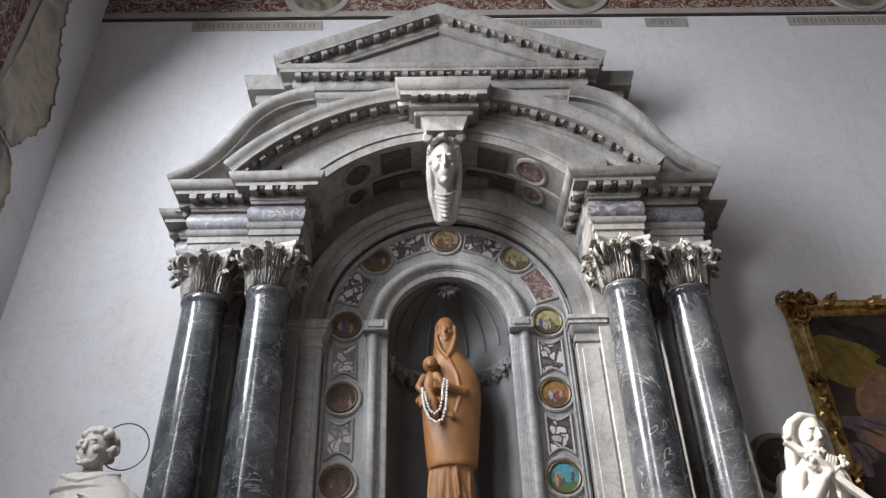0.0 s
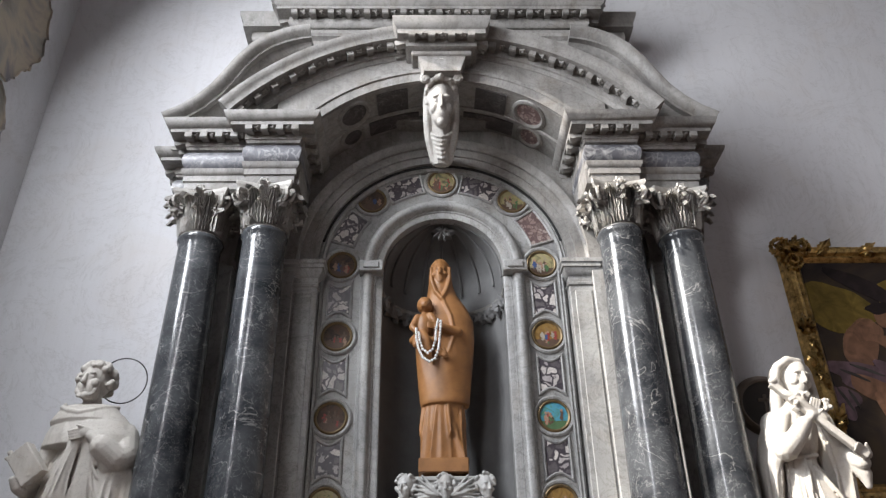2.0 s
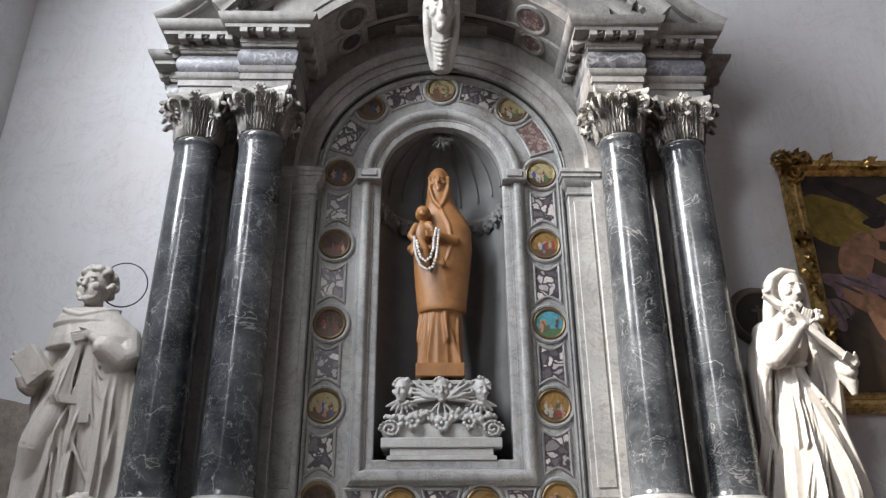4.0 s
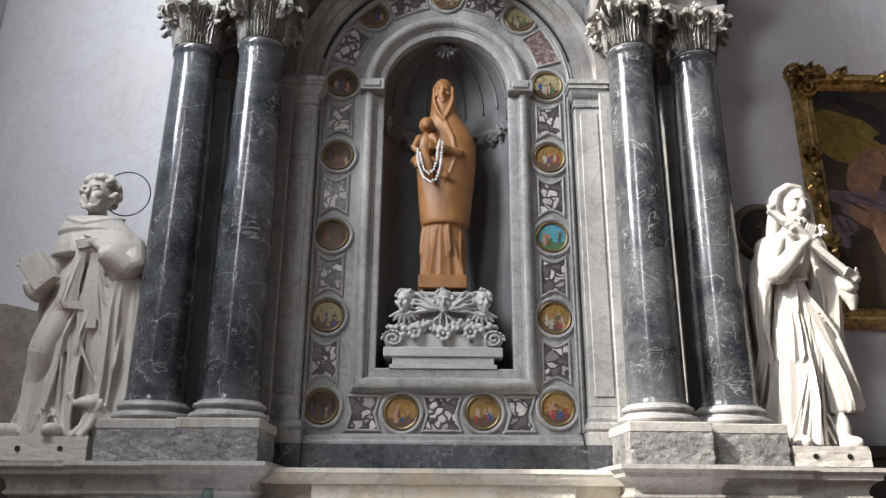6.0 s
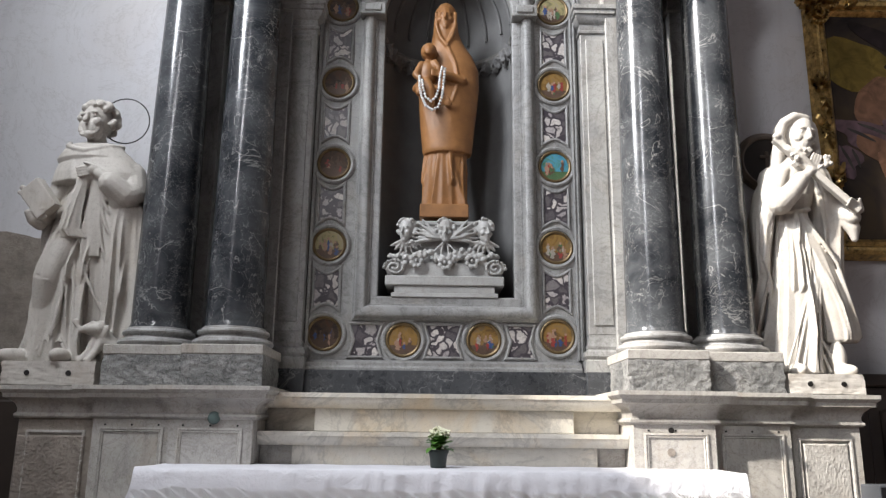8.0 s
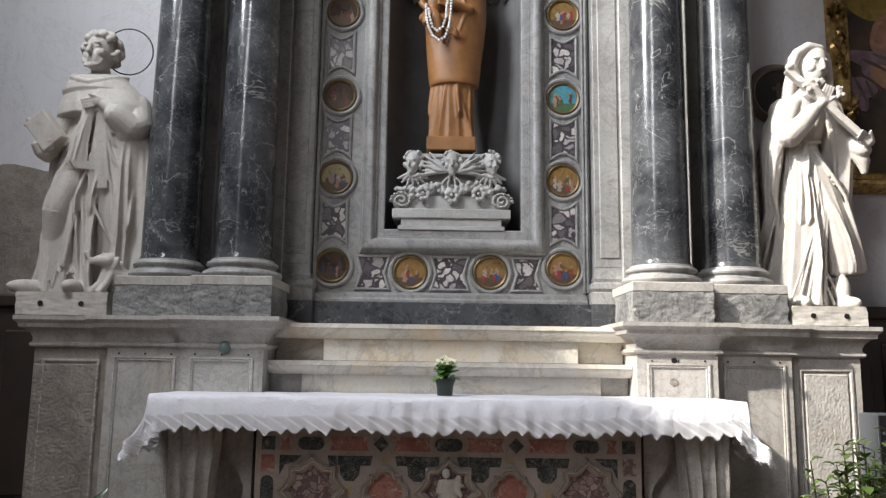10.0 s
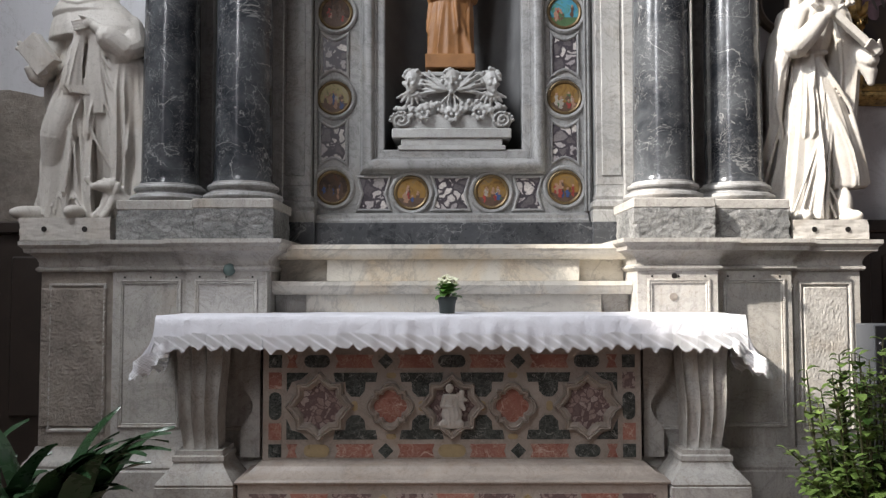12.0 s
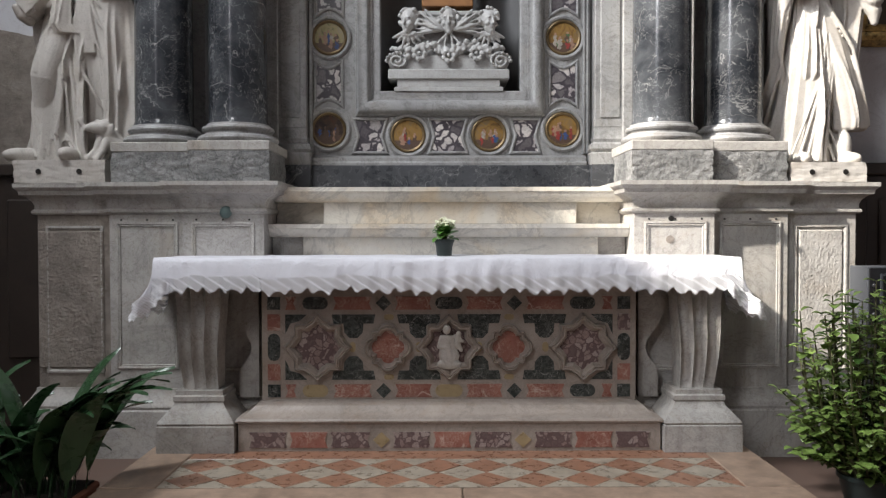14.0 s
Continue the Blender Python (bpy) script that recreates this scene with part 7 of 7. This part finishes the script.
b.inputs["Roughness"].default_value = 0.9
ls.new(thread, b.inputs["Alpha"])
bump_node(ns, ls, b, (thread, 0.6, 0.004))
M_LACE = m
bm = bmesh.new()
NL = 640
tops = []
for i in range(NL + 1):
    x = CL + (CRT - CL) * i / NL
    y = CF - 0.026 - ripple(x, 1) * 0.5
    ph = (x * 13.2) % 1.0
    tooth = abs(ph - 0.5) * 2
    low = 0.812 + 0.028 * tooth + 0.004 * math.sin(x * 140) + cloth_drop(x)
    hi = 0.9 + cloth_drop(x)
    tops.append([bm.verts.new((x, y - 0.004 * f, hi + (low - hi) * f)) for f in (0, 0.5, 1)])
for a, b2 in zip(tops, tops[1:]):
    for k in range(2):
        bm.faces.new((a[k], b2[k], b2[k + 1], a[k + 1]))
part("lace_border", bm, M_LACE, clo, "white crocheted lace with pointed edge")
for s, xe in ((-1, CL), (1, CRT)):
    bm = bmesh.new()
    strip = []
    for i in range(60):
        y = CB + (CF - 0.03 - CB) * i / 59
        wob = 0.022 * math.sin(3 + y * 26)
        tooth = abs((y * 16.5) % 1.0 - 0.5) * 2
        x = xe + s * (0.095 + wob)
        strip.append([bm.verts.new((x + s * 0.03 * f * f, y - 0.012 * f, 0.755 - (0.09 - 0.025 * tooth) * f + 0.008 * math.sin(y * 30))) for f in (0, 0.5, 1)])
    # corner that falls forward in soft folds
    for i in range(1, 26):
        f0 = i / 25
        x = xe + s * 0.1 - s * (0.19 * f0)
        y = CF - 0.045 - 0.03 * math.sin(f0 * 9)
        tooth = abs((f0 * 4.0) % 1.0 - 0.5) * 2
        top, low = 0.76 + (0.885 - 0.76) * f0, 0.665 + (0.81 - 0.665) * f0 ** 1.3 + 0.02 * tooth
        strip.append([bm.verts.new((x, y, top + (low - top) * f)) for f in (0, 0.5, 1)])
    for a, b2 in zip(strip, strip[1:]):
        for k in range(2):
            bm.faces.new((a[k], b2[k], b2[k + 1], a[k + 1]))
    part("lace_border", bm, M_LACE, clo, "white crocheted lace with pointed edge")

# ---- potted flower on the table ----
PXF, PYF = -0.045, -0.8


def leaf_mesh(length, width, droop, mat, fold=0.15, nv=7, nu=4):
    bm = bmesh.new()
    rows = []
    for j in range(nv + 1):
        t = j / nv
        w = width * math.sin(math.pi * min(1, t * 0.96 + 0.03)) ** 0.75
        a = droop * t
        cy, cz = length * t * math.cos(a * 0.6), length * t * math.sin(0.5 - a * 0.6)
        rows.append([bm.verts.new((w * u, -cy, cz + abs(u) * w * fold)) for u in [2 * i / nu - 1 for i in range(nu + 1)]])
    for a, b in zip(rows, rows[1:]):
        for i in range(nu):
            bm.faces.new((a[i], a[i + 1], b[i + 1], b[i]))
    return mesh_of(bm, mat, 60)


pot = thing("potted_flower", "small white-flowered pot plant in a dark green pot on the cloth", "potted plant", (PXF, PYF, 0.999))
part("pot", lathe([(0.02, 0.0), (0.042, 0.0), (0.046, 0.05), (0.053, 0.075), (0.057, 0.075), (0.057, 0.09), (0.05, 0.09), (0.047, 0.078), (0.01, 0.075)], seg=28), M_POT, pot)
KL = [leaf_mesh(0.075, 0.027, d, plain("kalanchoe_leaf", (0.1, 0.24, 0.04), 0.35, 0, 0.3), 0.25) for d in (0.4, 0.9)]
rnd = random.Random(8)
for k in range(30):
    a, e = rnd.uniform(0, 360), rnd.uniform(-30, 25)
    z = 0.085 + rnd.uniform(0, 0.055)
    share("leaf", KL[k % 2], pot, pose(0, 0, z, 0, 0, a) @ pose(0, -0.012, 0, e, 0, 0) @ Matrix.Diagonal((1, 1, 1, 1)))
flower = bmesh.new()
for j in range(5):
    bmesh.ops.create_icosphere(flower, subdivisions=1, radius=0.008, matrix=Matrix.Translation((0.008 * math.cos(j * 1.257), 0.008 * math.sin(j * 1.257), 0)) @ Matrix.Diagonal((1, 1, 0.7, 1)))
FLOWER = mesh_of(flower, M_PETAL)
for k in range(34):
    a, r = rnd.uniform(0, 6.28), 0.055 * math.sqrt(rnd.random())
    z = 0.195 + rnd.uniform(-0.02, 0.015) - r * 0.3
    share("blossom", FLOWER, pot, pose(r * math.cos(a), r * math.sin(a), z, rnd.uniform(-40, 40), rnd.uniform(-40, 40), 0))
    if k % 3 == 0:
        st = bmesh.new()
        limb(st, [(0.2 * r * math.cos(a), 0.2 * r * math.sin(a), 0.09), (r * math.cos(a), r * math.sin(a), z)], [0.003, 0.0025], 5)
        part("stalk", st, M_STEM, pot)

# ---- broad-leaved plant in a terracotta trough ----
asp = thing("aspidistra_plant", "dark green broad-leaved plant in a terracotta trough", "potted plant", (-2.1, -1.6, FLOOR_Z))
tr = bmesh.new()
block(-0.45, 0.40, -0.17, 0.17, 0.0, 0.1, 0.01, tr)
block(-0.46, 0.41, -0.18, 0.18, 0.095, 0.13, 0.01, tr)
part("trough", tr, M_TERRACOTTA, asp)
part("soil", block(-0.44, 0.39, -0.16, 0.16, 0.12, 0.137, 0), M_SOIL, asp)


def blade(length, width, bend, twist, seed):
    """A long pleated leaf on a thin stalk that arches over."""
    bm, nv, nu = bmesh.new(), 16, 8
    rows = []
    y = z = 0.0
    for j in range(nv + 1):
        t = j / nv
        ang = radians(84) - bend * t ** 1.5
        if j:
            y, z = y - length / nv * math.cos(ang), z + length / nv * math.sin(ang)
        w = 0.006 if t < 0.12 else width * max(0.02, math.sin(math.pi * ((t - 0.12) / 0.88) ** 0.85)) ** 0.8
        tw = twist * t
        rows.append([bm.verts.new((w * u * math.cos(tw), y + w * u * math.sin(tw) - (0.2 * w * abs(u)) * math.sin(ang), z + 0.2 * w * abs(u) * math.cos(ang) + 0.006 * math.sin(t * 14 + u * 2 + seed) * (t > 0.3))) for u in [2 * i / nu - 1 for i in range(nu + 1)]])
    for a, b in zip(rows, rows[1:]):
        for i in range(nu):
            bm.faces.new((a[i], a[i + 1], b[i + 1], b[i]))
    return bm


rnd = random.Random(21)
for k in range(90):
    L, w = (rnd.uniform(0.5, 0.8), rnd.uniform(0.045, 0.068)) if k < 52 else (rnd.uniform(0.32, 0.55), rnd.uniform(0.045, 0.065))
    px = rnd.uniform(-0.4, 0.36) if k > 22 else rnd.uniform(0.22, 0.4)
    yaw = rnd.uniform(-170, 170) if k > 22 else rnd.uniform(50, 120)
    me = mesh_of(blade(L, w, rnd.uniform(0.9, 1.8) if k < 23 else rnd.uniform(0.8, 1.9) if k < 52 else rnd.uniform(1.4, 2.3), rnd.uniform(-0.7, 0.7), k), M_LEAF, 70)
    share("leaf", me, asp, pose(px, rnd.uniform(-0.12, 0.12), 0.13, 0, 0, yaw))

# ---- leafy shrub in a pot ----
sh = thing("leafy_shrub", "bushy green shrub with small leaves in a dark pot", "shrub", (2.0, -1.38, FLOOR_Z))
part("pot", lathe([(0.05, 0), (0.1, 0), (0.13, 0.12), (0.14, 0.12), (0.14, 0.14), (0.12, 0.14), (0.11, 0.11), (0.01, 0.11)], seg=32), M_POT, sh)
M_BUSH2 = plain("mid_green_leaf", (0.09, 0.19, 0.04), 0.4, 0, 0.4, 8)
SL = [leaf_mesh(l, w, d, mt, 0.3, 4, 2) for l, w, d, mt in ((0.052, 0.02, 0.5, M_BUSH), (0.06, 0.023, 0.9, M_BUSH), (0.055, 0.022, 0.7, M_BUSH2), (0.045, 0.019, 1.1, M_BUSH))]
rnd = random.Random(33)
leaves = bmesh.new()
stems = []
for k in range(34):
    a = rnd.uniform(0, 6.28)
    r = 0.36 * math.sqrt(rnd.random())
    hgt = 0.42 + 0.55 * (1 - (r / 0.4) ** 2) * rnd.uniform(0.6, 1.0)
    stems.append(((0.05 * math.cos(a), 0.05 * math.sin(a), 0.1), (r * 0.75 * math.cos(a), r * 0.75 * math.sin(a), 0.12 + hgt * 0.4), (r * math.cos(a), r * math.sin(a), 0.22 + hgt * 0.9)))
for k in range(26):
    a = rnd.uniform(2.2, 6.2)
    r, hgt = rnd.uniform(0.25, 0.42), rnd.uniform(0.05, 0.5)
    stems.append(((0.05 * math.cos(a), 0.05 * math.sin(a), 0.1), (r * 0.6 * math.cos(a), r * 0.6 * math.sin(a), 0.12 + hgt * 0.6), (r * math.cos(a), r * math.sin(a), 0.1 + hgt)))
stems.append(((-0.05, -0.02, 0.22), (-0.18, -0.04, 0.6), (-0.2, -0.04, 1.0)))
stems.append(((-0.05, -0.02, 0.22), (-0.32, -0.04, 0.55), (-0.36, -0.05, 0.93)))
count = 0
for st in stems:
    pts = [Vector(p) for p in st]
    b3 = bmesh.new()
    limb(b3, pts, [0.008, 0.006, 0.003], 6)
    part("stem", b3, M_STEM, sh)
    for j in range(15):
        f = 0.25 + 0.75 * j / 14
        p = pts[0].lerp(pts[1], f * 2) if f < 0.5 else pts[1].lerp(pts[2], f * 2 - 1)
        for s in (0, 1):
            yaw = j * 95 + s * 180 + rnd.uniform(-25, 25)
            m4 = pose(p.x, p.y, p.z, 0, 0, yaw) @ pose(0, -0.004, 0, rnd.uniform(-25, 30), 0, 0) @ Matrix.Diagonal((1.1, 1.1, 1.1, 1))
            me = SL[rnd.randrange(4)]
            if p.y < 0.05 and count < 300:
                share("leaf", me, sh, m4)
                count += 1
            else:
                tmp = bmesh.new()
                tmp.from_mesh(me)
                merge(leaves, tmp, m4)
tagged(part("foliage", leaves, M_BUSH, sh), kind="stuff")

# ---- steel offering box ----
box = thing("offering_box", "grey and black steel offering box on a post", "offering box", (2.15, -1.09, FLOOR_Z))
part("case", block(0, 0.36, 0.0, 0.18, 0.80, 1.125, 0.005), M_BOXMETAL, box)
part("front_plate", block(0.004, 0.356, -0.008, 0.002, 0.805, 1.12, 0.003), M_BOXFACE, box)
part("frame", sweep([(0.06, 0.84), (0.06, 1.09), (0.33, 1.09), (0.33, 0.84)], [(0, -0.006), (0, -0.018), (0.01, -0.018), (0.012, -0.006)], facing, closed=True), M_BOXMETAL, box)
for z in (0.88, 1.03):
    part("bolt", ring(0.03, z, [(0.001, -0.02), (0.008, -0.019), (0.011, -0.012), (0.011, -0.006)], 14), plain("steel_bolt", (0.4, 0.4, 0.42), 0.3, 0.9), box)
part("post", block(0.06, 0.3, 0.03, 0.15, 0.03, 0.80, 0.004), M_BOXFACE, box)
part("foot_plate", block(-0.02, 0.38, -0.05, 0.23, 0.0, 0.03, 0.004), M_BOXFACE, box)

# ---- framed painting on the wall ----
pic = thing("framed_painting", "dark oil painting in a carved gilt frame on the wall", "painting")
X0, X1, Z0, Z1, PY = 2.65, 5.0, 2.40, 4.40, WALL_Y
M_CANVAS = painting("dark_oil_ground", [(0.3, (0.012, 0.01, 0.011)), (0.5, (0.03, 0.022, 0.018)), (0.7, (0.055, 0.038, 0.022))], 1.3, 0.3)
part("canvas", block(X0 + 0.1, X1, PY - 0.05, PY - 0.02, Z0 + 0.08, Z1 - 0.1, 0), M_CANVAS, pic)
COL = {"olive": (0.13, 0.09, 0.02), "flesh": (0.16, 0.085, 0.052), "violet": (0.11, 0.07, 0.08), "smoke": (0.05, 0.045, 0.04), "dark": (0.02, 0.014, 0.014)}
MC = {k: painting("paint_" + k, [(0.3, tuple(v * 0.55 for v in c)), (0.55, c), (0.75, tuple(v * 1.35 for v in c))], 6, 0.35) for k, c in COL.items()}


def dab(cx, cz, w, h, rot, key, lift, lump=0.12, seed=0):
    o = []
    for i in range(28):
        a = 2 * math.pi * i / 28
        r = 1 + lump * math.sin(3 * a + seed) + lump * 0.5 * math.sin(5 * a + 2 * seed)
        x, z = w * r * math.cos(a), h * r * math.sin(a)
        c, s = math.cos(radians(rot)), math.sin(radians(rot))
        o.append((cx + c * x - s * z, cz + s * x + c * z))
    part("painted_form", plate(o, PY - 0.052 - lift, PY - 0.045), MC[key], pic)


for a in ((3.03, 3.86, 0.27, 0.2, -15, "olive", 0.001, 0.15, 1), (3.6, 3.95, 0.3, 0.16, 20, "olive", 0.0011, 0.15, 2), (3.3, 4.02, 0.36, 0.07, -32, "dark", 0.0014, 0.08, 3), (3.12, 3.56, 0.13, 0.2, -22, "flesh", 0.0018, 0.08, 3), (3.2, 3.66, 0.12, 0.09, 15, "flesh", 0.002, 0.1, 4), (3.36, 3.55, 0.17, 0.055, -24, "flesh", 0.0022, 0.08, 5), (3.36, 3.77, 0.075, 0.095, 12, "flesh", 0.0024, 0.06, 4), (3.33, 3.85, 0.09, 0.05, 10, "dark", 0.0026, 0.12, 6), (3.05, 3.31, 0.24, 0.11, -12, "violet", 0.0028, 0.2, 6), (3.32, 3.3, 0.18, 0.08, -24, "violet", 0.003, 0.2, 7), (3.12, 3.2, 0.19, 0.085, -26, "flesh", 0.0032, 0.06, 7), (3.2, 3.02, 0.07, 0.18, 22, "flesh", 0.0034, 0.06, 8), (2.87, 3.12, 0.1, 0.13, 25, "violet", 0.0036, 0.25, 8), (3.45, 3.0, 0.12, 0.17, 12, "violet", 0.0038, 0.2, 9), (3.5, 2.68, 0.32, 0.11, 5, "smoke", 0.004, 0.15, 9), (4.1, 3.3, 0.25, 0.4, 10, "dark", 0.0042, 0.15, 10)):
    dab(*a)
for x0, z0, x1, z1 in ((2.9, 3.36, 3.1, 3.26), (2.98, 3.4, 3.22, 3.3), (2.84, 3.22, 2.92, 3.04), (3.4, 3.12, 3.5, 2.9), (2.92, 3.2, 2.97, 3.06)):
    d = math.degrees(math.atan2(z1 - z0, x1 - x0))
    dab((x0 + x1) / 2, (z0 + z1) / 2, math.hypot(x1 - x0, z1 - z0) / 2, 0.012, d, "smoke", 0.0045, 0.1, x0)
GP = [(-0.02, PY - 0.02), (0.0, PY - 0.07), (0.02, PY - 0.085), (0.045, PY - 0.075), (0.06, PY - 0.1), (0.085, PY - 0.11), (0.11, PY - 0.1), (0.125, PY - 0.07), (0.14, PY - 0.02)]
part("frame_moulding", sweep([(X0 + 0.16, Z0 + 0.12), (X0 + 0.16, Z1 - 0.14), (X1, Z1 - 0.14), (X1, Z0 + 0.12)], [(-o, y) for o, y in GP], facing, closed=True), M_GILT, pic)


def gilt_leaf(length, width):
    bm, nv, nu = bmesh.new(), 8, 4
    rows = []
    for j in range(nv + 1):
        t = j / nv
        w = width * math.sin(math.pi * (0.08 + 0.9 * t)) * (1 + 0.25 * math.cos(t * 19))
        rows.append([bm.verts.new((w * u, -0.02 - 0.035 * math.sin(math.pi * t) - 0.03 * t * t + 0.02 * abs(u), length * t)) for u in [2 * i / nu - 1 for i in range(nu + 1)]])
    for a, b in zip(rows, rows[1:]):
        for i in range(nu):
            bm.faces.new((a[i], a[i + 1], b[i + 1], b[i]))
    bmesh.ops.solidify(bm, geom=bm.faces[:], thickness=0.012)
    return mesh_of(bm, M_GILT, 60)


GL = [gilt_leaf(0.12, 0.03), gilt_leaf(0.09, 0.026), gilt_leaf(0.15, 0.034)]
rnd = random.Random(4)
fx = X0 + 0.085
for z, n in ((3.62, 7), (3.3, 6), (2.9, 6)):
    for k in range(n):
        share("carved_leaf", GL[k % 3], pic, pose(fx + rnd.uniform(-0.03, 0.03), PY - 0.085, z + rnd.uniform(-0.05, 0.05), rnd.uniform(-10, 10), rnd.uniform(-38, 38) + (180 if k % 3 == 0 else 0), rnd.uniform(-30, 30)))
x = X0 + 0.35
while x < X1 - 0.1:
    for k in range(4):
        share("carved_leaf", GL[k % 3], pic, pose(x + rnd.uniform(-0.04, 0.04), PY - 0.085, Z1 - 0.085 + rnd.uniform(-0.02, 0.02), 0, 70 + rnd.uniform(-35, 35), rnd.uniform(-20, 20)))
    x += 0.3
cor = bmesh.new()
for cx2, cz2, r0, sg in ((-0.02, 0.0, 0.1, 1), (0.12, 0.015, 0.085, -1), (0.03, -0.11, 0.085, -1)):
    for j in range(34):
        a, r = j * 0.36 * sg + 1.0, r0 * (1 - j / 40)
        ball(cor, X0 + 0.06 + cx2 + r * math.cos(a), PY - 0.1 - 0.001 * j, Z1 - 0.05 + cz2 + r * math.sin(a), 0.02 - 0.0003 * j, 0.03, 0.02 - 0.0003 * j, sub=1)
part("corner_scroll", cor, M_GILT, pic, "carved gilt corner scroll")
for k in range(22):
    a = rnd.uniform(0, 360)
    share("carved_leaf", GL[k % 3], pic, pose(X0 + 0.08 + 0.03 * math.cos(radians(a)), PY - 0.09, Z1 - 0.07 + 0.03 * math.sin(radians(a)), 0, a, rnd.uniform(-25, 25)))

# ---- round relief on the wall beside the statue ----
rd = thing("wall_roundel", "round dark plaque in a stone frame on the wall", "plaque", (2.31, WALL_Y, 3.10))
part("plaque", disc(0, 0, 0.18, -0.02, 0.0), M_WOODDARK, rd)
part("frame", ring(0, 0, [(0.17, -0.01), (0.175, -0.04), (0.19, -0.05), (0.205, -0.04), (0.215, -0.035), (0.23, -0.0)]), plain("brown_stone_frame", (0.2, 0.16, 0.13), 0.7), rd)
cross = block(-0.012, 0.012, -0.03, -0.015, -0.07, 0.08, 0.003)
block(-0.05, 0.05, -0.03, -0.015, 0.025, 0.05, 0.003, cross)
part("relief", cross, plain("dim_relief", (0.12, 0.09, 0.07), 0.6), rd)

# ---- small relief in the middle of the altar front ----
bm = bmesh.new()
loft(bm, [(0.415, -0.02, -0.872, 0.03, 0.022, 0.008), (0.46, -0.02, -0.872, 0.045, 0.026, 0.008), (0.52, -0.025, -0.872, 0.034, 0.024, 0.004), (0.555, -0.025, -0.872, 0.028, 0.02, 0.0)], folds=((6, 5, 0.3, 0.9),), n=40)
ball(bm, -0.03, -0.882, 0.582, 0.017, 0.018, 0.022)
ball(bm, 0.02, -0.888, 0.562, 0.012, 0.013, 0.015)
limb(bm, [(0.018, -0.885, 0.55), (0.015, -0.885, 0.515), (0.03, -0.89, 0.49)], [0.013, 0.014, 0.009], 8)
limb(bm, [(-0.05, -0.88, 0.545), (-0.06, -0.885, 0.505), (-0.02, -0.89, 0.5)], [0.012, 0.012, 0.009], 8)
limb(bm, [(0.005, -0.88, 0.55), (0.035, -0.885, 0.53)], [0.011, 0.009], 8)
for s in (-1, 1):
    ball(bm, -0.02 + s * 0.03, -0.88, 0.425, 0.022, 0.015, 0.018)
ball(bm, -0.02, -0.87, 0.412, 0.06, 0.02, 0.014)
bmesh.ops.scale(bm, vec=(1.3, 1.1, 1.2), space=Matrix.Translation((0.02, 0.855, -0.5)), verts=bm.verts)
fused("small_relief", bm, M_STATUE, "small white marble relief of a seated mother and child", "relief", 0.0035, 1)
